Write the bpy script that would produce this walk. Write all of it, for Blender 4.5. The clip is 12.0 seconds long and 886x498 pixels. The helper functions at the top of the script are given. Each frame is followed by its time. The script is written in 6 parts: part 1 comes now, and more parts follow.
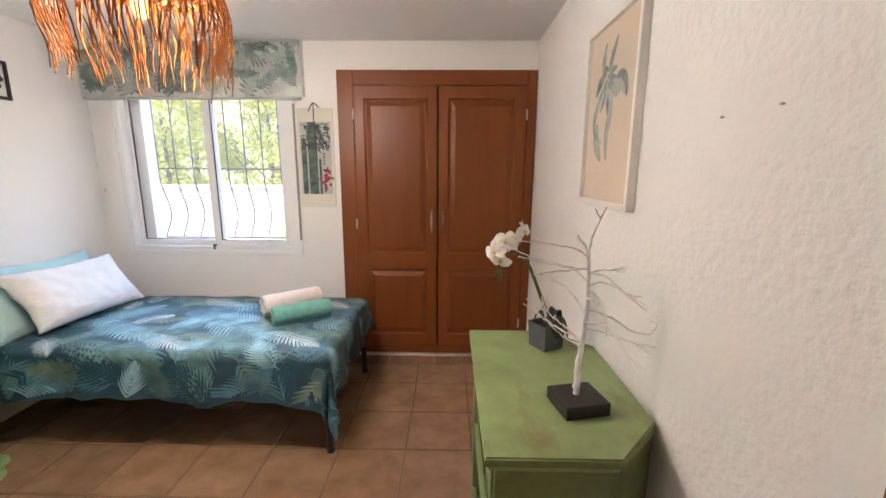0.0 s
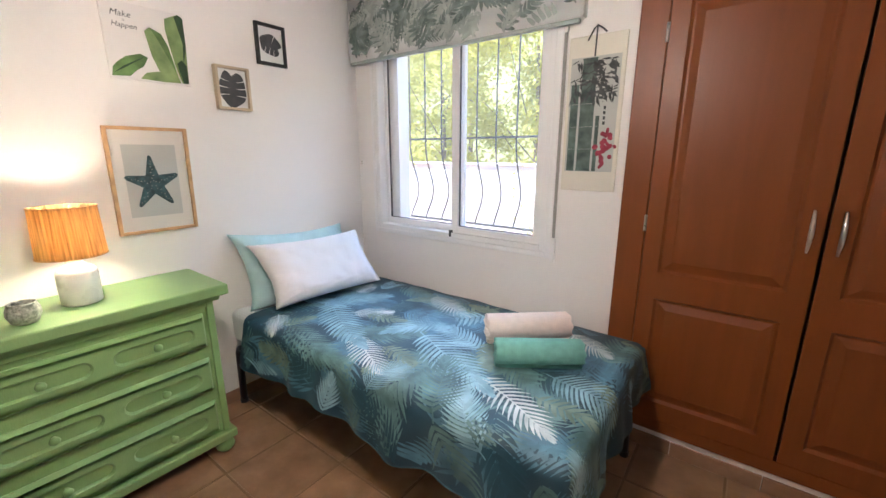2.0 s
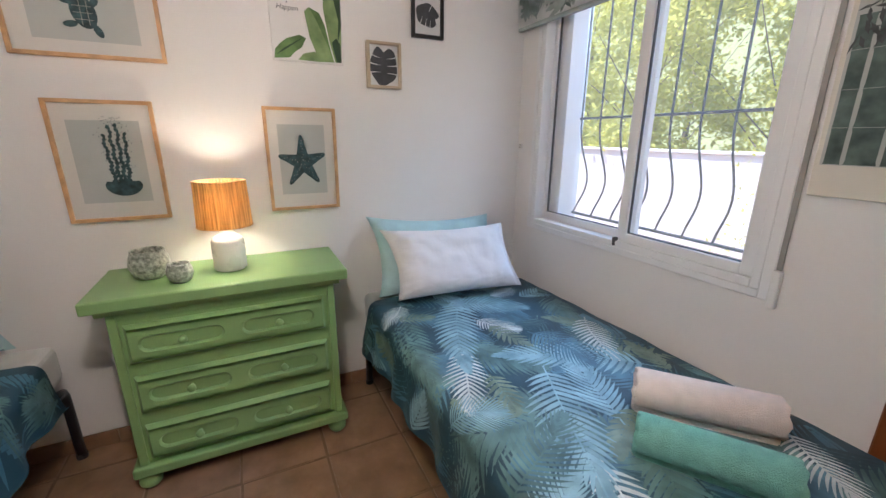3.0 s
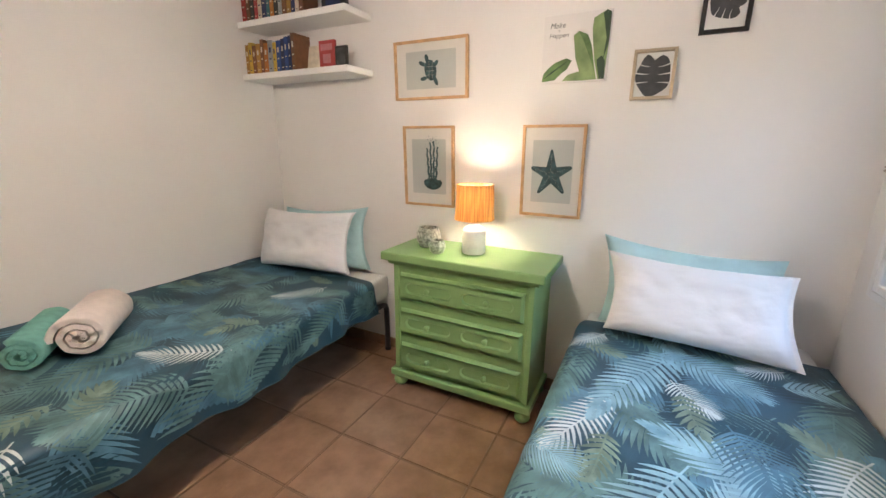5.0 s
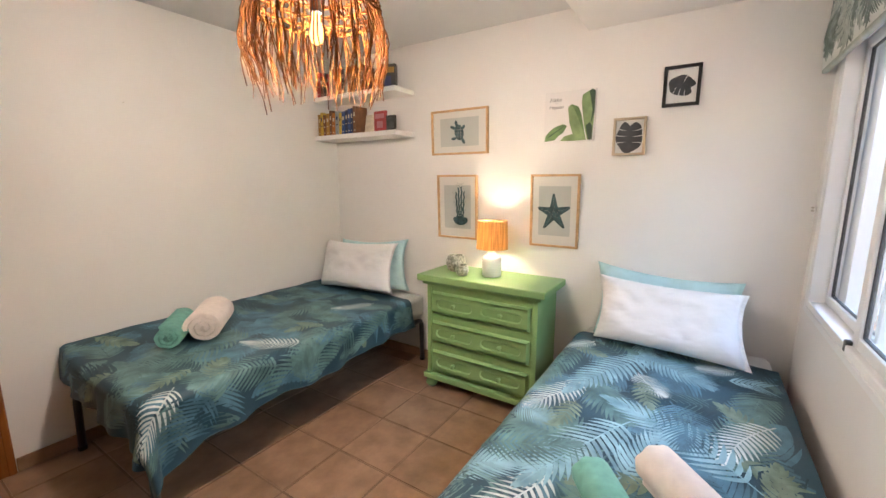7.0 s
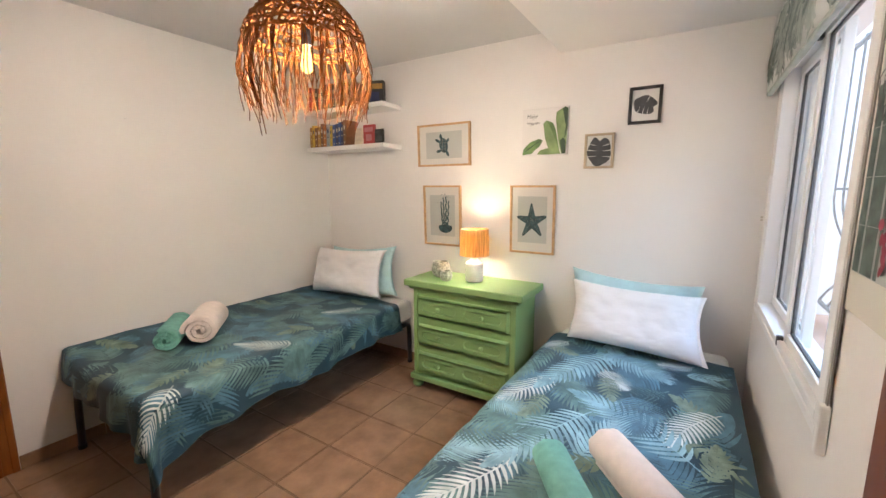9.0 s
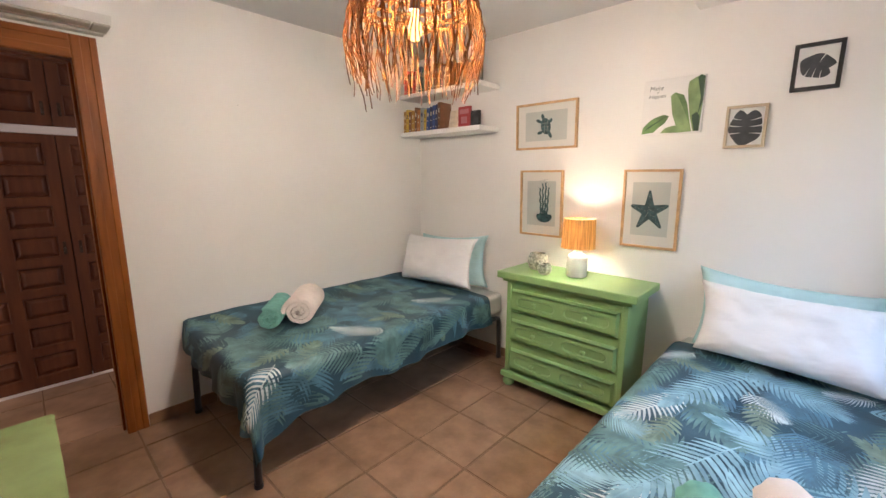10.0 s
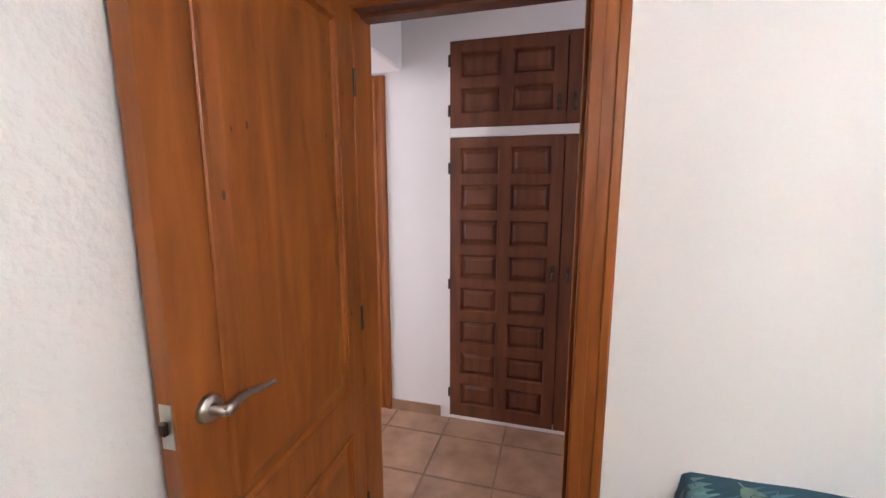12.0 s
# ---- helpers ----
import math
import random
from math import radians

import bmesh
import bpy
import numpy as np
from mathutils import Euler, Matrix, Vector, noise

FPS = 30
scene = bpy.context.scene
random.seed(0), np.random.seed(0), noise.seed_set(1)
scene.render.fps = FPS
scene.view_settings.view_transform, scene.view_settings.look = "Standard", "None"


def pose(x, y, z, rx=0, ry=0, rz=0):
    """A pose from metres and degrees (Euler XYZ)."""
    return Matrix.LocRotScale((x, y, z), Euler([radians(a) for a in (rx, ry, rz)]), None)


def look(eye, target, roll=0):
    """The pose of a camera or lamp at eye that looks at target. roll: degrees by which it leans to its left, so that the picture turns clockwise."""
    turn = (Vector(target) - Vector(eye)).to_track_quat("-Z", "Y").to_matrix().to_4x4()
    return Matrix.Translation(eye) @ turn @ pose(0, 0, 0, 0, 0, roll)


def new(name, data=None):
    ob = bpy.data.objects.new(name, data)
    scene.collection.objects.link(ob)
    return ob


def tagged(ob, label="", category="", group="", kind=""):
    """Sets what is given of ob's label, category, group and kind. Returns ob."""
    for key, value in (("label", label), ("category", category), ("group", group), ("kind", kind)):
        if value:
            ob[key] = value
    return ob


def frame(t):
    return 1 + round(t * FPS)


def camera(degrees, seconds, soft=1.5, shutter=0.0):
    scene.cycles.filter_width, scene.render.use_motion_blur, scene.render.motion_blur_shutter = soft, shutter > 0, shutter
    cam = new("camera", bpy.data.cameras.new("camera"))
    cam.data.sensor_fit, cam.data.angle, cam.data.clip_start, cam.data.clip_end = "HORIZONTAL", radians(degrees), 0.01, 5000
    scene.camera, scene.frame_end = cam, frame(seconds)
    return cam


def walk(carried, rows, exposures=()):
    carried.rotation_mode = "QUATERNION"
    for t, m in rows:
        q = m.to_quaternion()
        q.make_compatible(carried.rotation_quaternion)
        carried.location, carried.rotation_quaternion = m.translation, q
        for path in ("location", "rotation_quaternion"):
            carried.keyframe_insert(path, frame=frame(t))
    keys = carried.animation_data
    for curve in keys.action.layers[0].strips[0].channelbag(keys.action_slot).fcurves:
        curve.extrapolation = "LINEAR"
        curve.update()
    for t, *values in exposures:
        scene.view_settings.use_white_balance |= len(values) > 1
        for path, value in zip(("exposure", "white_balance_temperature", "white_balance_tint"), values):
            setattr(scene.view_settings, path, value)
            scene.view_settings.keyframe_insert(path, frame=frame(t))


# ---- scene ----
cam = camera(95.7, 12.0)
PATH = [
    (0, (0.16, 0.404, 1.477), (0.125, 2.367, 1.097), 0.3),
    (0.5, (0.155, 0.687, 1.455), (-0.227, 2.61, 1.06), 0.2),
    (1, (0.082, 0.888, 1.429), (-0.557, 2.733, 0.994), 0.1),
    (1.5, (-0.029, 1.152, 1.412), (-0.923, 2.881, 0.953), 0.1),
    (2, (-0.175, 1.353, 1.398), (-1.346, 2.905, 0.931), -0.0),
    (2.5, (-0.262, 1.585, 1.384), (-1.75, 2.83, 0.897), 0.0),
    (3, (-0.307, 1.781, 1.382), (-2.037, 2.628, 0.844), 0.4),
    (3.5, (-0.338, 1.948, 1.333), (-2.221, 2.272, 0.741), -0.0),
    (3.7, (-0.314, 2.072, 1.323), (-2.223, 2.157, 0.733), -0.1),
    (5.3, (-0.157, 2.564, 1.428), (-1.843, 1.59, 0.969), 0.4),
    (5.5, (-0.104, 2.61, 1.433), (-1.777, 1.597, 1.018), 0.2),
    (6, (0.039, 2.689, 1.454), (-1.626, 1.645, 1.08), 0.1),
    (6.5, (0.143, 2.763, 1.46), (-1.515, 1.699, 1.115), -0.0),
    (7, (0.222, 2.848, 1.464), (-1.433, 1.777, 1.131), -0.0),
    (9, (0.319, 2.983, 1.492), (-1.358, 1.936, 1.19), 0.0),
    (9.5, (0.291, 2.931, 1.485), (-1.31, 1.781, 1.147), 0.1),
    (10, (0.247, 2.788, 1.46), (-1.186, 1.438, 1.108), 0.1),
    (10.5, (0.209, 2.613, 1.468), (-0.927, 1.01, 1.097), 0.1),
    (11, (0.115, 2.413, 1.461), (-0.601, 0.582, 1.094), 0.2),
    (11.2, (0.058, 2.229, 1.455), (-0.323, 0.298, 1.097), 0.1),
    (11.4, (0.042, 2.082, 1.449), (-0.063, 0.116, 1.1), 0.2),
    (11.5, (0.0, 1.956, 1.455), (0.118, -0.009, 1.103), -0.1),
    (11.6, (0.0, 1.843, 1.46), (0.219, -0.115, 1.117), 0.1),
    (11.8, (0.008, 1.575, 1.479), (0.419, -0.355, 1.15), -0.1),
    (12, (0.039, 1.297, 1.469), (0.579, -0.603, 1.153), -0.1),
]
EXPOSURES = [(0.0, 1.35, 5620, 17), (0.5, 1.13, 5570, 18), (1.0, 1.28, 5570, 18), (2.5, 0.95, 5470, 18), (3.5, 0.53, 5370, 18), (5.5, 1.26, 5850, 17), (9.0, 1.23, 5900, 17),
             (10.0, 1.25, 5750, 17), (11.0, 1.63, 5350, 18), (11.5, 1.69, 5150, 17), (12.0, 1.83, 5050, 16)]
walk(cam, [(t, look(eye, target, roll)) for t, eye, target, roll in PATH], EXPOSURES)

# ---- light ----
world = bpy.data.worlds.new("world")
scene.world = world
world.use_nodes = True
wn = world.node_tree.nodes
sky = wn.new("ShaderNodeTexSky")
sky.sky_type = 'NISHITA'
sky.sun_disc = False
sky.sun_elevation = radians(68)
sky.sun_rotation = radians(200)
wn["Background"].inputs[1].default_value = 0.15
world.node_tree.links.new(sky.outputs[0], wn["Background"].inputs[0])

sun_data = bpy.data.lights.new("sun", 'SUN')
sun_data.energy = 5.0
sun_data.angle = radians(0.5)
sun_data.color = (1.0, 0.95, 0.86)
sun = new("sun", sun_data)
sun.matrix_world = look((-1.5, -2.5, 9.0), (-0.6, 1.0, 0.0))


def lamp(name, kind, energy, color, m, size=0.05, size_y=None):
    data = bpy.data.lights.new(name, kind)
    data.energy = energy
    data.color = color
    if kind == 'AREA':
        data.size = size
        if size_y:
            data.shape = 'RECTANGLE'
            data.size_y = size_y
    else:
        data.shadow_soft_size = size
    ob = new(name, data)
    ob.matrix_world = m
    return ob


# daylight from the open sky over the terrace, just outside the window head
lamp("sky_light", 'AREA', 104, (0.55, 0.77, 1.0), look((-1.9, 5.0, 3.35), (-0.9, 1.4, 1.1)), 3.6, 1.5)
lamp("pendant_bulb_light", 'POINT', 36, (1.0, 0.82, 0.59), pose(-0.769, 1.698, 1.955), 0.05)
lamp("table_bulb_light", 'POINT', 4.3, (1.0, 0.78, 0.50), pose(-2.175, 1.685, 1.11), 0.03)
# daylight from the next room to the east; far west lamp is added fill
lamp("hall_daylight", 'AREA', 8.8, (1.0, 0.84, 0.71), look((2.5, -0.45, 1.5), (0.5, -0.6, 0.9)), 0.7, 1.6)
lamp("hall_fill_far", 'AREA', 5.4, (1.0, 0.84, 0.71), look((-2.2, -0.45, 1.6), (0.3, -0.5, 0.9)), 0.7, 1.6)


# ---- materials ----
def mat(name, col, rough=0.6, var=0.15, scale=6.0, bump=0.1, bscale=80.0, metal=0.0, stretch=(1, 1, 1), col2=None,
        rand=0.0, bstretch=None, dist=0.004, coat=0.0, island=False, swirl=0.0, gloss=0.5):
    m = bpy.data.materials.new(name)
    m.use_nodes = True
    nt = m.node_tree
    N, L = nt.nodes, nt.links
    b = N["Principled BSDF"]
    b.inputs["Roughness"].default_value = rough
    b.inputs["Metallic"].default_value = metal
    b.inputs["Coat Weight"].default_value = coat
    tc = N.new("ShaderNodeTexCoord")
    mp = N.new("ShaderNodeMapping")
    mp.inputs["Scale"].default_value = stretch
    L.new(tc.outputs["Object"], mp.inputs[0])
    n1 = N.new("ShaderNodeTexNoise")
    n1.inputs["Scale"].default_value = scale
    n1.inputs["Detail"].default_value = 6
    n1.inputs["Distortion"].default_value = swirl
    b.inputs["Specular IOR Level"].default_value = gloss
    L.new(mp.outputs[0], n1.inputs[0])
    ramp = N.new("ShaderNodeValToRGB")
    c2 = col2 or tuple(min(1, c * (1 + var)) for c in col)
    c1 = tuple(c * (1 - var) for c in col)
    ramp.color_ramp.elements[0].position, ramp.color_ramp.elements[1].position = 0.3, 0.7
    ramp.color_ramp.elements[0].color = (*c1, 1)
    ramp.color_ramp.elements[1].color = (*c2, 1)
    L.new(n1.outputs[0], ramp.inputs[0])
    out = ramp.outputs[0]
    if rand or island:
        hsv = N.new("ShaderNodeHueSaturation")
        mr = N.new("ShaderNodeMapRange")
        mr.inputs[3].default_value, mr.inputs[4].default_value = 1 - (rand or 0.2), 1 + (rand or 0.2)
        if island:
            gi = N.new("ShaderNodeNewGeometry")
            L.new(gi.outputs["Random Per Island"], mr.inputs[0])
        else:
            oi = N.new("ShaderNodeObjectInfo")
            L.new(oi.outputs["Random"], mr.inputs[0])
        L.new(mr.outputs[0], hsv.inputs["Value"])
        L.new(out, hsv.inputs["Color"])
        out = hsv.outputs[0]
    L.new(out, b.inputs["Base Color"])
    # roughness varies with the broad noise
    rr = N.new("ShaderNodeMapRange")
    rr.inputs[3].default_value, rr.inputs[4].default_value = max(0.02, rough - 0.08), min(1, rough + 0.08)
    L.new(n1.outputs[0], rr.inputs[0])
    L.new(rr.outputs[0], b.inputs["Roughness"])
    if bump:
        mp2 = N.new("ShaderNodeMapping")
        mp2.inputs["Scale"].default_value = bstretch or stretch
        L.new(tc.outputs["Object"], mp2.inputs[0])
        n2 = N.new("ShaderNodeTexNoise")
        n2.inputs["Scale"].default_value = bscale
        n2.inputs["Detail"].default_value = 4
        L.new(mp2.outputs[0], n2.inputs[0])
        bp = N.new("ShaderNodeBump")
        bp.inputs["Strength"].default_value = bump
        bp.inputs["Distance"].default_value = dist
        L.new(n2.outputs[0], bp.inputs["Height"])
        L.new(bp.outputs[0], b.inputs["Normal"])
    return m


def see_through(m, amount, color):
    """Mix light passing through into a thin material."""
    nt = m.node_tree
    N, L = nt.nodes, nt.links
    tr = N.new("ShaderNodeBsdfTranslucent")
    tr.inputs[0].default_value = (*color, 1)
    mix = N.new("ShaderNodeMixShader")
    mix.inputs[0].default_value = amount
    L.new(N["Principled BSDF"].outputs[0], mix.inputs[1])
    L.new(tr.outputs[0], mix.inputs[2])
    L.new(mix.outputs[0], N["Material Output"].inputs[0])
    return m


def worn(m, color, scale, lo, hi, amount, stretch=(1, 1, 1)):
    """Patches of another colour where the wear or dirt has its own shape."""
    nt = m.node_tree
    N, L = nt.nodes, nt.links
    socket = N["Principled BSDF"].inputs["Base Color"]
    before = socket.links[0].from_socket
    geo, mp, no, mr, mix = (N.new("ShaderNodeNewGeometry"), N.new("ShaderNodeMapping"), N.new("ShaderNodeTexNoise"), N.new("ShaderNodeMapRange"), N.new("ShaderNodeMixRGB"))
    mp.inputs["Scale"].default_value = stretch
    no.inputs["Scale"].default_value = scale
    no.inputs["Detail"].default_value = 8
    no.inputs["Roughness"].default_value = 0.62
    mr.inputs[1].default_value, mr.inputs[2].default_value = lo, hi
    mr.inputs[3].default_value, mr.inputs[4].default_value = 0.0, amount
    L.new(geo.outputs["Position"], mp.inputs[0])
    L.new(mp.outputs[0], no.inputs[0])
    L.new(no.outputs[0], mr.inputs[0])
    L.new(mr.outputs[0], mix.inputs[0])
    L.new(before, mix.inputs[1])
    mix.inputs[2].default_value = (*color, 1)
    L.new(mix.outputs[0], socket)


def by_place(m):
    """Lay a material's noise by its place in the room, so that alike pieces differ."""
    geo = m.node_tree.nodes.new("ShaderNodeNewGeometry")
    for n in list(m.node_tree.nodes):
        if n.type == 'MAPPING':
            m.node_tree.links.new(geo.outputs["Position"], n.inputs[0])


def glow(name, color, strength):
    m = bpy.data.materials.new(name)
    m.use_nodes = True
    b = m.node_tree.nodes["Principled BSDF"]
    b.inputs["Base Color"].default_value = (0.10 * color[0], 0.10 * color[1], 0.10 * color[2], 1)
    b.inputs["Roughness"].default_value = 1.0
    b.inputs["Emission Color"].default_value = (*color, 1)
    b.inputs["Emission Strength"].default_value = strength
    return m


def glass(name):
    m = bpy.data.materials.new(name)
    m.use_nodes = True
    N, L = m.node_tree.nodes, m.node_tree.links
    N.remove(N["Principled BSDF"])
    tr, gl, fr, mix = (N.new("ShaderNodeBsdf" + "Transparent"), N.new("ShaderNodeBsdfGlossy"), N.new("ShaderNodeFresnel"), N.new("ShaderNodeMixShader"))
    tr.inputs[0].default_value = (0.97, 0.98, 0.98, 1)
    gl.inputs["Roughness"].default_value = 0.02
    fr.inputs[0].default_value = 1.08
    L.new(fr.outputs[0], mix.inputs[0])
    L.new(tr.outputs[0], mix.inputs[1])
    L.new(gl.outputs[0], mix.inputs[2])
    # veiling glare of the bright outdoors, put into the panes as a translucent mix
    glare, veil = N.new("ShaderNodeBsdfTranslucent"), N.new("ShaderNodeMixShader")
    glare.inputs[0].default_value = (0.95, 0.94, 0.90, 1)
    veil.inputs[0].default_value = 0.09
    L.new(mix.outputs[0], veil.inputs[1])
    L.new(glare.outputs[0], veil.inputs[2])
    L.new(veil.outputs[0], N["Material Output"].inputs[0])
    return m


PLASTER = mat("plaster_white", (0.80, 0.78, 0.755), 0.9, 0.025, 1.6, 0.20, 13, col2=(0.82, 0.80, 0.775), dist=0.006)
PLASTER_ROUGH = mat("roughcast_plaster", (0.80, 0.78, 0.755), 0.9, 0.03, 1.6, 0.42, 38, col2=(0.82, 0.80, 0.775), dist=0.011)
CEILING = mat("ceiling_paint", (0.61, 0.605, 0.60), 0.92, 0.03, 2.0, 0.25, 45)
OUTSIDE = mat("masonry_paint_white", (0.80, 0.80, 0.80), 0.9, 0.05, 3.0, 0.3, 50)
GARDEN_WALL = mat("weathered_render", (0.74, 0.72, 0.69), 0.9, 0.1, 1.6, 0.4, 30, col2=(0.80, 0.79, 0.77))
TILE = mat("terracotta_tile", (0.265, 0.152, 0.086), 0.36, 0.26, 7.0, 0.08, 60, col2=(0.350, 0.212, 0.127), rand=0.10)
GROUT = mat("grout", (0.20, 0.13, 0.085), 0.9, 0.15, 20, 0.3, 120)
WOOD = mat("cinnamon_wood", (0.180, 0.050, 0.0085), 0.40, 0.06, 2.0, 0.04, 30, stretch=(9, 9, 0.6), col2=(0.196, 0.055, 0.0105), coat=0.0, swirl=1.0, gloss=0.35)
WOOD_H = mat("cinnamon_wood_rail", (0.180, 0.050, 0.0085), 0.40, 0.06, 2.0, 0.04, 30, stretch=(0.6, 9, 9), col2=(0.196, 0.055, 0.0105), coat=0.0, swirl=1.0, gloss=0.35)
PINE = mat("stained_pine", (0.245, 0.070, 0.0095), 0.42, 0.28, 2.0, 0.08, 30, stretch=(4.5, 4.5, 0.7), col2=(0.345, 0.110, 0.0150), coat=0.0, swirl=1.4, gloss=0.35)
PINE_H = mat("stained_pine_rail", (0.235, 0.067, 0.010), 0.42, 0.25, 2.0, 0.08, 30, stretch=(0.7, 0.8, 5), col2=(0.315, 0.100, 0.016), coat=0.0, swirl=1.4, gloss=0.35)
KNOT = mat("pine_knot", (0.085, 0.025, 0.010), 0.45, 0.3, 60, 0.1)
DARK_WOOD = mat("castellan_wood", (0.120, 0.038, 0.015), 0.5, 0.3, 3.0, 0.12, 30, stretch=(7, 7, 0.7), col2=(0.165, 0.056, 0.021), coat=0.0)
GREEN = mat("green_furniture_paint", (0.235, 0.385, 0.145), 0.42, 0.10, 3.0, 0.12, 40, bstretch=(1, 6, 1))
GREEN_OLD = mat("worn_green_paint", (0.200, 0.250, 0.085), 0.42, 0.14, 7.0, 0.2, 35, col2=(0.270, 0.355, 0.145))
GREEN_EDGE = mat("rubbed_green_paint", (0.36, 0.47, 0.20), 0.5, 0.2, 14, 0.2, 50)
# near-black that stands for the shade seen through door gaps
GAP_SHADE = mat("gap_shade_black", (0.03, 0.028, 0.024), 0.8, 0.2)
WHITE_LAC = mat("white_lacquer", (0.80, 0.79, 0.77), 0.35, 0.02, 5, 0.03)
ALU = mat("white_window_frame", (0.80, 0.80, 0.80), 0.35, 0.02, 5, 0.02)
GASKET = mat("rubber_gasket", (0.05, 0.05, 0.055), 0.6, 0.2)
IRON = mat("grey_iron", (0.15, 0.14, 0.125), 0.55, 0.3, 30, 0.1, metal=0.3)
BLACK_METAL = mat("black_steel_tube", (0.018, 0.018, 0.022), 0.35, 0.3, 20, 0.05)
STEEL = mat("brushed_steel", (0.55, 0.53, 0.50), 0.3, 0.08, 40, 0.03, metal=1.0)
BRONZE = mat("dark_bronze", (0.07, 0.05, 0.035), 0.45, 0.3, 40, 0.1, metal=0.7)
# pane material with the outdoor glare mixed in as a pale veil
GLASS = glass("hazed_window_glass")
GLASS_CLEAR = bpy.data.materials.new("clear_glass_body")
GLASS_CLEAR.use_nodes = True
clear_nodes = GLASS_CLEAR.node_tree.nodes
clear_nodes.remove(clear_nodes["Principled BSDF"])
GLASS_CLEAR.node_tree.links.new(clear_nodes.new("ShaderNodeBsdf" + "Transparent").outputs[0], clear_nodes["Material Output"].inputs[0])
MATTRESS = mat("mattress_ticking", (0.70, 0.70, 0.68), 0.9, 0.06, 10, 0.25, 120)
WHITE_COTTON = mat("white_cotton", (0.80, 0.79, 0.80), 0.9, 0.03, 4, 0.3, 26, dist=0.01)
AQUA_COTTON = mat("aqua_cotton", (0.46, 0.66, 0.68), 0.9, 0.10, 6, 0.3, 30, dist=0.01)
TOWEL_PINK = mat("pale_towel", (0.85, 0.74, 0.68), 1.0, 0.05, 30, 0.9, 330, dist=0.006)
TOWEL_TEAL = mat("green_towel", (0.20, 0.47, 0.40), 1.0, 0.12, 30, 0.9, 330, dist=0.006)
CLOTH = mat("teal_bedspread", (0.022, 0.066, 0.098), 0.52, 0.35, 2.4, 0.15, 260, col2=(0.035, 0.098, 0.142))
LEAF_A = mat("print_mid_teal", (0.062, 0.165, 0.230), 0.52, 0.35, 9, 0.1, 260, col2=(0.112, 0.250, 0.335), island=True, rand=0.12)
LEAF_B = mat("print_sea_green", (0.082, 0.180, 0.185), 0.52, 0.35, 9, 0.1, 260, col2=(0.160, 0.290, 0.285), island=True, rand=0.15)
LEAF_C = mat("print_pale_blue", (0.20, 0.385, 0.49), 0.52, 0.3, 10, 0.1, 260, col2=(0.32, 0.52, 0.58), island=True, rand=0.12)
LEAF_D = mat("print_white", (0.52, 0.60, 0.60), 0.52, 0.2, 12, 0.1, 260, col2=(0.66, 0.72, 0.71), island=True, rand=0.08)
LEAF_E = mat("print_olive", (0.15, 0.23, 0.17), 0.52, 0.35, 12, 0.1, 260, col2=(0.23, 0.32, 0.25), island=True, rand=0.12)
LEAF_F = mat("print_deep", (0.018, 0.062, 0.088), 0.52, 0.3, 8, 0.1, 260, island=True, rand=0.1)
HEM = mat("teal_hem", (0.07, 0.14, 0.17), 0.9, 0.1)
BLIND = see_through(mat("printed_blind_cloth", (0.80, 0.81, 0.79), 0.9, 0.08, 5, 0.15, 200), 0.35, (0.85, 0.88, 0.86))
BL_A = mat("blind_print_grey", (0.13, 0.19, 0.17), 0.9, 0.4, 14, 0.1, col2=(0.27, 0.33, 0.31), island=True, rand=0.25)
BL_B = mat("blind_print_sage", (0.42, 0.48, 0.45), 0.9, 0.25, 14, 0.1, col2=(0.48, 0.53, 0.50), island=True, rand=0.15)
RATTAN = see_through(mat("rattan_strand", (0.100, 0.030, 0.0058), 0.85, 0.4, 25, 0.3, 120, col2=(0.180, 0.064, 0.0125), island=True, rand=0.4), 0.12, (0.30, 0.095, 0.012))
RATTAN.node_tree.nodes["Principled BSDF"].inputs["Specular IOR Level"].default_value = 0.05
RAFFIA = see_through(mat("raffia_shade", (0.36, 0.20, 0.06), 0.7, 0.7, 4, 0.8, 40, stretch=(34, 34, 0.9), col2=(0.80, 0.55, 0.22)), 0.25, (0.95, 0.60, 0.20))
CERAMIC = mat("white_ceramic", (0.76, 0.74, 0.70), 0.28, 0.03, 10, 0.15, 60)
MOSAIC = mat("silver_mosaic", (0.32, 0.35, 0.29), 0.32, 0.6, 70, 1.0, 90, metal=0.15, col2=(0.62, 0.64, 0.56))
BULB = glow("filament_bulb", (1.0, 0.52, 0.11), 2.6)
BULB_IN = glow("warm_bulb", (1.0, 0.72, 0.40), 8)
OAK = mat("light_oak_frame", (0.56, 0.34, 0.16), 0.5, 0.2, 6, 0.1, 40, stretch=(4, 4, 4))
PALE_OAK = mat("pale_oak_frame", (0.52, 0.42, 0.29), 0.5, 0.15, 8, 0.1, 40)
BLACK_FRAME = mat("black_frame", (0.015, 0.014, 0.014), 0.4, 0.2)
MOUNT = mat("picture_mount", (0.66, 0.64, 0.59), 0.7, 0.03, 4, 0.02)
PRINT_BG = mat("print_paper_grey", (0.47, 0.49, 0.46), 0.7, 0.06, 4, 0.02)
PAPER = mat("print_paper_white", (0.72, 0.72, 0.70), 0.7, 0.04, 4, 0.02)
INK = mat("blue_green_ink", (0.014, 0.045, 0.052), 0.6, 0.5, 40, 0.05, col2=(0.05, 0.11, 0.12))
INK_BLACK = mat("charcoal_ink", (0.03, 0.034, 0.036), 0.6, 0.5, 20, 0.05, col2=(0.09, 0.10, 0.10))
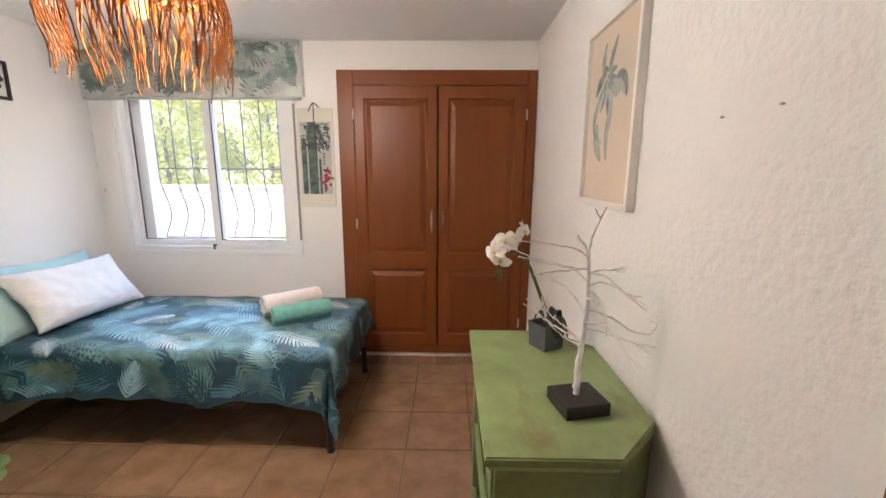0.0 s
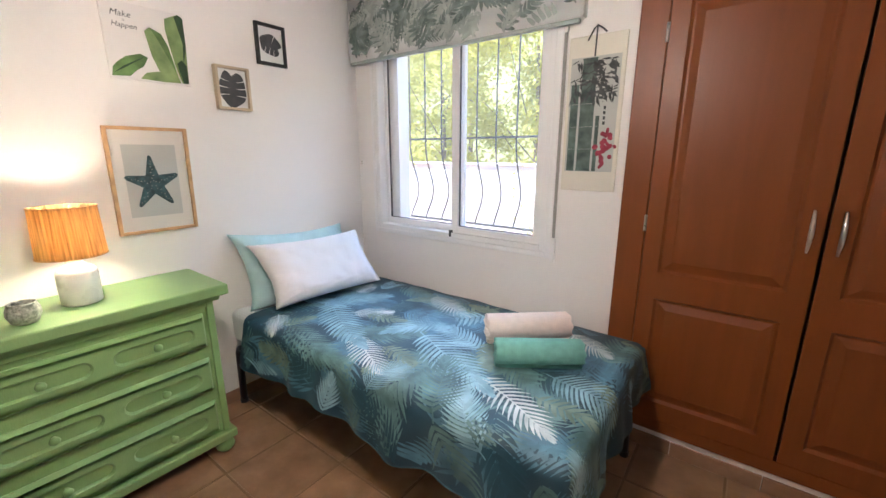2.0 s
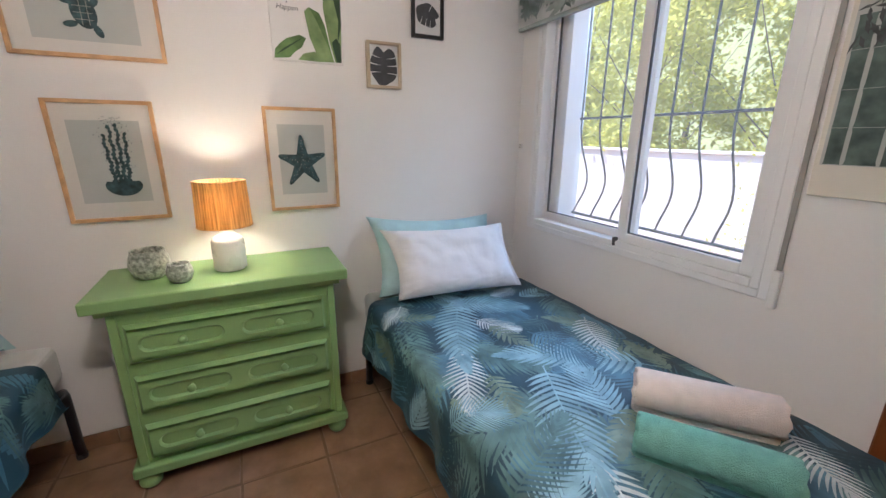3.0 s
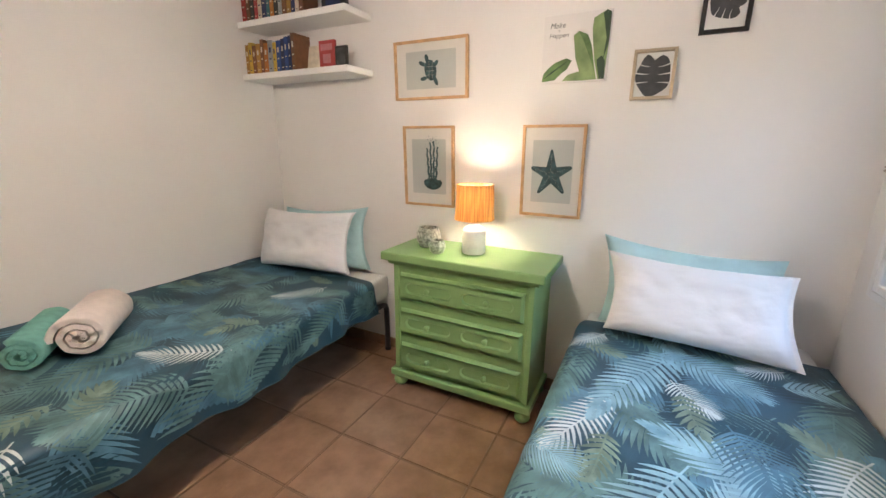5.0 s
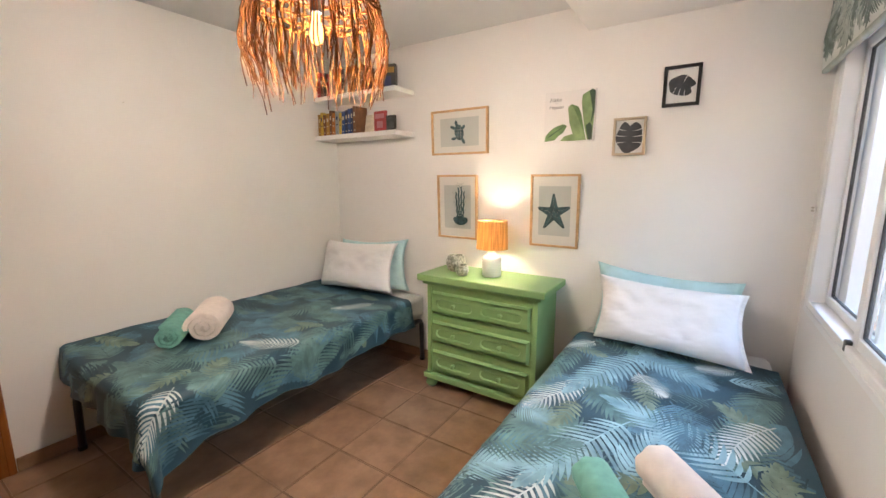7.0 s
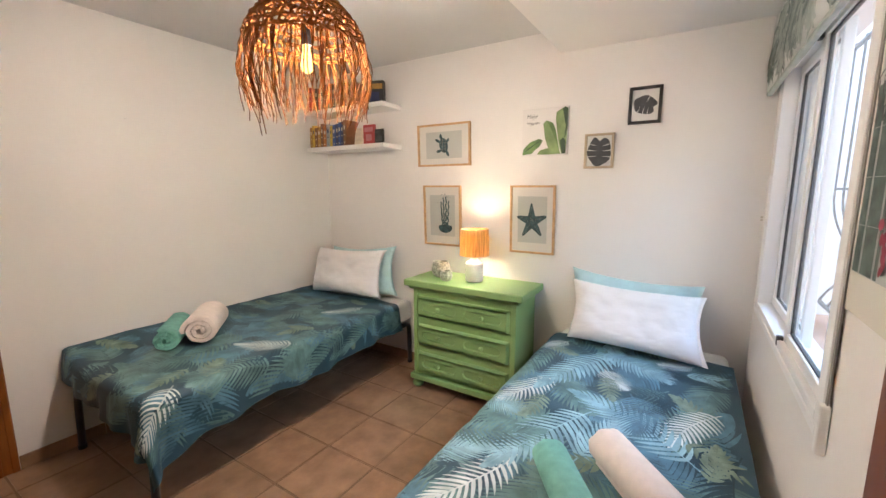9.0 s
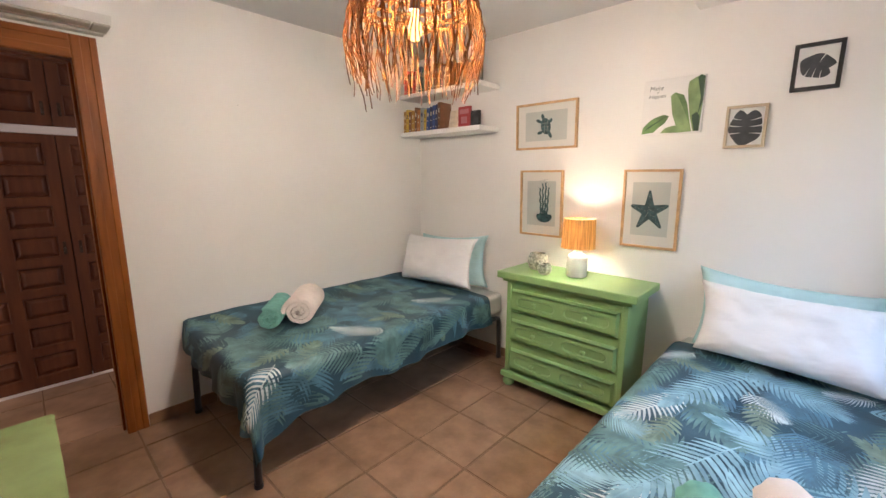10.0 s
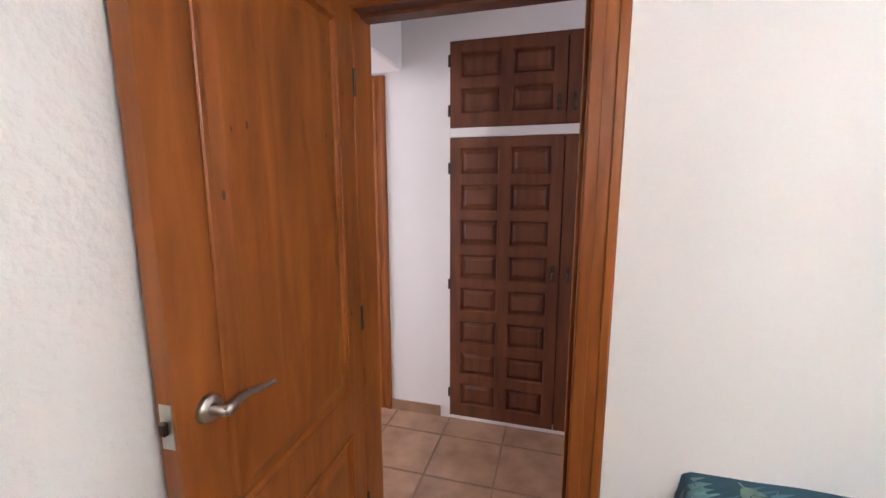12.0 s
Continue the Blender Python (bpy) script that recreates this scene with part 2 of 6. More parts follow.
INK_TEAL = mat("washed_teal_ink", (0.10, 0.19, 0.18), 0.8, 0.5, 14, 0.02, col2=(0.34, 0.39, 0.35), island=True, rand=0.25)
INK_BAMBOO = mat("bamboo_ink", (0.045, 0.080, 0.070), 0.8, 0.5, 16, 0.02, col2=(0.15, 0.21, 0.185), island=True, rand=0.2)
INK_PALE = mat("pale_wash_ink", (0.30, 0.33, 0.30), 0.8, 0.25, 9, 0.02, col2=(0.48, 0.47, 0.42))
LEAF_GREEN = mat("photo_leaf_green", (0.055, 0.135, 0.03), 0.6, 0.5, 14, 0.05, col2=(0.17, 0.30, 0.085))
LEAF_DK = mat("photo_leaf_dark", (0.018, 0.05, 0.018), 0.6, 0.4, 14, 0.05)
CHARCOAL = mat("charcoal_print", (0.065, 0.070, 0.076), 0.8, 0.35, 22, 0.05, col2=(0.085, 0.09, 0.095))
LEAF_PALE = mat("photo_leaf_pale", (0.16, 0.26, 0.085), 0.6, 0.3, 14, 0.05, col2=(0.27, 0.38, 0.15))
CANVAS = mat("canvas_white", (0.76, 0.74, 0.72), 0.8, 0.03, 5, 0.1, 300)
SCROLL = mat("scroll_cream", (0.70, 0.67, 0.58), 0.8, 0.05, 4, 0.08, 100)
RED_INK = mat("crimson_ink", (0.30, 0.02, 0.045), 0.7, 0.4, 30, 0.02, col2=(0.42, 0.06, 0.10))
BEIGE_ART = mat("beige_art_paper", (0.60, 0.51, 0.40), 0.8, 0.05, 3, 0.05)
WHITE_FRAME = mat("off_white_frame", (0.74, 0.71, 0.66), 0.45, 0.06, 6, 0.05)
# emissive haze colour for the backdrop sheet, which is no real lamp
HAZE_GLOW = glow("backdrop_glow_haze", (0.62, 0.64, 0.30), 0.95)
CORD = mat("grey_cord", (0.30, 0.29, 0.27), 0.8, 0.1)
GREY_PLASTIC = mat("beige_plastic", (0.50, 0.47, 0.41), 0.5, 0.06)
SLATE = mat("slate_grey_pot", (0.085, 0.092, 0.10), 0.55, 0.15, 12, 0.15)
EBONY = mat("black_wood_block", (0.016, 0.013, 0.012), 0.5, 0.2, 12, 0.1)
PAPER_BARK = mat("white_twig", (0.76, 0.72, 0.68), 0.85, 0.14, 25, 0.6, 110)
PETAL = see_through(mat("orchid_petal", (0.80, 0.77, 0.72), 0.6, 0.04, 20, 0.1), 0.25, (0.9, 0.85, 0.75))
YELLOW = mat("orchid_heart", (0.65, 0.45, 0.05), 0.6, 0.2)
STEM = mat("orchid_stem", (0.07, 0.10, 0.025), 0.5, 0.3, 20, 0.1)
ORCHID_LEAF = mat("orchid_leaf", (0.014, 0.028, 0.008), 0.4, 0.3, 10, 0.1)
FOLIAGE = see_through(mat("hedge_leaf", (0.42, 0.41, 0.055), 0.8, 0.4, 6, 0.1, island=True, rand=0.3, col2=(0.50, 0.49, 0.13)), 0.60, (0.78, 0.76, 0.22))
BARK = mat("tree_bark", (0.24, 0.19, 0.13), 0.9, 0.3, 12, 0.6, 30)
TERRACE = mat("terrace_tile", (0.50, 0.28, 0.18), 0.7, 0.15, 5, 0.2, 60)
EARTH = mat("garden_earth", (0.20, 0.17, 0.11), 0.95, 0.3, 2, 0.4, 12)
SOIL = mat("potting_soil", (0.03, 0.02, 0.014), 0.95, 0.3, 40, 0.5)

by_place(TILE)
worn(TILE, (0.40, 0.27, 0.17), 2.6, 0.50, 0.72, 0.55)
worn(TILE, (0.17, 0.085, 0.045), 5.5, 0.55, 0.75, 0.45)
worn(GREEN_OLD, (0.17, 0.115, 0.045), 7.0, 0.56, 0.70, 0.60, (1, 0.45, 1))
worn(GREEN_EDGE, (0.20, 0.21, 0.08), 12.0, 0.52, 0.66, 0.6)
worn(GREEN, (0.17, 0.30, 0.10), 5.0, 0.55, 0.75, 0.35, (1, 0.4, 1))
worn(PINE, (0.13, 0.034, 0.006), 3.4, 0.55, 0.72, 0.55, (3, 3, 0.45))
worn(WOOD, (0.125, 0.034, 0.006), 2.2, 0.52, 0.75, 0.35, (3, 3, 0.5))
worn(GARDEN_WALL, (0.50, 0.44, 0.38), 2.2, 0.52, 0.70, 0.5)

# ---- mesh helpers ----
BASE = {}


def part(name, bm, material, parent, label="", smooth=False):
    """One mesh object, built in world places, under a thing or a part."""
    me = bpy.data.meshes.new(name)
    bmesh.ops.recalc_face_normals(bm, faces=bm.faces[:])
    o = BASE.get(parent, Vector((0, 0, 0)))
    bmesh.ops.translate(bm, vec=-o, verts=bm.verts[:])
    bm.to_mesh(me)
    bm.free()
    for m in (material if isinstance(material, (list, tuple)) else [material]):
        me.materials.append(m)
    if smooth:
        me.shade_smooth()
    ob = new(name, me)
    ob.parent = parent
    BASE[ob] = o
    if label:
        tagged(ob, label)
    return ob


def solo(name, bm, material, origin, label, category, group="", kind="", smooth=False):
    """A thing that is one mesh."""
    me = bpy.data.meshes.new(name)
    bmesh.ops.recalc_face_normals(bm, faces=bm.faces[:])
    o = Vector(origin)
    bmesh.ops.translate(bm, vec=-o, verts=bm.verts[:])
    bm.to_mesh(me)
    bm.free()
    for m in (material if isinstance(material, (list, tuple)) else [material]):
        me.materials.append(m)
    if smooth:
        me.shade_smooth()
    ob = new(name, me)
    ob.location = o
    BASE[ob] = o
    return tagged(ob, label, category, group, kind)


def thing(name, origin, label, category, group="", kind=""):
    ob = new(name)
    ob.empty_display_size = 0.05
    ob.location = origin
    BASE[ob] = Vector(origin)
    return tagged(ob, label, category, group, kind)


def box(bm, x0, x1, y0, y1, z0, z1, bev=0.0, seg=1, mi=0):
    vs = [bm.verts.new((x, y, z)) for x in (x0, x1) for y in (y0, y1) for z in (z0, z1)]
    fs = [bm.faces.new([vs[i] for i in q]) for q in ((0, 1, 3, 2), (4, 6, 7, 5), (0, 4, 5, 1), (2, 3, 7, 6), (0, 2, 6, 4), (1, 5, 7, 3))]
    for f in fs:
        f.material_index = mi
    if bev:
        es = list({e for f in fs for e in f.edges})
        bmesh.ops.bevel(bm, geom=es, offset=bev, segments=seg, affect='EDGES', profile=0.5)
    return vs


def one_box(x0, x1, y0, y1, z0, z1, bev=0.0, seg=1):
    bm = bmesh.new()
    box(bm, x0, x1, y0, y1, z0, z1, bev, seg)
    return bm


def prism(bm, outline, axis, a0, a1, mi=0):
    """Extrude a closed 2D outline along an axis: 'x' takes (y, z), 'y' takes (x, z), 'z' takes (x, y)."""
    def put(p, a):
        return {'x': (a, p[0], p[1]), 'y': (p[0], a, p[1]), 'z': (p[0], p[1], a)}[axis]
    lo = [bm.verts.new(put(p, a0)) for p in outline]
    hi = [bm.verts.new(put(p, a1)) for p in outline]
    n = len(outline)
    fs = [bm.faces.new(lo), bm.faces.new(hi)] + [bm.faces.new((lo[i], lo[(i + 1) % n], hi[(i + 1) % n], hi[i])) for i in range(n)]
    for f in fs:
        f.material_index = mi
    return fs


def tube(bm, pts, radii, n=8, mi=0):
    """A swept tube with closed ends through points; radii one number or one for each point."""
    pts = [Vector(p) for p in pts]
    if not isinstance(radii, (list, tuple)):
        radii = [radii] * len(pts)
    rings = []
    d0 = (pts[1] - pts[0]).normalized()
    up = d0.orthogonal().normalized()
    for i, p in enumerate(pts):
        a, b = pts[max(0, i - 1)], pts[min(len(pts) - 1, i + 1)]
        d = (b - a).normalized()
        up = (up - d * up.dot(d))
        up = up.normalized() if up.length > 1e-6 else d.orthogonal().normalized()
        side = d.cross(up)
        rings.append([bm.verts.new(p + (up * math.cos(k * 2 * math.pi / n) + side * math.sin(k * 2 * math.pi / n)) * radii[i]) for k in range(n)])
    for r0, r1 in zip(rings, rings[1:]):
        for k in range(n):
            f = bm.faces.new((r0[k], r0[(k + 1) % n], r1[(k + 1) % n], r1[k]))
            f.material_index = mi
    for r in (rings[0], rings[-1]):
        bm.faces.new(r).material_index = mi


def lathe(bm, profile, cx, cy, n=28, mi=0):
    """Turn a profile of (radius, z) round the vertical through (cx, cy)."""
    rings = []
    for r, z in profile:
        if r < 1e-5:
            rings.append([bm.verts.new((cx, cy, z))])
        else:
            rings.append([bm.verts.new((cx + r * math.cos(k * 2 * math.pi / n), cy + r * math.sin(k * 2 * math.pi / n), z)) for k in range(n)])
    for a, b in zip(rings, rings[1:]):
        for k in range(n):
            q = [a[k % len(a)], a[(k + 1) % len(a)], b[(k + 1) % len(b)], b[k % len(b)]]
            u = []
            for v in q:
                if v not in u:
                    u.append(v)
            if len(u) > 2:
                bm.faces.new(u).material_index = mi


def sheet(bm, fn, nu, nv, mi=0):
    g = [[bm.verts.new(fn(i / nu, j / nv)) for j in range(nv + 1)] for i in range(nu + 1)]
    for i in range(nu):
        for j in range(nv):
            f = bm.faces.new((g[i][j], g[i + 1][j], g[i + 1][j + 1], g[i][j + 1]))
            f.material_index = mi
            f.smooth = True
    return g


def ngon(bm, pts, put, mi=0):
    f = bm.faces.new([bm.verts.new(put(*p)) for p in pts])
    f.material_index = mi
    return f


def slot(cx, cy, w, h, n=8):
    """A rounded bar as a closed outline."""
    r = h / 2
    out = []
    for k in range(n + 1):
        a = -math.pi / 2 + math.pi * k / n
        out.append((cx + w / 2 - r + r * math.cos(a), cy + r * math.sin(a)))
    for k in range(n + 1):
        a = math.pi / 2 + math.pi * k / n
        out.append((cx - w / 2 + r + r * math.cos(a), cy + r * math.sin(a)))
    return out


def rect(a0, a1, b0, b1):
    return [(a0, b0), (a1, b0), (a1, b1), (a0, b1)]


def moulded_panel(bm, a0, a1, b0, b1, put, depth=0.012, lip=0.03, mi=0):
    """A raised-and-fielded panel: a groove round it and a field that rises again. put(a, b, d) gives a place d deep."""
    rings = [(0, 0.0), (lip * 0.35, depth), (lip * 0.6, depth), (lip * 1.5, depth * 0.25), (lip * 1.6, depth * 0.2)]
    loops = []
    for inset, d in rings:
        loops.append([bm.verts.new(put(a, b, d)) for a, b in rect(a0 + inset, a1 - inset, b0 + inset, b1 - inset)])
    for l0, l1 in zip(loops, loops[1:]):
        for k in range(4):
            bm.faces.new((l0[k], l0[(k + 1) % 4], l1[(k + 1) % 4], l1[k])).material_index = mi
    bm.faces.new(loops[-1]).material_index = mi


def panelled_face(bm, A, B, panels, put, depth=0.012, lip=0.03):
    """A flat face over the grid lines A x B, with moulded panels in the named cells."""
    for i in range(len(A) - 1):
        for j in range(len(B) - 1):
            if (i, j) in panels:
                moulded_panel(bm, A[i], A[i + 1], B[j], B[j + 1], put, depth, lip)
            else:
                bm.faces.new([bm.verts.new(put(a, b, 0)) for a, b in rect(A[i], A[i + 1], B[j], B[j + 1])])


def close_back(bm, vec):
    """Give an open panelled face its edges and back, as one solid."""
    bmesh.ops.remove_doubles(bm, verts=bm.verts[:], dist=1e-5)
    rim = [e for e in bm.edges if e.is_boundary]
    made = bmesh.ops.extrude_edge_only(bm, edges=rim)["geom"]
    bmesh.ops.translate(bm, vec=vec, verts=[g for g in made if isinstance(g, bmesh.types.BMVert)])
    bmesh.ops.holes_fill(bm, edges=[e for e in bm.edges if e.is_boundary], sides=0)

# ---- the room: x west to east, y south to north ----
XW, XE, YS, YN, ZC, ZS, YB = -2.375, 0.745, 0.028, 3.30, 2.48, 2.336, 2.19
HY, HX0, HX1 = -0.99, -3.2, 3.2       # hall: far wall, its two ends
SW = -0.085                            # hall side of the south wall


def wall(name, boxes, material, label):
    bm = bmesh.new()
    for b in boxes:
        box(bm, *b)
    return solo(name, bm, material, (boxes[0][0], boxes[0][2], 0), label, "wall", kind="structure")


WX0, WX1, WZ0, WZ1 = -2.20, -0.975, 0.895, 2.06      # window opening
wall("wall_north", [(XW - 0.2, WX0, YN, YN + 0.13, 0, 2.7), (WX1, -0.60, YN, YN + 0.13, 0, 2.7), (WX0, WX1, YN, YN + 0.13, 0, WZ0),
                    (WX0, WX1, YN, YN + 0.13, WZ1, 2.7), (-0.60, 0.72, YN, YN + 0.19, 0, 0.108), (-0.60, 0.72, YN, YN + 0.19, 2.13, 2.7),
                    (0.72, XE + 0.2, YN, YN + 0.13, 0, 2.7), (-0.60, 0.72, YN + 0.195, YN + 0.28, 0.0, 2.7),
                    (XW - 0.2, -2.199, YN + 0.131, YN + 0.19, 0, 2.7), (-2.199, -2.080, YN + 0.090, YN + 0.19, 0, 2.7), (-0.930, -0.60, YN + 0.131, YN + 0.19, 0, 2.7),
                    (-2.080, -0.930, YN + 0.131, YN + 0.19, 0, 0.853), (-2.080, -0.930, YN + 0.131, YN + 0.19, 2.10, 2.7)], PLASTER, "white plastered wall with the window and wardrobe")
wall("wall_west", [(XW - 0.2, XW, SW, YN, 0, 2.7)], PLASTER, "white plastered wall hung with small pictures")
wall("wall_east", [(XE, XE + 0.2, YS, YN, 0, 2.7)], PLASTER_ROUGH, "white roughly plastered wall with nail holes")
DX0, DX1, DZ = -0.030, 0.700, 2.03
wall("wall_south", [(XW, DX0 - 0.02, SW, YS, 0, 2.7), (DX1 + 0.02, XE + 0.2, SW, YS, 0, 2.7), (DX0 - 0.02, DX1 + 0.02, SW, YS, DZ + 0.02, 2.7)], PLASTER,
     "white plastered wall with an open doorway")
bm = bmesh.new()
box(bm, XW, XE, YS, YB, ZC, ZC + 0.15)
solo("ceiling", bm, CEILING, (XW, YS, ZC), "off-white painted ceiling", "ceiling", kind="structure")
# plaster lighter than the ceiling's tone: the contrast stands for window light
solo("ceiling_strip", one_box(XW, XE, YB, YN, ZS, ZC + 0.15), PLASTER, (XW, YB, ZS), "lowered ceiling strip along the window wall, lightened to stand for window light", "ceiling", kind="structure")
roof = one_box(XW - 0.35, XE + 2.8, HY - 0.6, YN + 0.30, 2.70, 2.86)
solo("roof", roof, OUTSIDE, (0, 0, 2.7), "flat white roof slab over the rooms", "roof", kind="structure")

# hall behind the door
CX0, CX1 = -0.62, 0.645               # hall cupboard opening
wall("wall_hall", [(HX0, CX0, HY - 0.15, HY, 0, 2.7), (CX1, HX1, HY - 0.15, HY, 0, 2.7), (CX0, CX1, HY - 0.15, HY, 2.25, 2.7),
                   (CX0, CX1, HY - 0.62, HY - 0.55, 0, 2.7)], PLASTER, "white hall wall with built-in cupboard doors")
wall("wall_hall_ends", [(HX0 - 0.1, HX0, HY, SW, 0, 2.7), (HX1, HX1 + 0.1, HY, SW, 0, 2.7), (HX0, XW - 0.2, SW, SW + 0.1, 0, 2.7), (XE + 0.2, HX1, SW, SW + 0.1, 0, 2.7)], PLASTER, "white hall side walls")
for z0, z1, label in ((1.735, 1.787, "white plastered rail between the hall cupboards"), (0.0, 0.022, "low white sill under the hall cupboard doors")):
    solo("trim", one_box(CX0, CX1, HY - 0.15, HY, z0, z1, 0.002), PLASTER, (0, HY, z0), label, "trim", kind="structure")
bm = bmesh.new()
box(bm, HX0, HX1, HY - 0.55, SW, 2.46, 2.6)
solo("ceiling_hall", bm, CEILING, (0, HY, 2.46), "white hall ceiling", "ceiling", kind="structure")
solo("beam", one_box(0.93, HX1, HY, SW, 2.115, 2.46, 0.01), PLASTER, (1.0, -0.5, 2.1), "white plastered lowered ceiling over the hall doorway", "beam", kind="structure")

# floor slabs
bm = bmesh.new()
box(bm, XW, XE, SW, YN, -0.12, -0.004)
box(bm, HX0, HX1, HY - 0.5, SW, -0.12, -0.004)
floor = solo("floor", bm, GROUT, (0, 0, 0), "terracotta-coloured square ceramic floor tiles with dark joints", "floor", kind="structure")
skirt = solo("baseboard", one_box(XW, XW + 0.004, YS + 0.01, YN, 0, 0.070), GROUT, (XW, 0, 0), "low terracotta tile skirting along the walls", "baseboard", kind="structure")

# ---- window ----
win = thing("window_1", (WX0, YN, WZ0), "white sliding window with two panes, half open to daylight", "window", kind="structure")
bm = bmesh.new()
y0, y1 = YN - 0.012, YN + 0.085
for b in ((WX0, WX0 + 0.035, WZ0, WZ1), (WX1 - 0.03, WX1, WZ0, WZ1), (WX0 + 0.035, WX1 - 0.03, WZ0, WZ0 + 0.03), (WX0 + 0.035, WX1 - 0.03, WZ1 - 0.03, WZ1)):
    box(bm, b[0], b[1], y0, y1, b[2], b[3], 0.003)
part("window_frame", bm, ALU, win)
bm = bmesh.new()
for b in ((WX0 - 0.03, WX0, WZ0 - 0.03, WZ1), (WX1, WX1 + 0.035, WZ0 - 0.03, WZ1), (WX0, WX1, WZ0 - 0.03, WZ0)):
    box(bm, b[0], b[1], YN - 0.014, YN - 0.001, b[2], b[3], 0.003)
part("architrave", bm, ALU, win)
wall("wall_wing", [(-2.95, -2.66, YN + 0.05, 4.09, -0.25, 2.7)], OUTSIDE, "white outer wall projecting beside the window")


def sash(xa, xb, ya, wide):
    bm = bmesh.new()
    za, zb = WZ0 + 0.03, WZ1 - 0.03
    box(bm, xa, xa + wide, ya, ya + 0.03, za, zb, 0.003)
    box(bm, xb - wide, xb, ya, ya + 0.03, za, zb, 0.003)
    box(bm, xa + wide, xb - wide, ya, ya + 0.03, za, za + 0.04, 0.003)
    box(bm, xa + wide, xb - wide, ya, ya + 0.03, zb - 0.04, zb, 0.003)
    s = part("sash", bm, ALU, win)
    bm = bmesh.new()
    for b in ((xa + wide, xa + wide + 0.004, za + 0.04, zb - 0.04), (xb - wide - 0.004, xb - wide, za + 0.04, zb - 0.04),
              (xa + wide, xb - wide, za + 0.04, za + 0.044), (xa + wide, xb - wide, zb - 0.044, zb - 0.04)):
        box(bm, b[0], b[1], ya + 0.010, ya + 0.022, b[2], b[3])
    part("gasket", bm, GASKET, s)
    bm = one_box(xa + wide, xb - wide, ya + 0.014, ya + 0.018, za + 0.04, zb - 0.04)
    for f in bm.faces:
        f.material_index = 0 if f.calc_center_median().y < ya + 0.0145 else 1
    g = part("pane", bm, [GLASS, GLASS_CLEAR], s)
    g.visible_shadow = False
    return s


sash(WX0 + 0.035, -1.525, YN + 0.045, 0.028)
s2 = sash(-1.585, WX1 - 0.03, YN + 0.006, 0.048)
part("latch", one_box(-1.592, -1.572, YN - 0.014, YN + 0.006, WZ0 + 0.005, WZ0 + 0.045, 0.003), GASKET, s2, "black corner stop")
part("latch", one_box(-1.592, -1.560, YN - 0.010, YN + 0.006, WZ1 - 0.075, WZ1 - 0.032, 0.003), GASKET, s2, "black corner stop")
bm = one_box(WX0 - 0.02, WX1 + 0.02, YN + 0.085, YN + 0.34, WZ0 - 0.04, WZ0 - 0.004, 0.006)
part("window_sill", bm, TERRACE, win, "terracotta outer sill")

# wrought-iron grille bolted outside, bars bellied out at the bottom
grille = thing("window_grille", (WX0, YN + 0.30, WZ0), "grey wrought-iron window grille with bellied lower bars", "window grille")
GY = YN + 0.23
for k in range(9):
    x = -2.24 + 0.1365 * k
    bm = bmesh.new()
    pts = [(x, GY, 2.12), (x, GY, 1.48)]
    for j in range(1, 13):
        z = 1.48 - 0.526 * j / 12
        pts.append((x, GY + 0.085 * math.sin(math.pi * (j / 12) ** 1.6) ** 1.5, z))
    tube(bm, pts, 0.0052, 6)
    part("bar", bm, IRON, grille)
for z in (1.487, 0.951, 2.10):
    part("cross_bar", one_box(-2.29, -0.93, GY - 0.010, GY + 0.010, z - 0.006, z + 0.006, 0.002), IRON, grille)

# roman blind, printed with leaves, gathered at the top of the window
blind = thing("roman_blind", (-1.63, YN - 0.05, 1.955), "white roman blind printed with grey-green palm leaves, drawn up", "blind")
BX0, BX1, BZ0, BZ1, BY = -2.366, -0.862, 1.958, 2.330, YN - 0.045


def blind_at(u, v):
    x = BX0 + (BX1 - BX0) * u
    z = BZ0 + (BZ1 - BZ0) * v
    belly = 0.006 * math.sin(7 * x + 3 * z) + 0.010 * math.sin(math.pi * min(1, v * 1.6)) ** 2
    z += 0.004 * math.sin(5 * x) * (1 - v)
    return Vector((x, BY - belly, z))


bm = bmesh.new()
sheet(bm, blind_at, 60, 14)
sheet(bm, lambda u, v: blind_at(u, v) + Vector((0, 0.010, 0)), 60, 14)
cloth = part("fabric", bm, BLIND, blind, "white cloth printed with leaves")
part("hem_bar", one_box(BX0, BX1, BY - 0.006, BY + 0.016, BZ0 - 0.008, BZ0 + 0.012, 0.004), BL_B, blind, "grey folded hem")
part("head_rail", one_box(BX0, BX1, BY + 0.014, YN - 0.001, BZ1 - 0.035, BZ1 + 0.003, 0.003), BL_B, blind)
bm = bmesh.new()
box(bm, BX1 + 0.002, BX1 + 0.016, BY, YN, BZ0 + 0.02, BZ1, 0.002)
part("side_return", bm, BLIND, blind)
# shutter strap and its winder
strap = thing("shutter_strap", (-0.932, YN, 0.85), "grey roller-shutter strap running to a white winder", "shutter strap")
part("strap", one_box(-0.941, -0.925, YN - 0.010, YN - 0.007, 0.97, 1.955), CORD, strap)
part("winder", one_box(-0.946, -0.918, YN - 0.022, YN, 0.845, 0.975, 0.006, 2), WHITE_LAC, strap)
part("guide", one_box(-0.944, -0.922, YN - 0.014, YN, 1.93, 1.957, 0.004), WHITE_LAC, strap)
hook = thing("cleat", (-2.338, YN, 1.333), "tiny white cord cleat screwed to the wall", "cleat")
part("plate", one_box(-2.345, -2.331, YN - 0.008, YN, 1.315, 1.350, 0.003), WHITE_LAC, hook)
part("peg", one_box(-2.342, -2.334, YN - 0.020, YN - 0.008, 1.322, 1.330, 0.002), GREY_PLASTIC, hook)
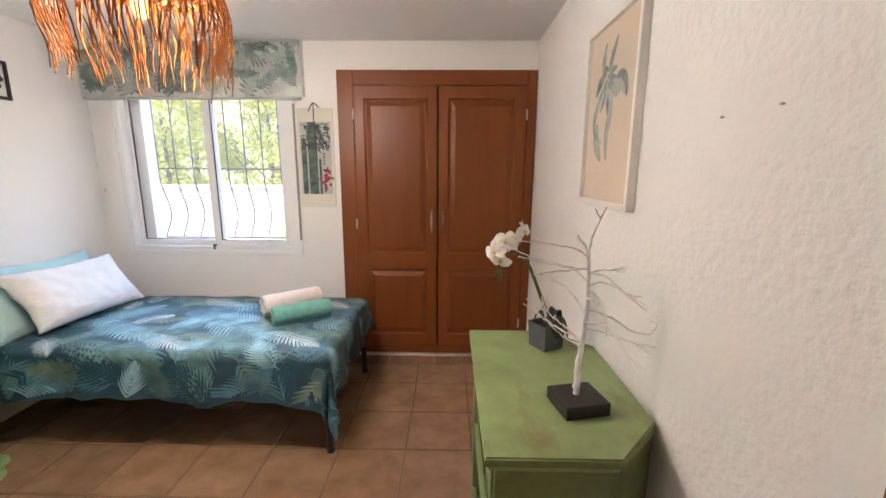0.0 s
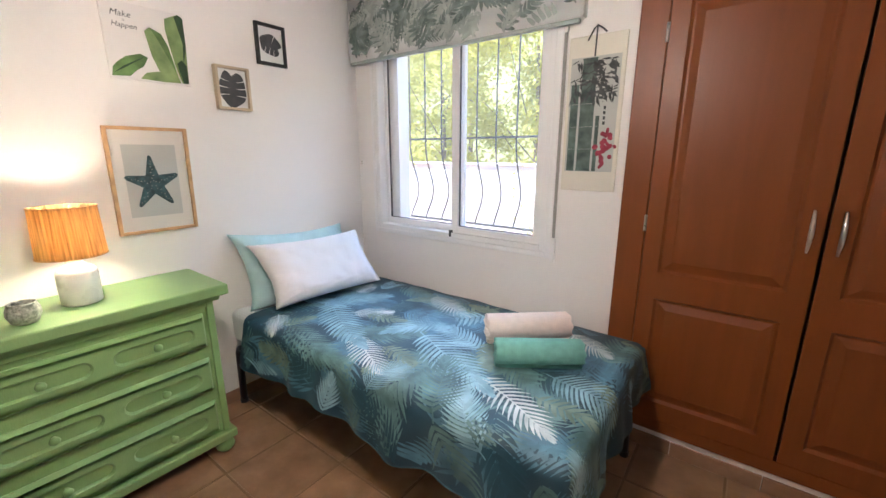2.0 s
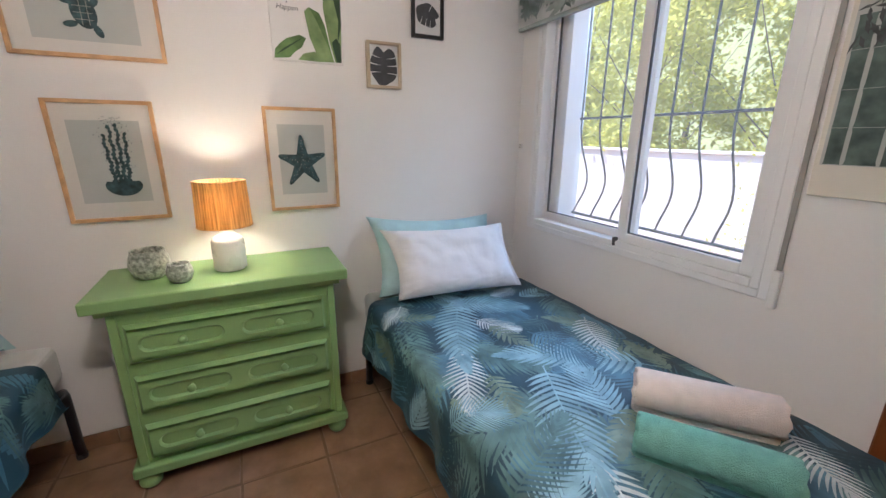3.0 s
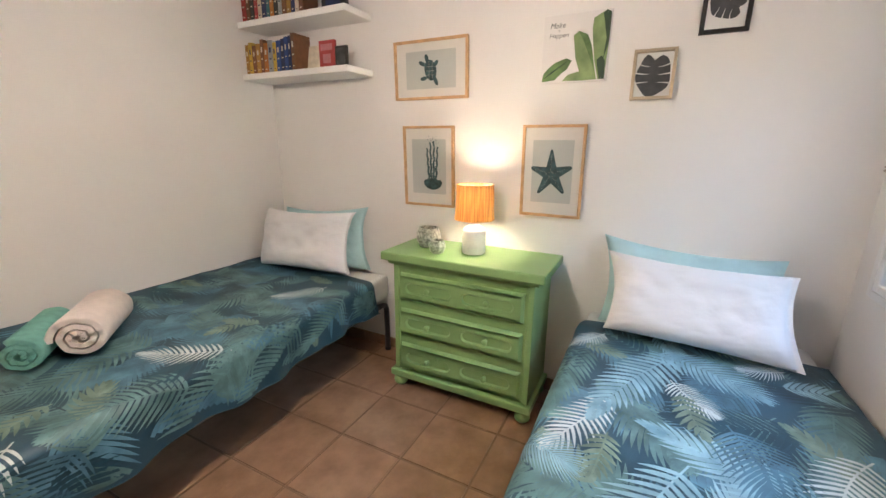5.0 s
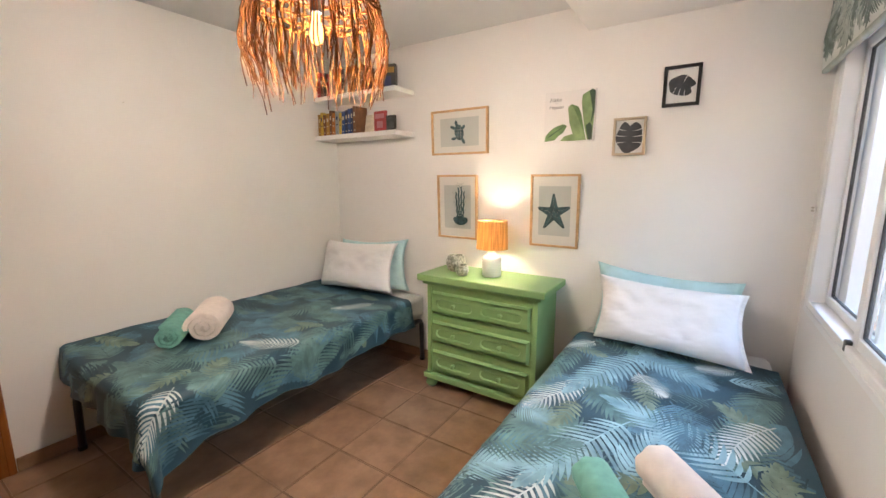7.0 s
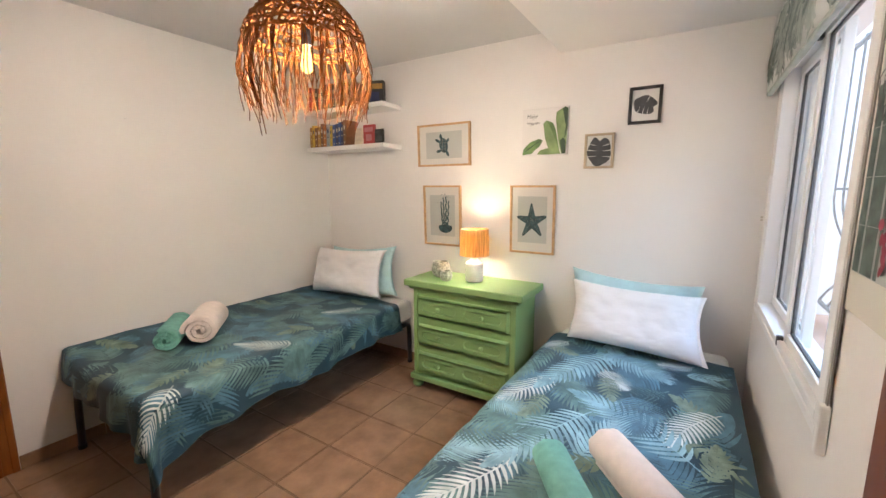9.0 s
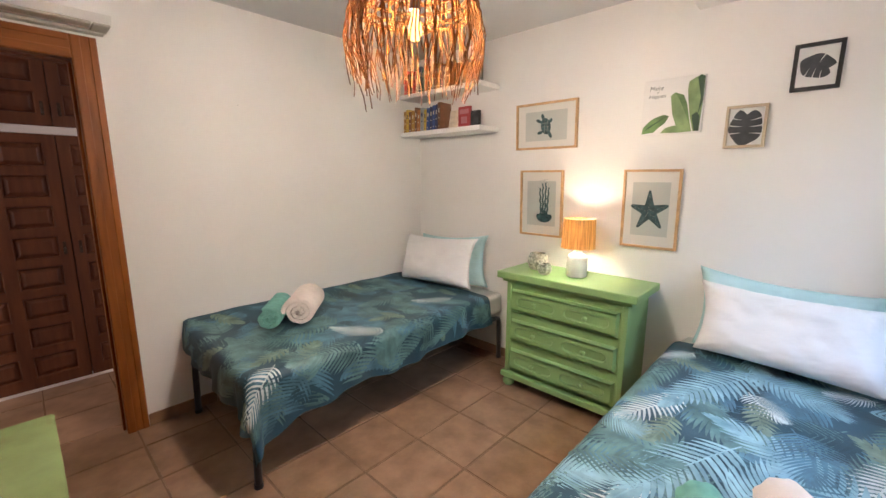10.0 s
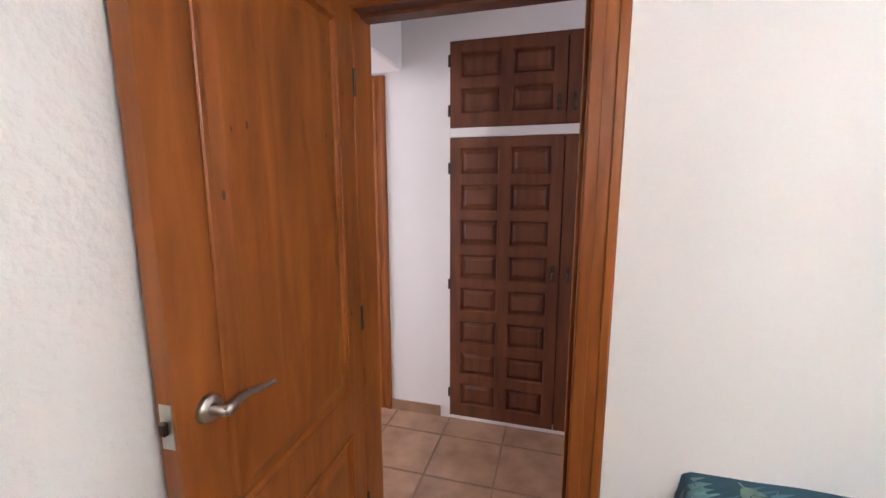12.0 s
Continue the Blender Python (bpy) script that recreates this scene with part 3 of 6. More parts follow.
part("peg", one_box(-2.342, -2.334, YN - 0.020, YN - 0.008, 1.336, 1.344, 0.002), GREY_PLASTIC, hook)


# ---- built-in wardrobe ----
ward = thing("wardrobe", (0.06, YN, 0.108), "built-in cinnamon-brown wooden wardrobe with two panelled doors", "wardrobe")
WY = 3.278
for b in ((-0.622, -0.512, 0.108, 2.148), (0.676, 0.742, 0.108, 2.148)):
    part("jamb", one_box(b[0], b[1], WY, YN + 0.03, b[2], b[3], 0.004), WOOD, ward)
part("head", one_box(-0.512, 0.676, WY, YN + 0.03, 2.050, 2.148, 0.004), WOOD_H, ward)
part("plinth", one_box(-0.512, 0.676, WY, YN + 0.03, 0.108, 0.172, 0.003), WOOD_H, ward)
# solid dark block: the shade behind the doors put into its colour
part("inside", one_box(-0.50, 0.67, YN + 0.06, YN + 0.19, 0.11, 2.12), GAP_SHADE, ward)


def ward_door(x0, x1, hx, hinge_x):
    def put(a, b, d):
        return (a, WY - 0.006 + d, b)
    bm = bmesh.new()
    A = [x0, x0 + 0.066, x1 - 0.066, x1]
    B = [0.176, 0.262, 0.765, 0.885, 1.965, 2.046]
    panelled_face(bm, A, B, {(1, 1), (1, 3)}, put, 0.014, 0.032)
    close_back(bm, (0, 0.028, 0))
    d = part("door", bm, WOOD, ward)
    bm = bmesh.new()
    pts = []
    for k in range(11):
        f = k / 10
        pts.append((hx, WY - 0.010 - 0.022 * math.sin(math.pi * f), 1.045 + 0.155 * f))
    tube(bm, pts, [0.004 + 0.004 * math.sin(math.pi * k / 10) for k in range(11)], 8)
    part("handle", bm, STEEL, d, "brushed steel bow handle", True)
    for z in (0.36, 1.10, 1.86):
        bm = bmesh.new()
        tube(bm, [(hinge_x, WY - 0.008, z - 0.035), (hinge_x, WY - 0.008, z + 0.035)], 0.006, 8)
        part("hinge", bm, STEEL, d, "small steel hinge")


ward_door(-0.508, 0.062, 0.026, -0.512)
ward_door(0.074, 0.672, 0.108, 0.676)

# ---- room door ----
trim = thing("door_frame", (DX0, YS, 0), "stained pine door casing round the open doorway", "door frame", kind="structure")
bm = bmesh.new()


def casing(bm, x0, x1, z0, z1, vertical, y, out):
    """Architrave with two stepped beads."""
    box(bm, x0, x1, y, y + 0.012 * out, z0, z1, 0.002)
    if vertical:
        w = x1 - x0
        box(bm, x0 + 0.004, x0 + w * 0.30, y + 0.012 * out, y + 0.020 * out, z0, z1 - 0.004, 0.003)
        box(bm, x0 + w * 0.62, x1 - 0.004, y + 0.012 * out, y + 0.017 * out, z0, z1 - 0.004, 0.002)
    else:
        h = z1 - z0
        box(bm, x0 + 0.004, x1 - 0.004, y + 0.012 * out, y + 0.020 * out, z1 - h * 0.30, z1 - 0.004, 0.003)
        box(bm, x0 + 0.004, x1 - 0.004, y + 0.012 * out, y + 0.017 * out, z0 + 0.004, z0 + h * 0.38, 0.002)


casing(bm, -0.133, -0.030, 0.0, 2.142, True, YS, 1)
part("casing", bm, PINE, trim)
bm = bmesh.new()
casing(bm, 0.700, 0.744, 0.0, 2.03, True, YS, 1)
part("casing", bm, PINE, trim)
bm = bmesh.new()
casing(bm, -0.030, 0.744, 2.03, 2.142, False, YS, 1)
part("casing_head", bm, PINE_H, trim)
bm = bmesh.new()
box(bm, DX0 - 0.02, DX0, SW - 0.004, YS + 0.002, 0, 2.03, 0.002)
box(bm, DX0, DX0 + 0.012, SW + 0.01, YS - 0.045, 0, 2.018, 0.002)
part("jamb", bm, PINE, trim)
bm = bmesh.new()
box(bm, DX1, DX1 + 0.02, SW - 0.004, YS + 0.002, 0, 2.03, 0.002)
part("jamb", bm, PINE, trim)
bm = bmesh.new()
box(bm, DX0 - 0.02, DX1 + 0.02, SW - 0.004, YS + 0.002, 2.03, 2.05, 0.002)
box(bm, DX0, DX1, SW + 0.01, YS - 0.045, 2.018, 2.03, 0.002)
part("jamb_head", bm, DARK_WOOD, trim)
for x0, x1 in ((-0.133, -0.030), (0.700, 0.800)):
    bm = bmesh.new()
    casing(bm, x0, x1, 0.0, 2.13, True, SW, -1)
    part("hall_casing", bm, PINE, trim)

leaf = thing("door_1", (0.69, 0.055, 0.01), "open stained pine door with two moulded panels, swung against the wall", "door")
LX = 0.670


def leaf_put(a, b, d):
    return (LX + d, a, b)


bm = bmesh.new()
A = [0.052, 0.163, 0.690, 0.812]
B = [0.012, 0.150, 0.605, 0.775, 1.955, 2.025]
panelled_face(bm, A, B, {(1, 1), (1, 3)}, leaf_put, 0.010, 0.034)
close_back(bm, (0.038, 0, 0))
body = part("leaf", bm, PINE, leaf)
bm = bmesh.new()
for (a0, a1, b0, b1) in ((0.163, 0.690, 0.775, 1.955), (0.163, 0.690, 0.150, 0.605)):
    box(bm, LX - 0.007, LX + 0.001, a0 - 0.012, a0 + 0.006, b0 - 0.012, b1 + 0.012, 0.003)
    box(bm, LX - 0.007, LX + 0.001, a1 - 0.006, a1 + 0.012, b0 - 0.012, b1 + 0.012, 0.003)
    box(bm, LX - 0.007, LX + 0.001, a0 + 0.006, a1 - 0.006, b0 - 0.012, b0 + 0.006, 0.003)
    box(bm, LX - 0.007, LX + 0.001, a0 + 0.006, a1 - 0.006, b1 - 0.006, b1 + 0.012, 0.003)
part("moulding", bm, PINE, leaf)
for (y, z, r) in ((0.573, 1.593, 0.006), (0.239, 1.610, 0.005), (0.128, 1.042, 0.007), (0.62, 1.58, 0.004), (0.655, 1.45, 0.007), (0.590, 1.02, 0.004), (0.185, 0.83, 0.004), (0.128, 1.75, 0.005)):
    bm = bmesh.new()
    on_panel = 0.19 < y < 0.66 and z > 0.775
    d = 0.0010 if on_panel else -0.0010
    ngon(bm, [(y + r * 0.7 * math.cos(k * 0.524), z + r * 1.5 * math.sin(k * 0.524)) for k in range(12)], lambda a, b: (LX + d, a, b))
    part("knot", bm, KNOT, body)
lever = bmesh.new()
tube(lever, [(LX - 0.001, 0.745, 1.052), (LX - 0.012, 0.745, 1.052)], [0.028, 0.024], 20)
tube(lever, [(LX - 0.010, 0.745, 1.052), (LX - 0.045, 0.745, 1.052)], 0.011, 12)
pts = [(LX - 0.045 + 0.004 * math.sin(k / 10 * 3.1), 0.750 - 0.145 * k / 10, 1.052 + 0.006 * math.sin(k / 10 * 5.0) - 0.004 * k / 10) for k in range(11)]
tube(lever, pts, [0.011, 0.0105, 0.010, 0.009, 0.008, 0.0075, 0.007, 0.0068, 0.0066, 0.0064, 0.006], 10)
part("lever_handle", lever, STEEL, leaf, "curved satin-steel lever handle", True)
lk = part("lock_plate", one_box(LX + 0.006, LX + 0.032, 0.812, 0.8145, 1.010, 1.095, 0.001), STEEL, leaf, "steel latch plate")
part("latch_bolt", one_box(LX + 0.012, LX + 0.026, 0.8145, 0.826, 1.040, 1.066, 0.003), BRONZE, lk)
for z in (0.25, 1.0, 1.80):
    bm = bmesh.new()
    tube(bm, [(LX - 0.003, 0.047, z - 0.045), (LX - 0.003, 0.047, z + 0.045)], 0.0055, 8)
    part("hinge", bm, BRONZE, leaf)

# the leaf stands a little off square
leaf.location = (0.719, 0.055, 0.01)
leaf.rotation_euler = (0, 0, radians(3.1))

# ---- hall cupboards: two pairs of castellan-panelled doors ----


# dark sheet added behind the doors, so that their gaps look shaded
part_back = solo("cupboard_shade_sheet", one_box(CX0, CX1, HY - 0.09, HY - 0.06, 0.024, 2.248), GAP_SHADE, (0, HY, 0.03), "near-black sheet standing in for shade behind the hall cupboard doors", "cupboard", kind="structure")


def cupboard(name, z0, z1, rows, label):
    cup = thing(name, (0.0, HY, z0), label, "cupboard")
    for x0, x1, hin in ((0.016, CX1, CX1), (CX0, 0.010, CX0)):
        bm = bmesh.new()
        w = x1 - x0
        A = [x0, x0 + 0.062, x0 + w / 2 - 0.032, x0 + w / 2 + 0.032, x1 - 0.062, x1]
        top, bot, gap = 0.058, 0.075, 0.058
        ph = (z1 - z0 - top - bot - gap * (rows - 1)) / rows
        B = [z0, z0 + bot]
        cells = set()
        for r in range(rows):
            cells.add((1, 2 * r + 1)), cells.add((3, 2 * r + 1))
            B.append(B[-1] + ph)
            if r < rows - 1:
                B.append(B[-1] + gap)
        B.append(z1)
        panelled_face(bm, A, B, cells, lambda a, b, d: (a, HY + 0.002 - d, b), 0.016, 0.022)
        close_back(bm, (0, -0.030, 0))
        d = part("door", bm, DARK_WOOD, cup)
        kx = 0.052 if x0 > 0 else -0.030
        kz = z0 + (0.95 if rows > 2 else 0.11)
        bm = bmesh.new()
        box(bm, kx - 0.009, kx + 0.009, HY + 0.002, HY + 0.006, kz - 0.045, kz + 0.045, 0.003)
        tube(bm, [(kx, HY + 0.006, kz), (kx, HY + 0.022, kz), (kx, HY + 0.026, kz - 0.03)], [0.005, 0.006, 0.008], 8)
        part("handle", bm, BRONZE, d, "small dark drop handle")
        for f in ((0.09, 0.5, 0.90) if rows > 2 else (0.2, 0.78)):
            z = z0 + (z1 - z0) * f
            hx = hin + (0.004 if hin > 0 else -0.004)
            part("hinge", one_box(hx - 0.007, hx + 0.007, HY + 0.001, HY + 0.009, z - 0.032, z + 0.032, 0.003), BRONZE, d, "black iron hinge")
    return cup


cupboard("hall_cupboard", 0.024, 1.733, 8, "dark carved wooden cupboard doors with square panels")
cupboard("overhead_cupboard", 1.789, 2.248, 2, "small dark wooden upper cupboard doors above a white rail")
bm = bmesh.new()
casing(bm, 1.040, 1.130, 0.0, 2.10, True, HY, 1)
casing(bm, 1.130, 1.90, 2.02, 2.10, False, HY, 1)
solo("door_frame_hall", bm, PINE, (1.08, HY, 0), "stained pine casing of the next doorway", "door frame", kind="structure")
d2 = thing("door_2", (1.5, HY, 0), "closed stained pine door further along the hall", "door", kind="structure")
part("leaf", one_box(1.132, 1.86, HY - 0.001, HY + 0.008, 0.01, 2.018, 0.003), PINE, d2)

# ---- air conditioner over the door ----
ac = thing("air_conditioner", (0.28, YS, 2.160), "white wall-mounted air conditioner with a beige louvre", "air conditioner")
bm = bmesh.new()
prism(bm, [(YS, 2.170), (YS + 0.17, 2.170), (YS + 0.205, 2.207), (YS + 0.205, 2.385), (YS + 0.18, 2.410), (YS, 2.410)], 'x', -0.175, 0.725)
part("casing", bm, WHITE_LAC, ac)
part("louvre", one_box(-0.10, 0.68, YS + 0.125, YS + 0.196, 2.157, 2.1695, 0.004), GREY_PLASTIC, ac)
bm = bmesh.new()
box(bm, -0.172, -0.105, YS + 0.06, YS + 0.19, 2.159, 2.1695, 0.004)
part("end_cap", bm, GREY_PLASTIC, ac)
part("back_plate", one_box(-0.165, 0.71, YS, YS + 0.05, 2.155, 2.1695, 0.003), GREY_PLASTIC, ac)


# ---- leaf shapes in a plane, as lists of (s, t) strips ----
def frond(cx, cy, ang, length, width, n, rnd, lean=0.9, fat=0.5):
    """A palm frond: a spine and paired narrow leaflets. Each leaflet is a strip of pairs of points."""
    strips = []
    bend = rnd.uniform(-0.35, 0.35)

    def spine(f):
        a = ang + bend * (f - 0.5)
        return (cx + math.cos(a) * length * (f - 0.5), cy + math.sin(a) * length * (f - 0.5), a)
    strips.append([((spine(f)[0] - math.sin(ang) * 0.0028, spine(f)[1] + math.cos(ang) * 0.0028),
                    (spine(f)[0] + math.sin(ang) * 0.0028, spine(f)[1] - math.cos(ang) * 0.0028)) for f in [k / 8 for k in range(9)]])
    for i in range(n):
        f = 0.10 + 0.90 * i / (n - 1)
        x, y, a = spine(f)
        w = width * math.sin(math.pi * (0.12 + 0.83 * f)) ** 0.7 * rnd.uniform(0.88, 1.08)
        for sgn in (1, -1):
            d = a + sgn * (1.12 - 0.85 * f ** 2) * lean
            th = length / n * fat * rnd.uniform(0.8, 1.15)
            st = []
            for k in range(5):
                q = k / 4
                h = th * (0.46, 0.52, 0.46, 0.30, 0.03)[k]
                dd = d - sgn * 0.14 * q
                px, py = x + math.cos(dd) * w * q, y + math.sin(dd) * w * q
                nx, ny = -math.sin(dd), math.cos(dd)
                st.append(((px + nx * h, py + ny * h), (px - nx * h, py - ny * h)))
            strips.append(st)
    return strips


def blade(cx, cy, ang, length, width, rnd, cuts=0):
    """A broad leaf; with cuts, a monstera-like leaf of lobes."""
    strips = []
    if not cuts:
        n = 14
        for sgn in (1, -1):
            st = []
            for k in range(n + 1):
                f = k / n
                w = width * 0.5 * math.sin(math.pi * min(1, 0.02 + f * 0.98)) ** 0.75 * (1 - 0.25 * f)
                px, py = cx + math.cos(ang) * length * (f - 0.5), cy + math.sin(ang) * length * (f - 0.5)
                st.append(((px, py), (px - sgn * math.sin(ang) * w, py + sgn * math.cos(ang) * w)))
            strips.append(st)
        return strips
    for i in range(cuts):
        f = (i + 0.5) / cuts
        w = width * 0.56 * math.sin(math.pi * (0.2 + 0.74 * f)) ** 0.6
        px, py = cx + math.cos(ang) * length * (f - 0.5), cy + math.sin(ang) * length * (f - 0.5)
        for sgn in (1, -1):
            d = ang + sgn * (1.5 - 0.8 * f)
            th = length / cuts * 0.80
            st = []
            for k in range(5):
                q = k / 4
                h = th * (0.5, 0.52, 0.50, 0.40, 0.12)[k]
                qx, qy = px + math.cos(d) * w * q, py + math.sin(d) * w * q
                st.append(((qx - math.sin(d) * h, qy + math.cos(d) * h), (qx + math.sin(d) * h, qy - math.cos(d) * h)))
            strips.append(st)
    return strips


def lay(bm, strips, put, ok=None, mi=0):
    for st in strips:
        if ok and not all(ok(*p) for pair in st for p in pair):
            continue
        vs = [(bm.verts.new(put(*a)), bm.verts.new(put(*b))) for a, b in st]
        for (a0, b0), (a1, b1) in zip(vs, vs[1:]):
            f = bm.faces.new((a0, b0, b1, a1))
            f.material_index = mi
            f.smooth = True


# print on the blind
rnd = random.Random(11)
bm = bmesh.new()
for k in range(95):
    s, t = rnd.uniform(0.02, 1.48), rnd.uniform(0.02, 0.35)
    kind = rnd.random()
    off = 0.0016 + 0.00003 * k
    if kind < 0.45:
        st = blade(s, t, rnd.uniform(0, 6.28), rnd.uniform(0.11, 0.19), rnd.uniform(0.11, 0.18), rnd, 6)
    else:
        st = frond(s, t, rnd.uniform(0, 6.28), rnd.uniform(0.16, 0.26), rnd.uniform(0.05, 0.08), 11, rnd, fat=0.75)
    lay(bm, st, lambda a, b: blind_at(a / (BX1 - BX0), b / (BZ1 - BZ0)) - Vector((0, off, 0)), lambda a, b: 0.0 < a < 1.50 and 0.006 < b < 0.365, 0 if rnd.random() < 0.55 else 1)
part("leaf_print", bm, [BL_A, BL_B], cloth, "grey-green palm and monstera leaf print")


# ---- beds ----
def spread(xh, ywall, side, top, L, W, drop_head, drop_foot, drop_end, seed, ph):
    """A bedspread as a map from cloth (s along the bed, t across it) to space; side -1 hangs to the south, 1 to the north."""
    R = 0.05

    def at(s, t):
        a, b = max(0.0, s - (L - R)), max(0.0, t - (W - R))
        r = math.hypot(a, b)
        out = z = 0.0
        if r > 0:
            if r < R * 1.5708:
                out, z = R * math.sin(r / R), -R * (1 - math.cos(r / R))
            else:
                e = r - R * 1.5708
                fold = min(1.0, e / 0.15)
                along = s * 1.0 if b > a else t * 1.3 + 2.0
                ripple = 0.016 * math.sin(13 * along + ph) + 0.010 * math.sin(29 * along + 1.7 * ph)
                out, z = R + 0.10 * e + fold * ripple * (1.0 + 1.2 * min(a, b) / r), -R - e * 0.992
            ua, ub = a / r, b / r
        else:
            ua = ub = 0.0
        x = min(s, L - R) + out * ua
        y = min(t, W - R) + out * ub
        lump = 0.0
        if r < 0.05:
            lump = 0.006 * noise.noise((s * 3.1 + seed, t * 3.4, 0.3)) + 0.0045 * noise.noise((s * 9 + seed, t * 5, 2.3))
            edge = min(1.0, t / 0.12)
            lump -= 0.012 * (1 - edge) if side < 0 else -0.042 * max(0.0, 1 - t / 0.32) ** 1.5
        return Vector((xh + x, ywall + side * y, top + z + lump))

    def limit(s):
        f = min(1.0, max(0.0, s / L))
        wave = 0.012 * math.sin(7 * s + ph) + 0.006 * math.sin(19 * s)
        corner = 0.075 * max(0.0, (f - 0.78) / 0.22) ** 2
        return W + drop_head + (drop_foot - drop_head) * f + wave + corner
    return at, limit, L + drop_end


def bed(name, ywall, side, top, xh, xf, width, drops, seed, ph, label, print_seed, cover_from, bold):
    L, W = xf - cover_from, width
    b = thing(name, ((XW + xf) / 2, ywall + side * width / 2, 0), label, "bed", "single beds")
    yf = ywall + side * (width - 0.035)
    yb = ywall + side * 0.055
    # steel tube frame with bent corner legs
    zf = 0.350
    for x, sx in ((XW + 0.055, -1), (xf - 0.035, 1)):
        for y, sy in ((yf, side), (yb, -side)):
            bm = bmesh.new()
            tube(bm, [(x - sx * 0.10, y, zf), (x - sx * 0.045, y, zf), (x - sx * 0.016, y, zf - 0.010), (x - sx * 0.003, y, zf - 0.036), (x, y, zf - 0.08), (x + sx * 0.006, y, 0.006)], 0.0185, 12)
            lg = part("leg", bm, BLACK_METAL, b, "black steel tube leg", True)
            bm = bmesh.new()
            tube(bm, [(x + sx * 0.006, y, 0.0), (x + sx * 0.006, y, 0.022)], 0.0215, 12)
            part("foot_cap", bm, BLACK_METAL, lg)
    for y in (yf, yb):
        bm = bmesh.new()
        tube(bm, [(XW + 0.11, y, zf), (xf - 0.10, y, zf)], 0.0185, 10)
        part("side_rail", bm, BLACK_METAL, b)
    for x in (XW + 0.14, xf - 0.12):
        bm = bmesh.new()
        tube(bm, [(x, yf, zf), (x, yb, zf)], 0.0185, 10)
        part("end_rail", bm, BLACK_METAL, b)
    for k in range(11):
        x = XW + 0.24 + k * (xf - XW - 0.44) / 10
        part("slat", one_box(x - 0.03, x + 0.03, min(yf, yb), max(yf, yb), zf + 0.012, zf + 0.024), BLACK_METAL, b)
    # mattress
    m = bmesh.new()
    ylo, yhi = sorted((ywall + side * 0.012, ywall + side * (width - 0.03)))
    box(m, XW + 0.012, xf - 0.035, ylo, yhi, zf + 0.026, top - 0.016, 0.035, 4)
    solo("mattress", m, MATTRESS, ((XW + xf) / 2, (ylo + yhi) / 2, zf + 0.02), "white quilted mattress on a black bed frame", "mattress", "mattresses", smooth=False)
    # cover
    at, limit, smax = spread(cover_from, ywall, side, top, L, W, *drops, seed, ph)
    bm = bmesh.new()
    nu, nv = 130, 84
    askew = 0.08 if side > 0 else 0.05

    def cloth_pt(u, v):
        s = smax * u
        skew = 0.018 * math.sin(9 * v)
        s = s * (1 - askew * (1 - v) / smax)
        return at(max(0, s + skew * (1 - u)), limit(min(s, L)) * v)
    g = sheet(bm, cloth_pt, nu, nv)
    cover = solo("bedspread", bm, CLOTH, ((XW + xf) / 2, ywall + side * width / 2, top), "teal bedspread printed with palm leaves, hanging over the bed edge", "bedspread", "bedspreads")

    def place(off):
        def put(s, t):
            e = 0.006
            p = at(s, t)
            n = (at(s + e, t) - at(s - e, t)).cross(at(s, t + e) - at(s, t - e)) * side
            n = n.normalized() if n.length > 1e-12 else Vector((0, 0, 1))
            return p + n * off
        return put

    def ok(s, t):
        return 0.025 < s < smax - 0.014 - askew * (1 - t / limit(min(s, L))) and 0.01 < t < limit(min(s, L)) - 0.012
    rnd = random.Random(print_seed)
    mats = [LEAF_F, LEAF_A, LEAF_B, LEAF_C, LEAF_D, LEAF_E]
    bm = bmesh.new()
    off = 0.0012
    tmax = W + max(drops[0], drops[1])

    def scatter(n, maker, mi):
        nonlocal off
        best = []
        for k in range(n):
            # keep pieces of one colour apart
            c = max(((rnd.uniform(0, smax), rnd.uniform(0, tmax)) for _ in range(12)),
                    key=lambda p: min([math.hypot(p[0] - q[0], p[1] - q[1]) for q in best] or [9]))
            best.append(c)
            off += 0.000022
            lay(bm, maker(*c), place(off), ok, mi)
    scatter(7, lambda s, t: blade(s, t, rnd.uniform(0, 6.28), rnd.uniform(0.26, 0.40), rnd.uniform(0.12, 0.18), rnd), 1)
    scatter(7, lambda s, t: blade(s, t, rnd.uniform(0, 6.28), rnd.uniform(0.24, 0.36), rnd.uniform(0.10, 0.16), rnd), 2)
    scatter(29, lambda s, t: frond(s, t, rnd.uniform(0, 6.28), rnd.uniform(0.38, 0.54), rnd.uniform(0.13, 0.18), 19, rnd, fat=0.70), 1)
    scatter(25, lambda s, t: frond(s, t, rnd.uniform(0, 6.28), rnd.uniform(0.36, 0.52), rnd.uniform(0.12, 0.17), 18, rnd, fat=0.70), 2)
    scatter(16, lambda s, t: frond(s, t, rnd.uniform(0, 6.28), rnd.uniform(0.34, 0.50), rnd.uniform(0.12, 0.17), 17, rnd, fat=0.70), 0)
    # door bed swaps pale blue for sea green: its warmer light put into colour
    scatter(8, lambda s, t: frond(s, t, rnd.uniform(0, 6.28), rnd.uniform(0.30, 0.42), rnd.uniform(0.10, 0.15), 18, rnd, fat=0.62), 3 if side < 0 else 2)
    scatter(9, lambda s, t: frond(s, t, rnd.uniform(0, 6.28), rnd.uniform(0.18, 0.26), rnd.uniform(0.07, 0.10), 9, rnd, fat=0.75), 5)
    # the bold fronds that stand out of the print
    for s, t, ang, ln, mi in bold:
        off += 0.00004
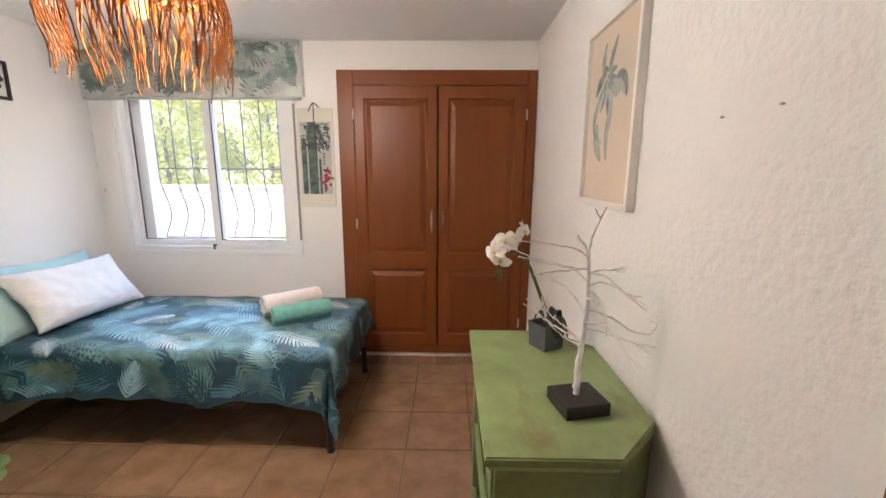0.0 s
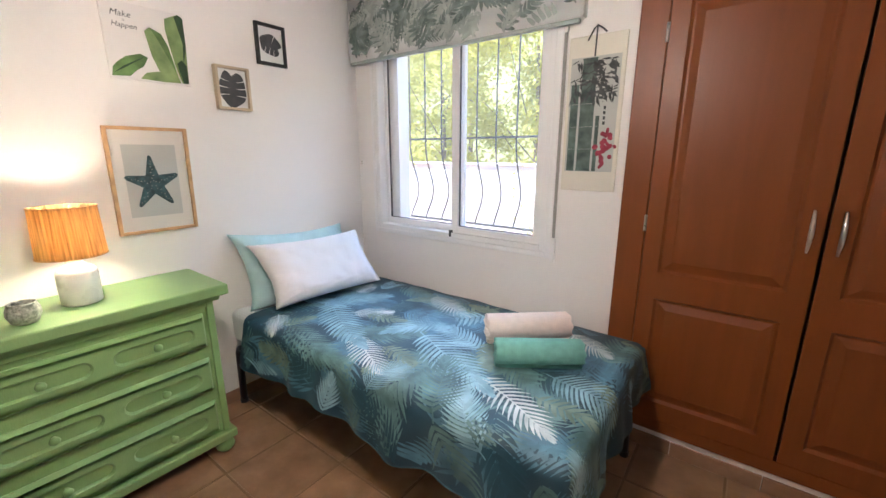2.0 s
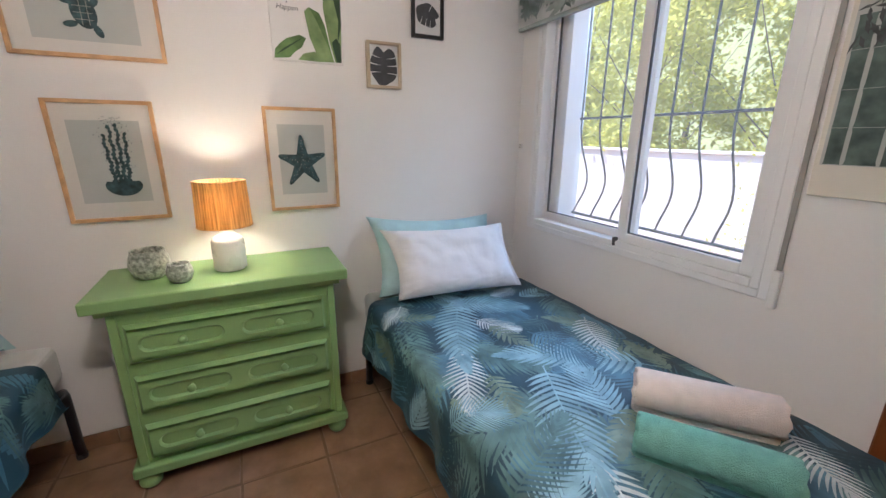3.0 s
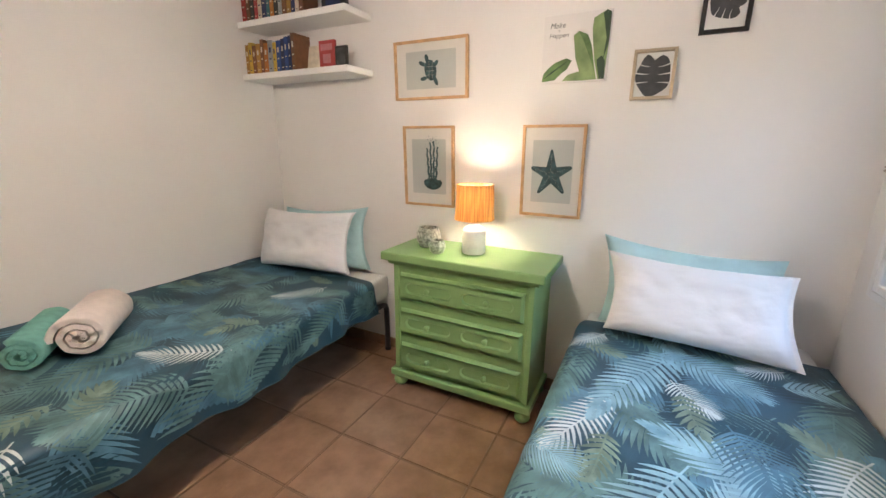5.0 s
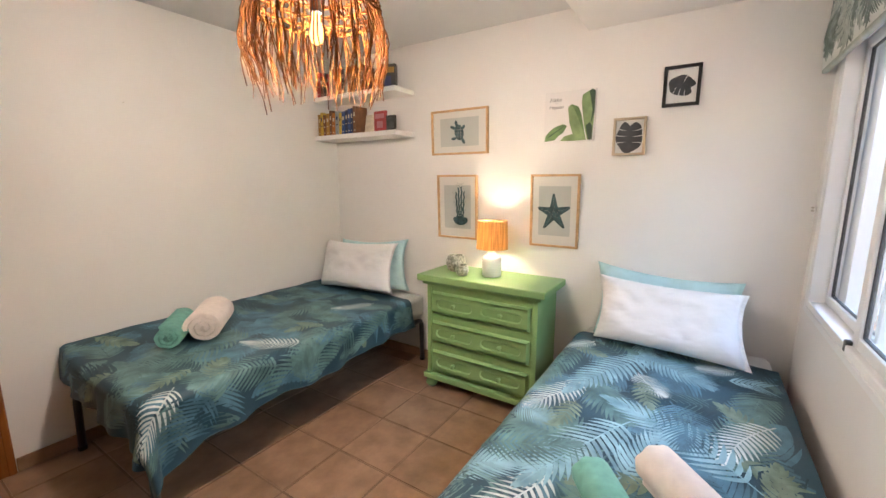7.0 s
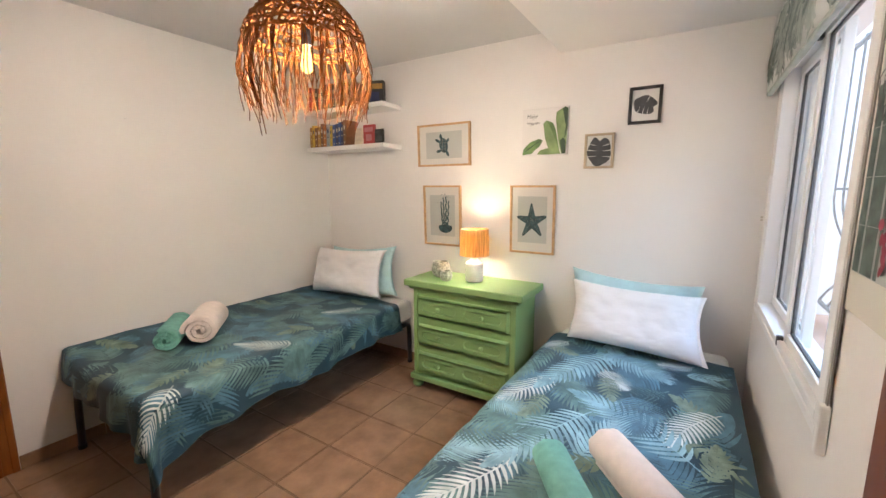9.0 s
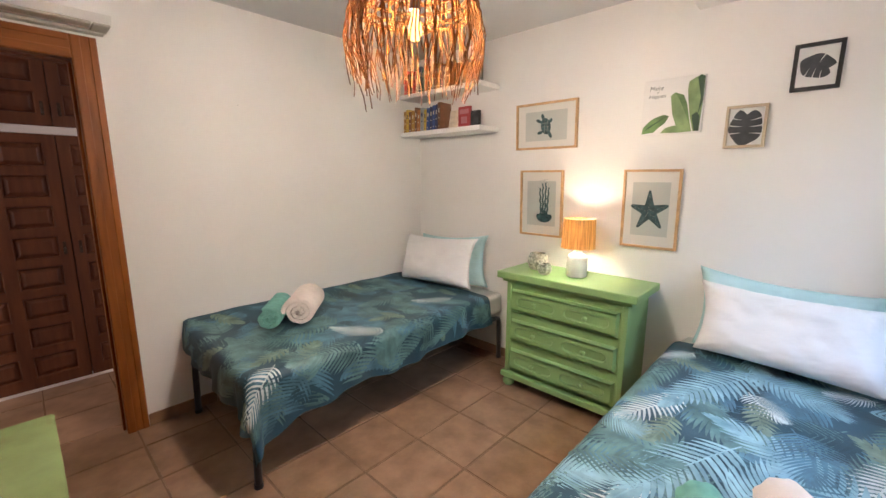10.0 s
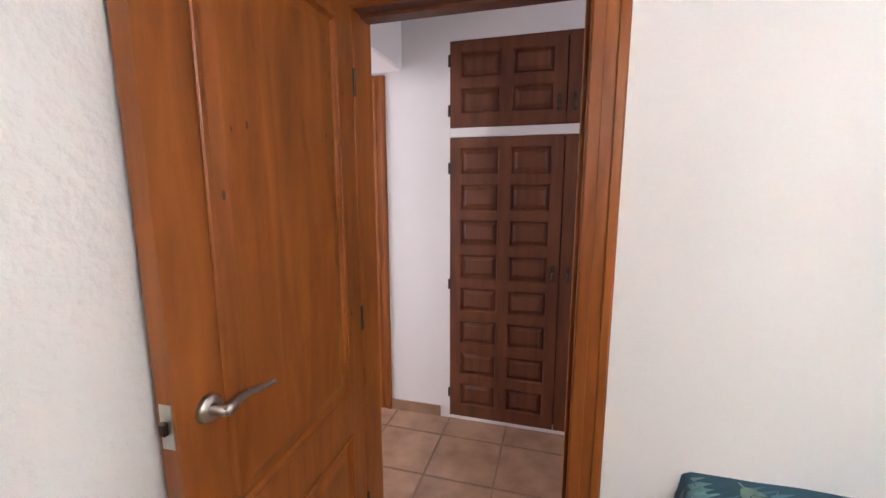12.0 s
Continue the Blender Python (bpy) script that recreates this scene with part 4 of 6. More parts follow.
        wide = {1: 0.16, 2: 0.145, 3: 0.140, 4: 0.105, 5: 0.085}[mi] * (0.6 + 0.4 * min(1.0, ln / 0.34))
        leaves = {1: 20, 2: 19, 3: 20, 4: 16, 5: 9}[mi]
        lay(bm, frond(s, t, ang, ln * 1.12, wide, leaves, rnd, 1.08, {4: 0.47, 5: 0.66}.get(mi, 0.60)), place(off), ok, mi)
    part("leaf_print", bm, mats, cover, "palm leaf print in teal, pale blue, olive and white")
    bm = bmesh.new()
    edge = [at(smax * k / 120, limit(min(smax * k / 120, L))) + Vector((0, 0, 0.003)) for k in range(121)]
    tube(bm, edge, 0.0022, 5)
    part("hem", bm, HEM, cover, "pale stitched hem")
    return b


B1_TOP, B2_TOP = 0.570, 0.560
# bold fronds of each print: along the bed, across it from the wall, heading, length, colour (1 teal, 2 sea green, 3 pale blue, 4 white, 5 olive)
BOLD_WINDOW = [
    (0.80, 0.825, 0.42, 0.32, 4), (1.46, 0.765, 0.44, 0.36, 4), (0.76, 0.185, 0.45, 0.34, 4), (0.50, 0.515, -0.62, 0.19, 4), (0.21, 0.875, 0.70, 0.18, 4), (0.19, 0.245, 1.20, 0.14, 4),
    (1.53, 0.195, 0.53, 0.22, 4), (0.97, 0.905, -1.26, 0.17, 3), (0.85, 0.375, 2.14, 0.52, 3), (1.11, 0.655, 0.42, 0.50, 3), (0.46, 0.685, 0.45, 0.57, 3), (0.28, 0.445, -1.06, 0.36, 3),
    (1.20, 0.825, -2.05, 0.32, 2), (1.67, 0.565, 0.20, 0.34, 3), (0.76, 0.365, -0.20, 0.28, 1), (0.92, 0.755, 0.11, 0.18, 5), (0.60, 0.515, -0.27, 0.20, 5), (0.95, 0.105, -1.09, 0.22, 5),
    (0.29, 0.815, -1.30, 0.15, 5), (1.62, 0.705, 0.07, 0.20, 5)]
# same bedding; sea green replaces pale blue to carry the warmer light
BOLD_DOOR = [
    (1.11, 0.85, -0.95, 0.31, 4), (0.37, 0.75, -0.55, 0.27, 4), (1.78, 1.04, 0.60, 0.33, 4), (1.58, 1.28, 0.60, 0.11, 4), (0.37, 0.06, -0.35, 0.22, 2), (1.62, 0.82, 0.30, 0.20, 5),
    (0.86, 0.78, -0.20, 0.18, 5), (1.41, 0.64, 0.02, 0.46, 2), (1.15, 1.12, 0.62, 0.46, 2), (1.37, 0.98, -0.20, 0.39, 2), (0.57, 0.49, 0.03, 0.44, 2), (1.66, 1.16, 0.89, 0.35, 1),
    (0.80, 1.12, 0.50, 0.40, 2), (0.45, 1.08, 0.45, 0.36, 2)]
bed("bed", YN - 0.075, -1, B1_TOP, XW, -0.440, 0.960, (0.23, 0.245, 0.25), 1.0, 0.4, "single bed on a black steel frame under the window", 5, -2.175, BOLD_WINDOW)
bed("bed", YS, 1, B2_TOP, XW, -0.350, 1.000, (0.185, 0.235, 0.205), 7.0, 2.1, "single bed on a black steel frame along the door wall", 23, -2.165, BOLD_DOOR)


def pillow(name, centre, w, h, thick, m, material, label, seed):
    """A stuffed pillow, w along local x, h along local y, with soft pinched corners."""
    bm = bmesh.new()
    n = 48

    def surf(sgn):
        def fn(u, v):
            a, b = 2 * u - 1, 2 * v - 1
            c = min(1.0, (a + 1) / 0.95 - 1) if a > -1 else -1.0
            full = max(0.0, (1 - c ** 4) * (1 - b ** 4)) ** 0.60
            px = a * w / 2 * (1.02 - 0.105 * (1 - b * b) * abs(a) ** 3)
            py = b * h / 2 * (1.03 - 0.11 * (1 - a * a) * abs(b) ** 3) - 0.012 * (1 - a * a)
            px -= 0.022 * b
            rim = max(abs(a), abs(b))
            crease = 0.016 * noise.noise((a * 2.0 + seed, b * 1.8, seed)) + 0.010 * noise.noise((a * 5 + seed, b * 3.2, 1.0)) + 0.008 * noise.noise(((a + b) * 5, (b - a) * 11 + seed, 4.0)) * rim ** 2
            z = sgn * thick / 2 * full + crease * (0.35 + 0.65 * full) - 0.02 * abs(a * b) ** 4
            return m @ Vector((px, py, z))
        return fn
    sheet(bm, surf(1), n, n)
    sheet(bm, surf(-1), n, n)
    bmesh.ops.remove_doubles(bm, verts=bm.verts[:], dist=1e-4)
    return solo(name, bm, material, centre, label, "pillow", "pillows", smooth=True)


def lean(cx, cy, cz, tilt, turn=0.0, roll=0.0):
    """Local x along world y, local y up the slope, leaning back to the west by tilt from upright."""
    base = Matrix(((0, 0, 1, 0), (1, 0, 0, 0), (0, 1, 0, 0), (0, 0, 0, 1)))
    return Matrix.Translation((cx, cy, cz)) @ Matrix.Rotation(radians(turn), 4, 'Z') @ Matrix.Rotation(-radians(tilt), 4, 'Y') @ base @ Matrix.Rotation(radians(roll), 4, 'Z')


pillow("pillow", (-2.28, 2.71, 0.57), 0.73, 0.42, 0.12, lean(-2.275, 2.712, 0.752, 16, 0, -3), AQUA_COTTON, "aqua cotton pillow leaning against the wall", 3.0)
pillow("pillow", (-2.11, 2.74, 0.57), 0.705, 0.362, 0.16, lean(-2.110, 2.735, 0.764, 31, -2, -1.5), WHITE_COTTON, "white ribbed cotton pillow propped at the bed head", 1.0)
pillow("pillow", (-2.29, 0.56, 0.56), 0.74, 0.41, 0.12, lean(-2.285, 0.505, 0.772, 13, 0, 4), AQUA_COTTON, "aqua cotton pillow leaning against the wall", 8.0)
pillow("pillow", (-2.13, 0.47, 0.56), 0.76, 0.40, 0.19, lean(-2.130, 0.475, 0.785, 24, 2, 2), WHITE_COTTON, "white cotton pillow propped at the bed head", 5.0)


def towel(a, b, r, z, material, label, turns=3.6):
    """A rolled towel from its end a to its end b, lying at height z."""
    a, b = Vector((*a, z + r)), Vector((*b, z + r))
    d = (b - a).normalized()
    side = Vector((-d.y, d.x, 0))
    up = Vector((0, 0, 1))
    ln = (b - a).length
    th = (r - 0.010) / (turns + 0.4)
    n = int(turns * 26)
    bm = bmesh.new()
    rows = []
    for k in range(n + 1):
        f = k / n
        ang = -2.0 - f * turns * 2 * math.pi
        rc = 0.010 + (r - 0.010 - th * 0.5) * f
        ring = []
        for edge in (0.36, -0.32):
            q = rc + th * edge
            ring.append((q * math.cos(ang) * 1.06, q * math.sin(ang) * 0.95))
        rows.append(ring)
    wob = [0.004 * math.sin(k * 1.7) for k in range(n + 1)]
    grid = []
    for k, ring in enumerate(rows):
        pts = []
        for e, (p, q) in enumerate(ring):
            for f in (0.0, 0.02, 0.5, 0.98, 1.0):
                soft = 0.93 if f in (0.0, 1.0) else 1.0
                bump_r = 1 + 0.02 * noise.noise((f * 3, k * 0.05, r * 50))
                pts.append(a + d * (ln * f + (wob[k] if f < 0.3 else -wob[k] if f > 0.7 else 0)) + (side * p + up * q) * soft * bump_r)
        grid.append([bm.verts.new(p) for p in pts])
    for g0, g1 in zip(grid, grid[1:]):
        for j in range(4):
            bm.faces.new((g0[j], g1[j], g1[j + 1], g0[j + 1])).smooth = True
            bm.faces.new((g0[5 + j], g0[6 + j], g1[6 + j], g1[5 + j])).smooth = True
        bm.faces.new((g0[0], g0[5], g1[5], g1[0]))
        bm.faces.new((g0[4], g1[4], g1[9], g0[9]))
    for g in (grid[0], grid[-1]):
        for j in range(4):
            bm.faces.new((g[j], g[j + 1], g[6 + j], g[5 + j]))
    return solo("rolled_towel", bm, material, ((a.x + b.x) / 2, (a.y + b.y) / 2, z), label, "towel", "rolled towels")


towel((-1.015, 2.790), (-0.735, 3.030), 0.076, B1_TOP - 0.004, TOWEL_PINK, "pale pink rolled towel lying on the bedspread", 3)
towel((-0.885, 2.638), (-0.605, 2.830), 0.066, B1_TOP - 0.004, TOWEL_TEAL, "mint green rolled towel lying on the bedspread", 3)
towel((-0.838, 0.575), (-1.060, 0.315), 0.106, B2_TOP - 0.006, TOWEL_PINK, "cream rolled towel with its spiral end showing", 2.7)
towel((-0.685, 0.497), (-0.895, 0.230), 0.079, B2_TOP - 0.006, TOWEL_TEAL, "green rolled towel with its spiral end showing", 2.5)

# ---- green chest of drawers ----
dres = thing("chest_of_drawers", (-2.17, 1.677, 0), "apple-green painted chest with three moulded drawers", "chest of drawers")
dx0, dx1, dy0, dy1 = XW + 0.012, -2.005, 1.275, 2.078
for ya in (dy0, dy1 - 0.03):
    part("side_panel", one_box(dx0, dx1, ya, ya + 0.03, 0.105, 0.762, 0.003), GREEN, dres)
bm = bmesh.new()
box(bm, dx0, dx1 - 0.012, dy0 + 0.03, dy1 - 0.03, 0.105, 0.762)
box(bm, dx1 - 0.012, dx1, dy0 + 0.03, dy1 - 0.03, 0.735, 0.762, 0.002)
part("carcass", bm, GREEN, dres)
bm = bmesh.new()
box(bm, XW + 0.002, -1.960, 1.218, 2.132, 0.785, 0.832, 0.007, 2)
part("top", bm, GREEN, dres)
bm = bmesh.new()
prism(bm, [(XW + 0.01, 0.760), (-1.995, 0.760), (-1.980, 0.786), (XW + 0.01, 0.786)], 'y', 1.250, 2.100)
part("cornice", bm, GREEN, dres)
bm = bmesh.new()
box(bm, XW + 0.01, -1.982, 1.252, 2.100, 0.066, 0.108, 0.008, 2)
part("plinth", bm, GREEN, dres)
for x in (-2.315, -2.025):
    for y in (1.298, 2.052):
        bm = bmesh.new()
        lathe(bm, [(0.0, 0.0), (0.026, 0.0), (0.040, 0.016), (0.042, 0.030), (0.036, 0.048), (0.022, 0.056), (0.026, 0.067), (0, 0.067)], x, y, 20)
        part("bun_foot", bm, GREEN, dres, smooth=True)
for zc in (0.634, 0.421, 0.206):
    bm = bmesh.new()
    y0, y1, hh = 1.318, 2.032, 0.078
    fx = dx1 + 0.014
    # front with a bevelled border and two sunk slots
    box(bm, dx1 - 0.010, dx1 - 0.004, y0, y1, zc - hh, zc + hh)
    outer = [(y0 + 0.012, zc - hh + 0.012), (y1 - 0.012, zc - hh + 0.012), (y1 - 0.012, zc + hh - 0.012), (y0 + 0.012, zc + hh - 0.012)]
    lo = [bm.verts.new((dx1 - 0.004, a, b)) for a, b in rect(y0, y1, zc - hh, zc + hh)]
    hi = [bm.verts.new((fx, a, b)) for a, b in outer]
    for k in range(4):
        bm.faces.new((lo[k], lo[(k + 1) % 4], hi[(k + 1) % 4], hi[k]))
    ymid = (y0 + y1) / 2
    for (ha, hb) in ((y0 + 0.012, ymid), (ymid, y1 - 0.012)):
        cy = 1.498 if ha < ymid - 0.1 else 1.842
        sl = slot(cy, zc - 0.002, 0.285, 0.066, 8)
        n = len(sl)
        front = [bm.verts.new((fx, a, b)) for a, b in sl]
        lip = [bm.verts.new((fx - 0.006, cy + (a - cy) * 0.965, zc - 0.002 + (b - zc + 0.002) * 0.86)) for a, b in sl]
        deep = [bm.verts.new((fx - 0.012, cy + (a - cy) * 0.95, zc - 0.002 + (b - zc + 0.002) * 0.78)) for a, b in sl]
        for l0, l1 in ((front, lip), (lip, deep)):
            for k in range(n):
                bm.faces.new((l0[k], l0[(k + 1) % n], l1[(k + 1) % n], l1[k]))
        bm.faces.new(deep)
        # the flat face round the slot, fanned out to the half's rectangle
        z0, z1 = zc - hh + 0.012, zc + hh - 0.012
        ring = []
        for a, b in sl:
            da, db = a - cy, b - (zc - 0.002)
            ka = ((hb - cy) if da > 0 else (cy - ha)) / max(1e-6, abs(da))
            kb = ((z1 - zc + 0.002) if db > 0 else (zc - 0.002 - z0)) / max(1e-6, abs(db))
            kk = min(ka, kb)
            ring.append(bm.verts.new((fx, cy + da * kk, zc - 0.002 + db * kk)))
        for k in range(n):
            bm.faces.new((front[k], front[(k + 1) % n], ring[(k + 1) % n], ring[k]))
        for (ca, cb) in ((ha, z0), (ha, z1), (hb, z0), (hb, z1)):
            near = sorted(range(n), key=lambda i: (ring[i].co.y - ca) ** 2 + (ring[i].co.z - cb) ** 2)
            onz = [i for i in near if abs(ring[i].co.z - cb) < 1e-5][:1]
            ony = [i for i in near if abs(ring[i].co.y - ca) < 1e-5][:1]
            if onz and ony and onz != ony:
                bm.faces.new((ring[onz[0]], bm.verts.new((fx, ca, cb)), ring[ony[0]]))
    dr = part("drawer", bm, GREEN, dres)
    for ky in (1.498, 1.842):
        bm = bmesh.new()
        prof = [(0.009, 0.0), (0.008, 0.010), (0.014, 0.016), (0.0165, 0.024), (0.013, 0.032), (0.0, 0.035)]
        lathe(bm, prof, 0, 0, 16)
        bmesh.ops.transform(bm, matrix=Matrix.Translation((fx - 0.012, ky, zc - 0.002)) @ Matrix.Rotation(radians(90), 4, 'Y'), verts=bm.verts[:])
        part("knob", bm, GREEN, dr, "round turned green knob", True)

# table lamp
tl = thing("table_lamp", (-2.183, 1.684, 0.832), "lit table lamp with white ceramic base and raffia shade", "table lamp")
bm = bmesh.new()
lathe(bm, [(0, 0.832), (0.056, 0.832), (0.063, 0.838), (0.064, 0.90), (0.063, 0.955), (0.055, 0.972), (0.032, 0.984), (0.026, 0.996), (0.026, 1.012), (0.0, 1.012)], -2.183, 1.684, 36)
part("base", bm, CERAMIC, tl, "white ridged ceramic base", True)
bm = bmesh.new()
sh = [(0.104, 1.020), (0.097, 1.205)]
n = 96
for r_off in (0.0, -0.003):
    rings = [[bm.verts.new((-2.183 + (r + r_off + 0.0012 * (k % 2)) * math.cos(k * 2 * math.pi / n), 1.684 + (r + r_off + 0.0012 * (k % 2)) * math.sin(k * 2 * math.pi / n), z)) for k in range(n)] for r, z in sh]
    for k in range(n):
        bm.faces.new((rings[0][k], rings[0][(k + 1) % n], rings[1][(k + 1) % n], rings[1][k]))
part("shade", bm, RAFFIA, tl, "glowing straw-coloured raffia drum shade")
for z, r in ((1.021, 0.1055), (1.204, 0.0985)):
    bm = bmesh.new()
    tube(bm, [(-2.183 + r * math.cos(k * 0.1963), 1.684 + r * math.sin(k * 0.1963), z) for k in range(33)], 0.0022, 6)
    part("shade_ring", bm, RAFFIA, tl)
bm = bmesh.new()
lathe(bm, [(0, 1.012), (0.014, 1.012), (0.014, 1.045), (0.0, 1.045)], -2.183, 1.684, 14)
part("socket", bm, CERAMIC, tl)
bm = bmesh.new()
lathe(bm, [(0.0, 1.128), (0.012, 1.124), (0.021, 1.105), (0.022, 1.09), (0.014, 1.06), (0.012, 1.046)], -2.183, 1.684, 14)
part("bulb", bm, BULB_IN, tl, smooth=True).visible_shadow = False


def votive(x, y, r, h, label):
    bm = bmesh.new()
    lathe(bm, [(0, 0.832), (r * 0.55, 0.832), (r * 0.8, 0.832 + h * 0.12), (r, 0.832 + h * 0.45), (r * 0.97, 0.832 + h * 0.70), (r * 0.82, 0.832 + h * 0.93), (r * 0.83, 0.832 + h),
               (r * 0.76, 0.832 + h), (r * 0.74, 0.832 + h * 0.93), (r * 0.88, 0.832 + h * 0.7), (r * 0.84, 0.832 + h * 0.3), (0, 0.832 + h * 0.1)], x, y, 32)
    return solo("candle_holder", bm, MOSAIC, (x, y, 0.832), label, "candle holder", "mosaic candle holders", smooth=True)


votive(-2.186, 1.400, 0.071, 0.114, "round silver mosaic candle holder on the green chest")
votive(-2.080, 1.512, 0.046, 0.074, "small silver mosaic candle holder on the green chest")

# ---- green side cabinet with cut back corners ----
cab = thing("side_cabinet", (0.49, 1.67, 0), "worn olive-green painted cabinet with open shelves", "cabinet")
cx0, cy0, cy1 = 0.248, 1.262, 2.068
outline = [(cx0, cy0), (0.585, cy0), (0.738, 1.420), (0.738, 1.915), (0.585, cy1), (cx0, cy1)]


def inset(k):
    return [(cx0 + k, cy0 + k), (0.585 - k * 0.4, cy0 + k), (0.738, 1.420 + k * 0.4), (0.738, 1.915 - k * 0.4), (0.585 - k * 0.4, cy1 - k), (cx0 + k, cy1 - k)]


bm = bmesh.new()
prism(bm, inset(0.0), 'z', 0.772, 0.796)
es = [e for e in bm.edges if abs(e.verts[0].co.z - 0.796) < 1e-4 and abs(e.verts[1].co.z - 0.796) < 1e-4]
bmesh.ops.bevel(bm, geom=es, offset=0.005, segments=2, affect='EDGES')
part("top", bm, GREEN_OLD, cab, "worn olive-green top")
bm = bmesh.new()
prism(bm, inset(0.012), 'z', 0.752, 0.772)
part("top_moulding", bm, GREEN_EDGE, cab, "rubbed pale green edge")
inn = inset(0.030)
bm = bmesh.new()
prism(bm, [inn[0], inn[1], (inn[1][0], inn[1][1] + 0.018), (inn[0][0], inn[0][1] + 0.018)], 'z', 0.0, 0.752)
part("side_panel", bm, GREEN_OLD, cab)
bm = bmesh.new()
prism(bm, [inn[5], inn[4], (inn[4][0], inn[4][1] - 0.018), (inn[5][0], inn[5][1] - 0.018)], 'z', 0.0, 0.752)
part("side_panel", bm, GREEN_OLD, cab)
for i, j in ((1, 2), (3, 4)):
    p, q = Vector(inn[i]), Vector(inn[j])
    nrm = Vector((-(q - p).y, (q - p).x)).normalized() * 0.018
    bm = bmesh.new()
    prism(bm, [tuple(p), tuple(q), tuple(q + nrm), tuple(p + nrm)], 'z', 0.0, 0.752)
    part("corner_panel", bm, GREEN_OLD, cab)
part("back_panel", one_box(0.724, 0.738, 1.43, 1.905, 0.0, 0.752), GREEN_OLD, cab)
for z in (0.09, 0.38):
    bm = bmesh.new()
    prism(bm, [(cx0 + 0.05, cy0 + 0.05), (0.57, cy0 + 0.05), (0.72, 1.44), (0.72, 1.89), (0.57, cy1 - 0.05), (cx0 + 0.05, cy1 - 0.05)], 'z', z, z + 0.018)
    part("shelf", bm, GREEN_OLD, cab)
bm = bmesh.new()
fx0 = cx0 + 0.022
for b in ((cy0 + 0.05, cy0 + 0.095, 0.0, 0.752), (cy1 - 0.095, cy1 - 0.05, 0.0, 0.752), (cy0 + 0.095, cy1 - 0.095, 0.70, 0.752), (cy0 + 0.095, cy1 - 0.095, 0.0, 0.09), (cy0 + 0.095, cy1 - 0.095, 0.375, 0.405)):
    box(bm, fx0, fx0 + 0.02, b[0], b[1], b[2], b[3], 0.003)
part("front_frame", bm, GREEN_OLD, cab)

# ---- on the cabinet: orchid and paper tree ----
CZ = 0.796
orch = thing("orchid", (0.560, 1.905, CZ), "white artificial orchid in a square slate-grey pot", "orchid")
bm = bmesh.new()
ang = radians(28)
c, s = math.cos(ang), math.sin(ang)


def pot_xy(a, b):
    return (0.543 + a * c - b * s, 1.908 + a * s + b * c)


rings = []
for (h, z) in ((0.045, CZ), (0.051, CZ + 0.100), (0.047, CZ + 0.100), (0.045, CZ + 0.085)):
    rings.append([bm.verts.new((*pot_xy(a * h, b * h), z)) for a, b in ((-1, -1), (1, -1), (1, 1), (-1, 1))])
for r0, r1 in zip(rings, rings[1:]):
    for k in range(4):
        bm.faces.new((r0[k], r0[(k + 1) % 4], r1[(k + 1) % 4], r1[k]))
bm.faces.new(rings[0])
part("pot", bm, SLATE, orch, "square slate-grey pot")
bm = bmesh.new()
bm.faces.new([bm.verts.new((*pot_xy(a * 0.045, b * 0.045), CZ + 0.088)) for a, b in ((-1, -1), (1, -1), (1, 1), (-1, 1))])
part("soil", bm, SOIL, orch)


def curve_pts(keys, n=16):
    """A smooth line through key points."""
    keys = [Vector(k) for k in keys]
    out = []
    for i in range(len(keys) - 1):
        p0, p1, p2, p3 = keys[max(0, i - 1)], keys[i], keys[i + 1], keys[min(len(keys) - 1, i + 2)]
        for k in range(n):
            t = k / n
            out.append(0.5 * ((2 * p1) + (p2 - p0) * t + (2 * p0 - 5 * p1 + 4 * p2 - p3) * t * t + (3 * p1 - p0 - 3 * p2 + p3) * t ** 3))
    out.append(keys[-1])
    return out


for keys in ([(0.548, 1.905, CZ + 0.085), (0.532, 1.905, 0.945), (0.500, 1.905, 1.030), (0.466, 1.902, 1.112), (0.430, 1.900, 1.158), (0.388, 1.895, 1.170), (0.350, 1.890, 1.150)],
             [(0.552, 1.908, CZ + 0.085), (0.538, 1.907, 0.945), (0.506, 1.906, 1.030), (0.470, 1.904, 1.115), (0.440, 1.902, 1.172), (0.418, 1.899, 1.225), (0.428, 1.897, 1.256)]):
    bm = bmesh.new()
    tube(bm, curve_pts(keys, 6), [0.0052 - 0.0026 * k / 36 for k in range(37)], 7)
    part("stem", bm, STEM, orch, smooth=True)
for (a, ln, rise, wide) in ((2.6, 0.085, 0.045, 0.020), (-0.55, 0.120, 0.030, 0.030), (0.5, 0.10, 0.060, 0.024), (-1.25, 0.105, 0.035, 0.034)):
    bm = bmesh.new()

    def leaf_fn(u, v, a=a, ln=ln, rise=rise, wide=wide):
        w = wide * math.sin(math.pi * min(1, 0.08 + u * 0.92)) ** 0.6 * (2 * v - 1)
        out = ln * (u - 0.30 * u * u)
        x = 0.545 + math.cos(a) * out - math.sin(a) * w
        y = 1.907 + math.sin(a) * out + math.cos(a) * w
        return Vector((x, y, CZ + 0.092 + rise * math.sin(u * 3.0) - 0.055 * u ** 3 + abs(2 * v - 1) * 0.008))
    sheet(bm, leaf_fn, 12, 4)
    part("leaf", bm, ORCHID_LEAF, orch)


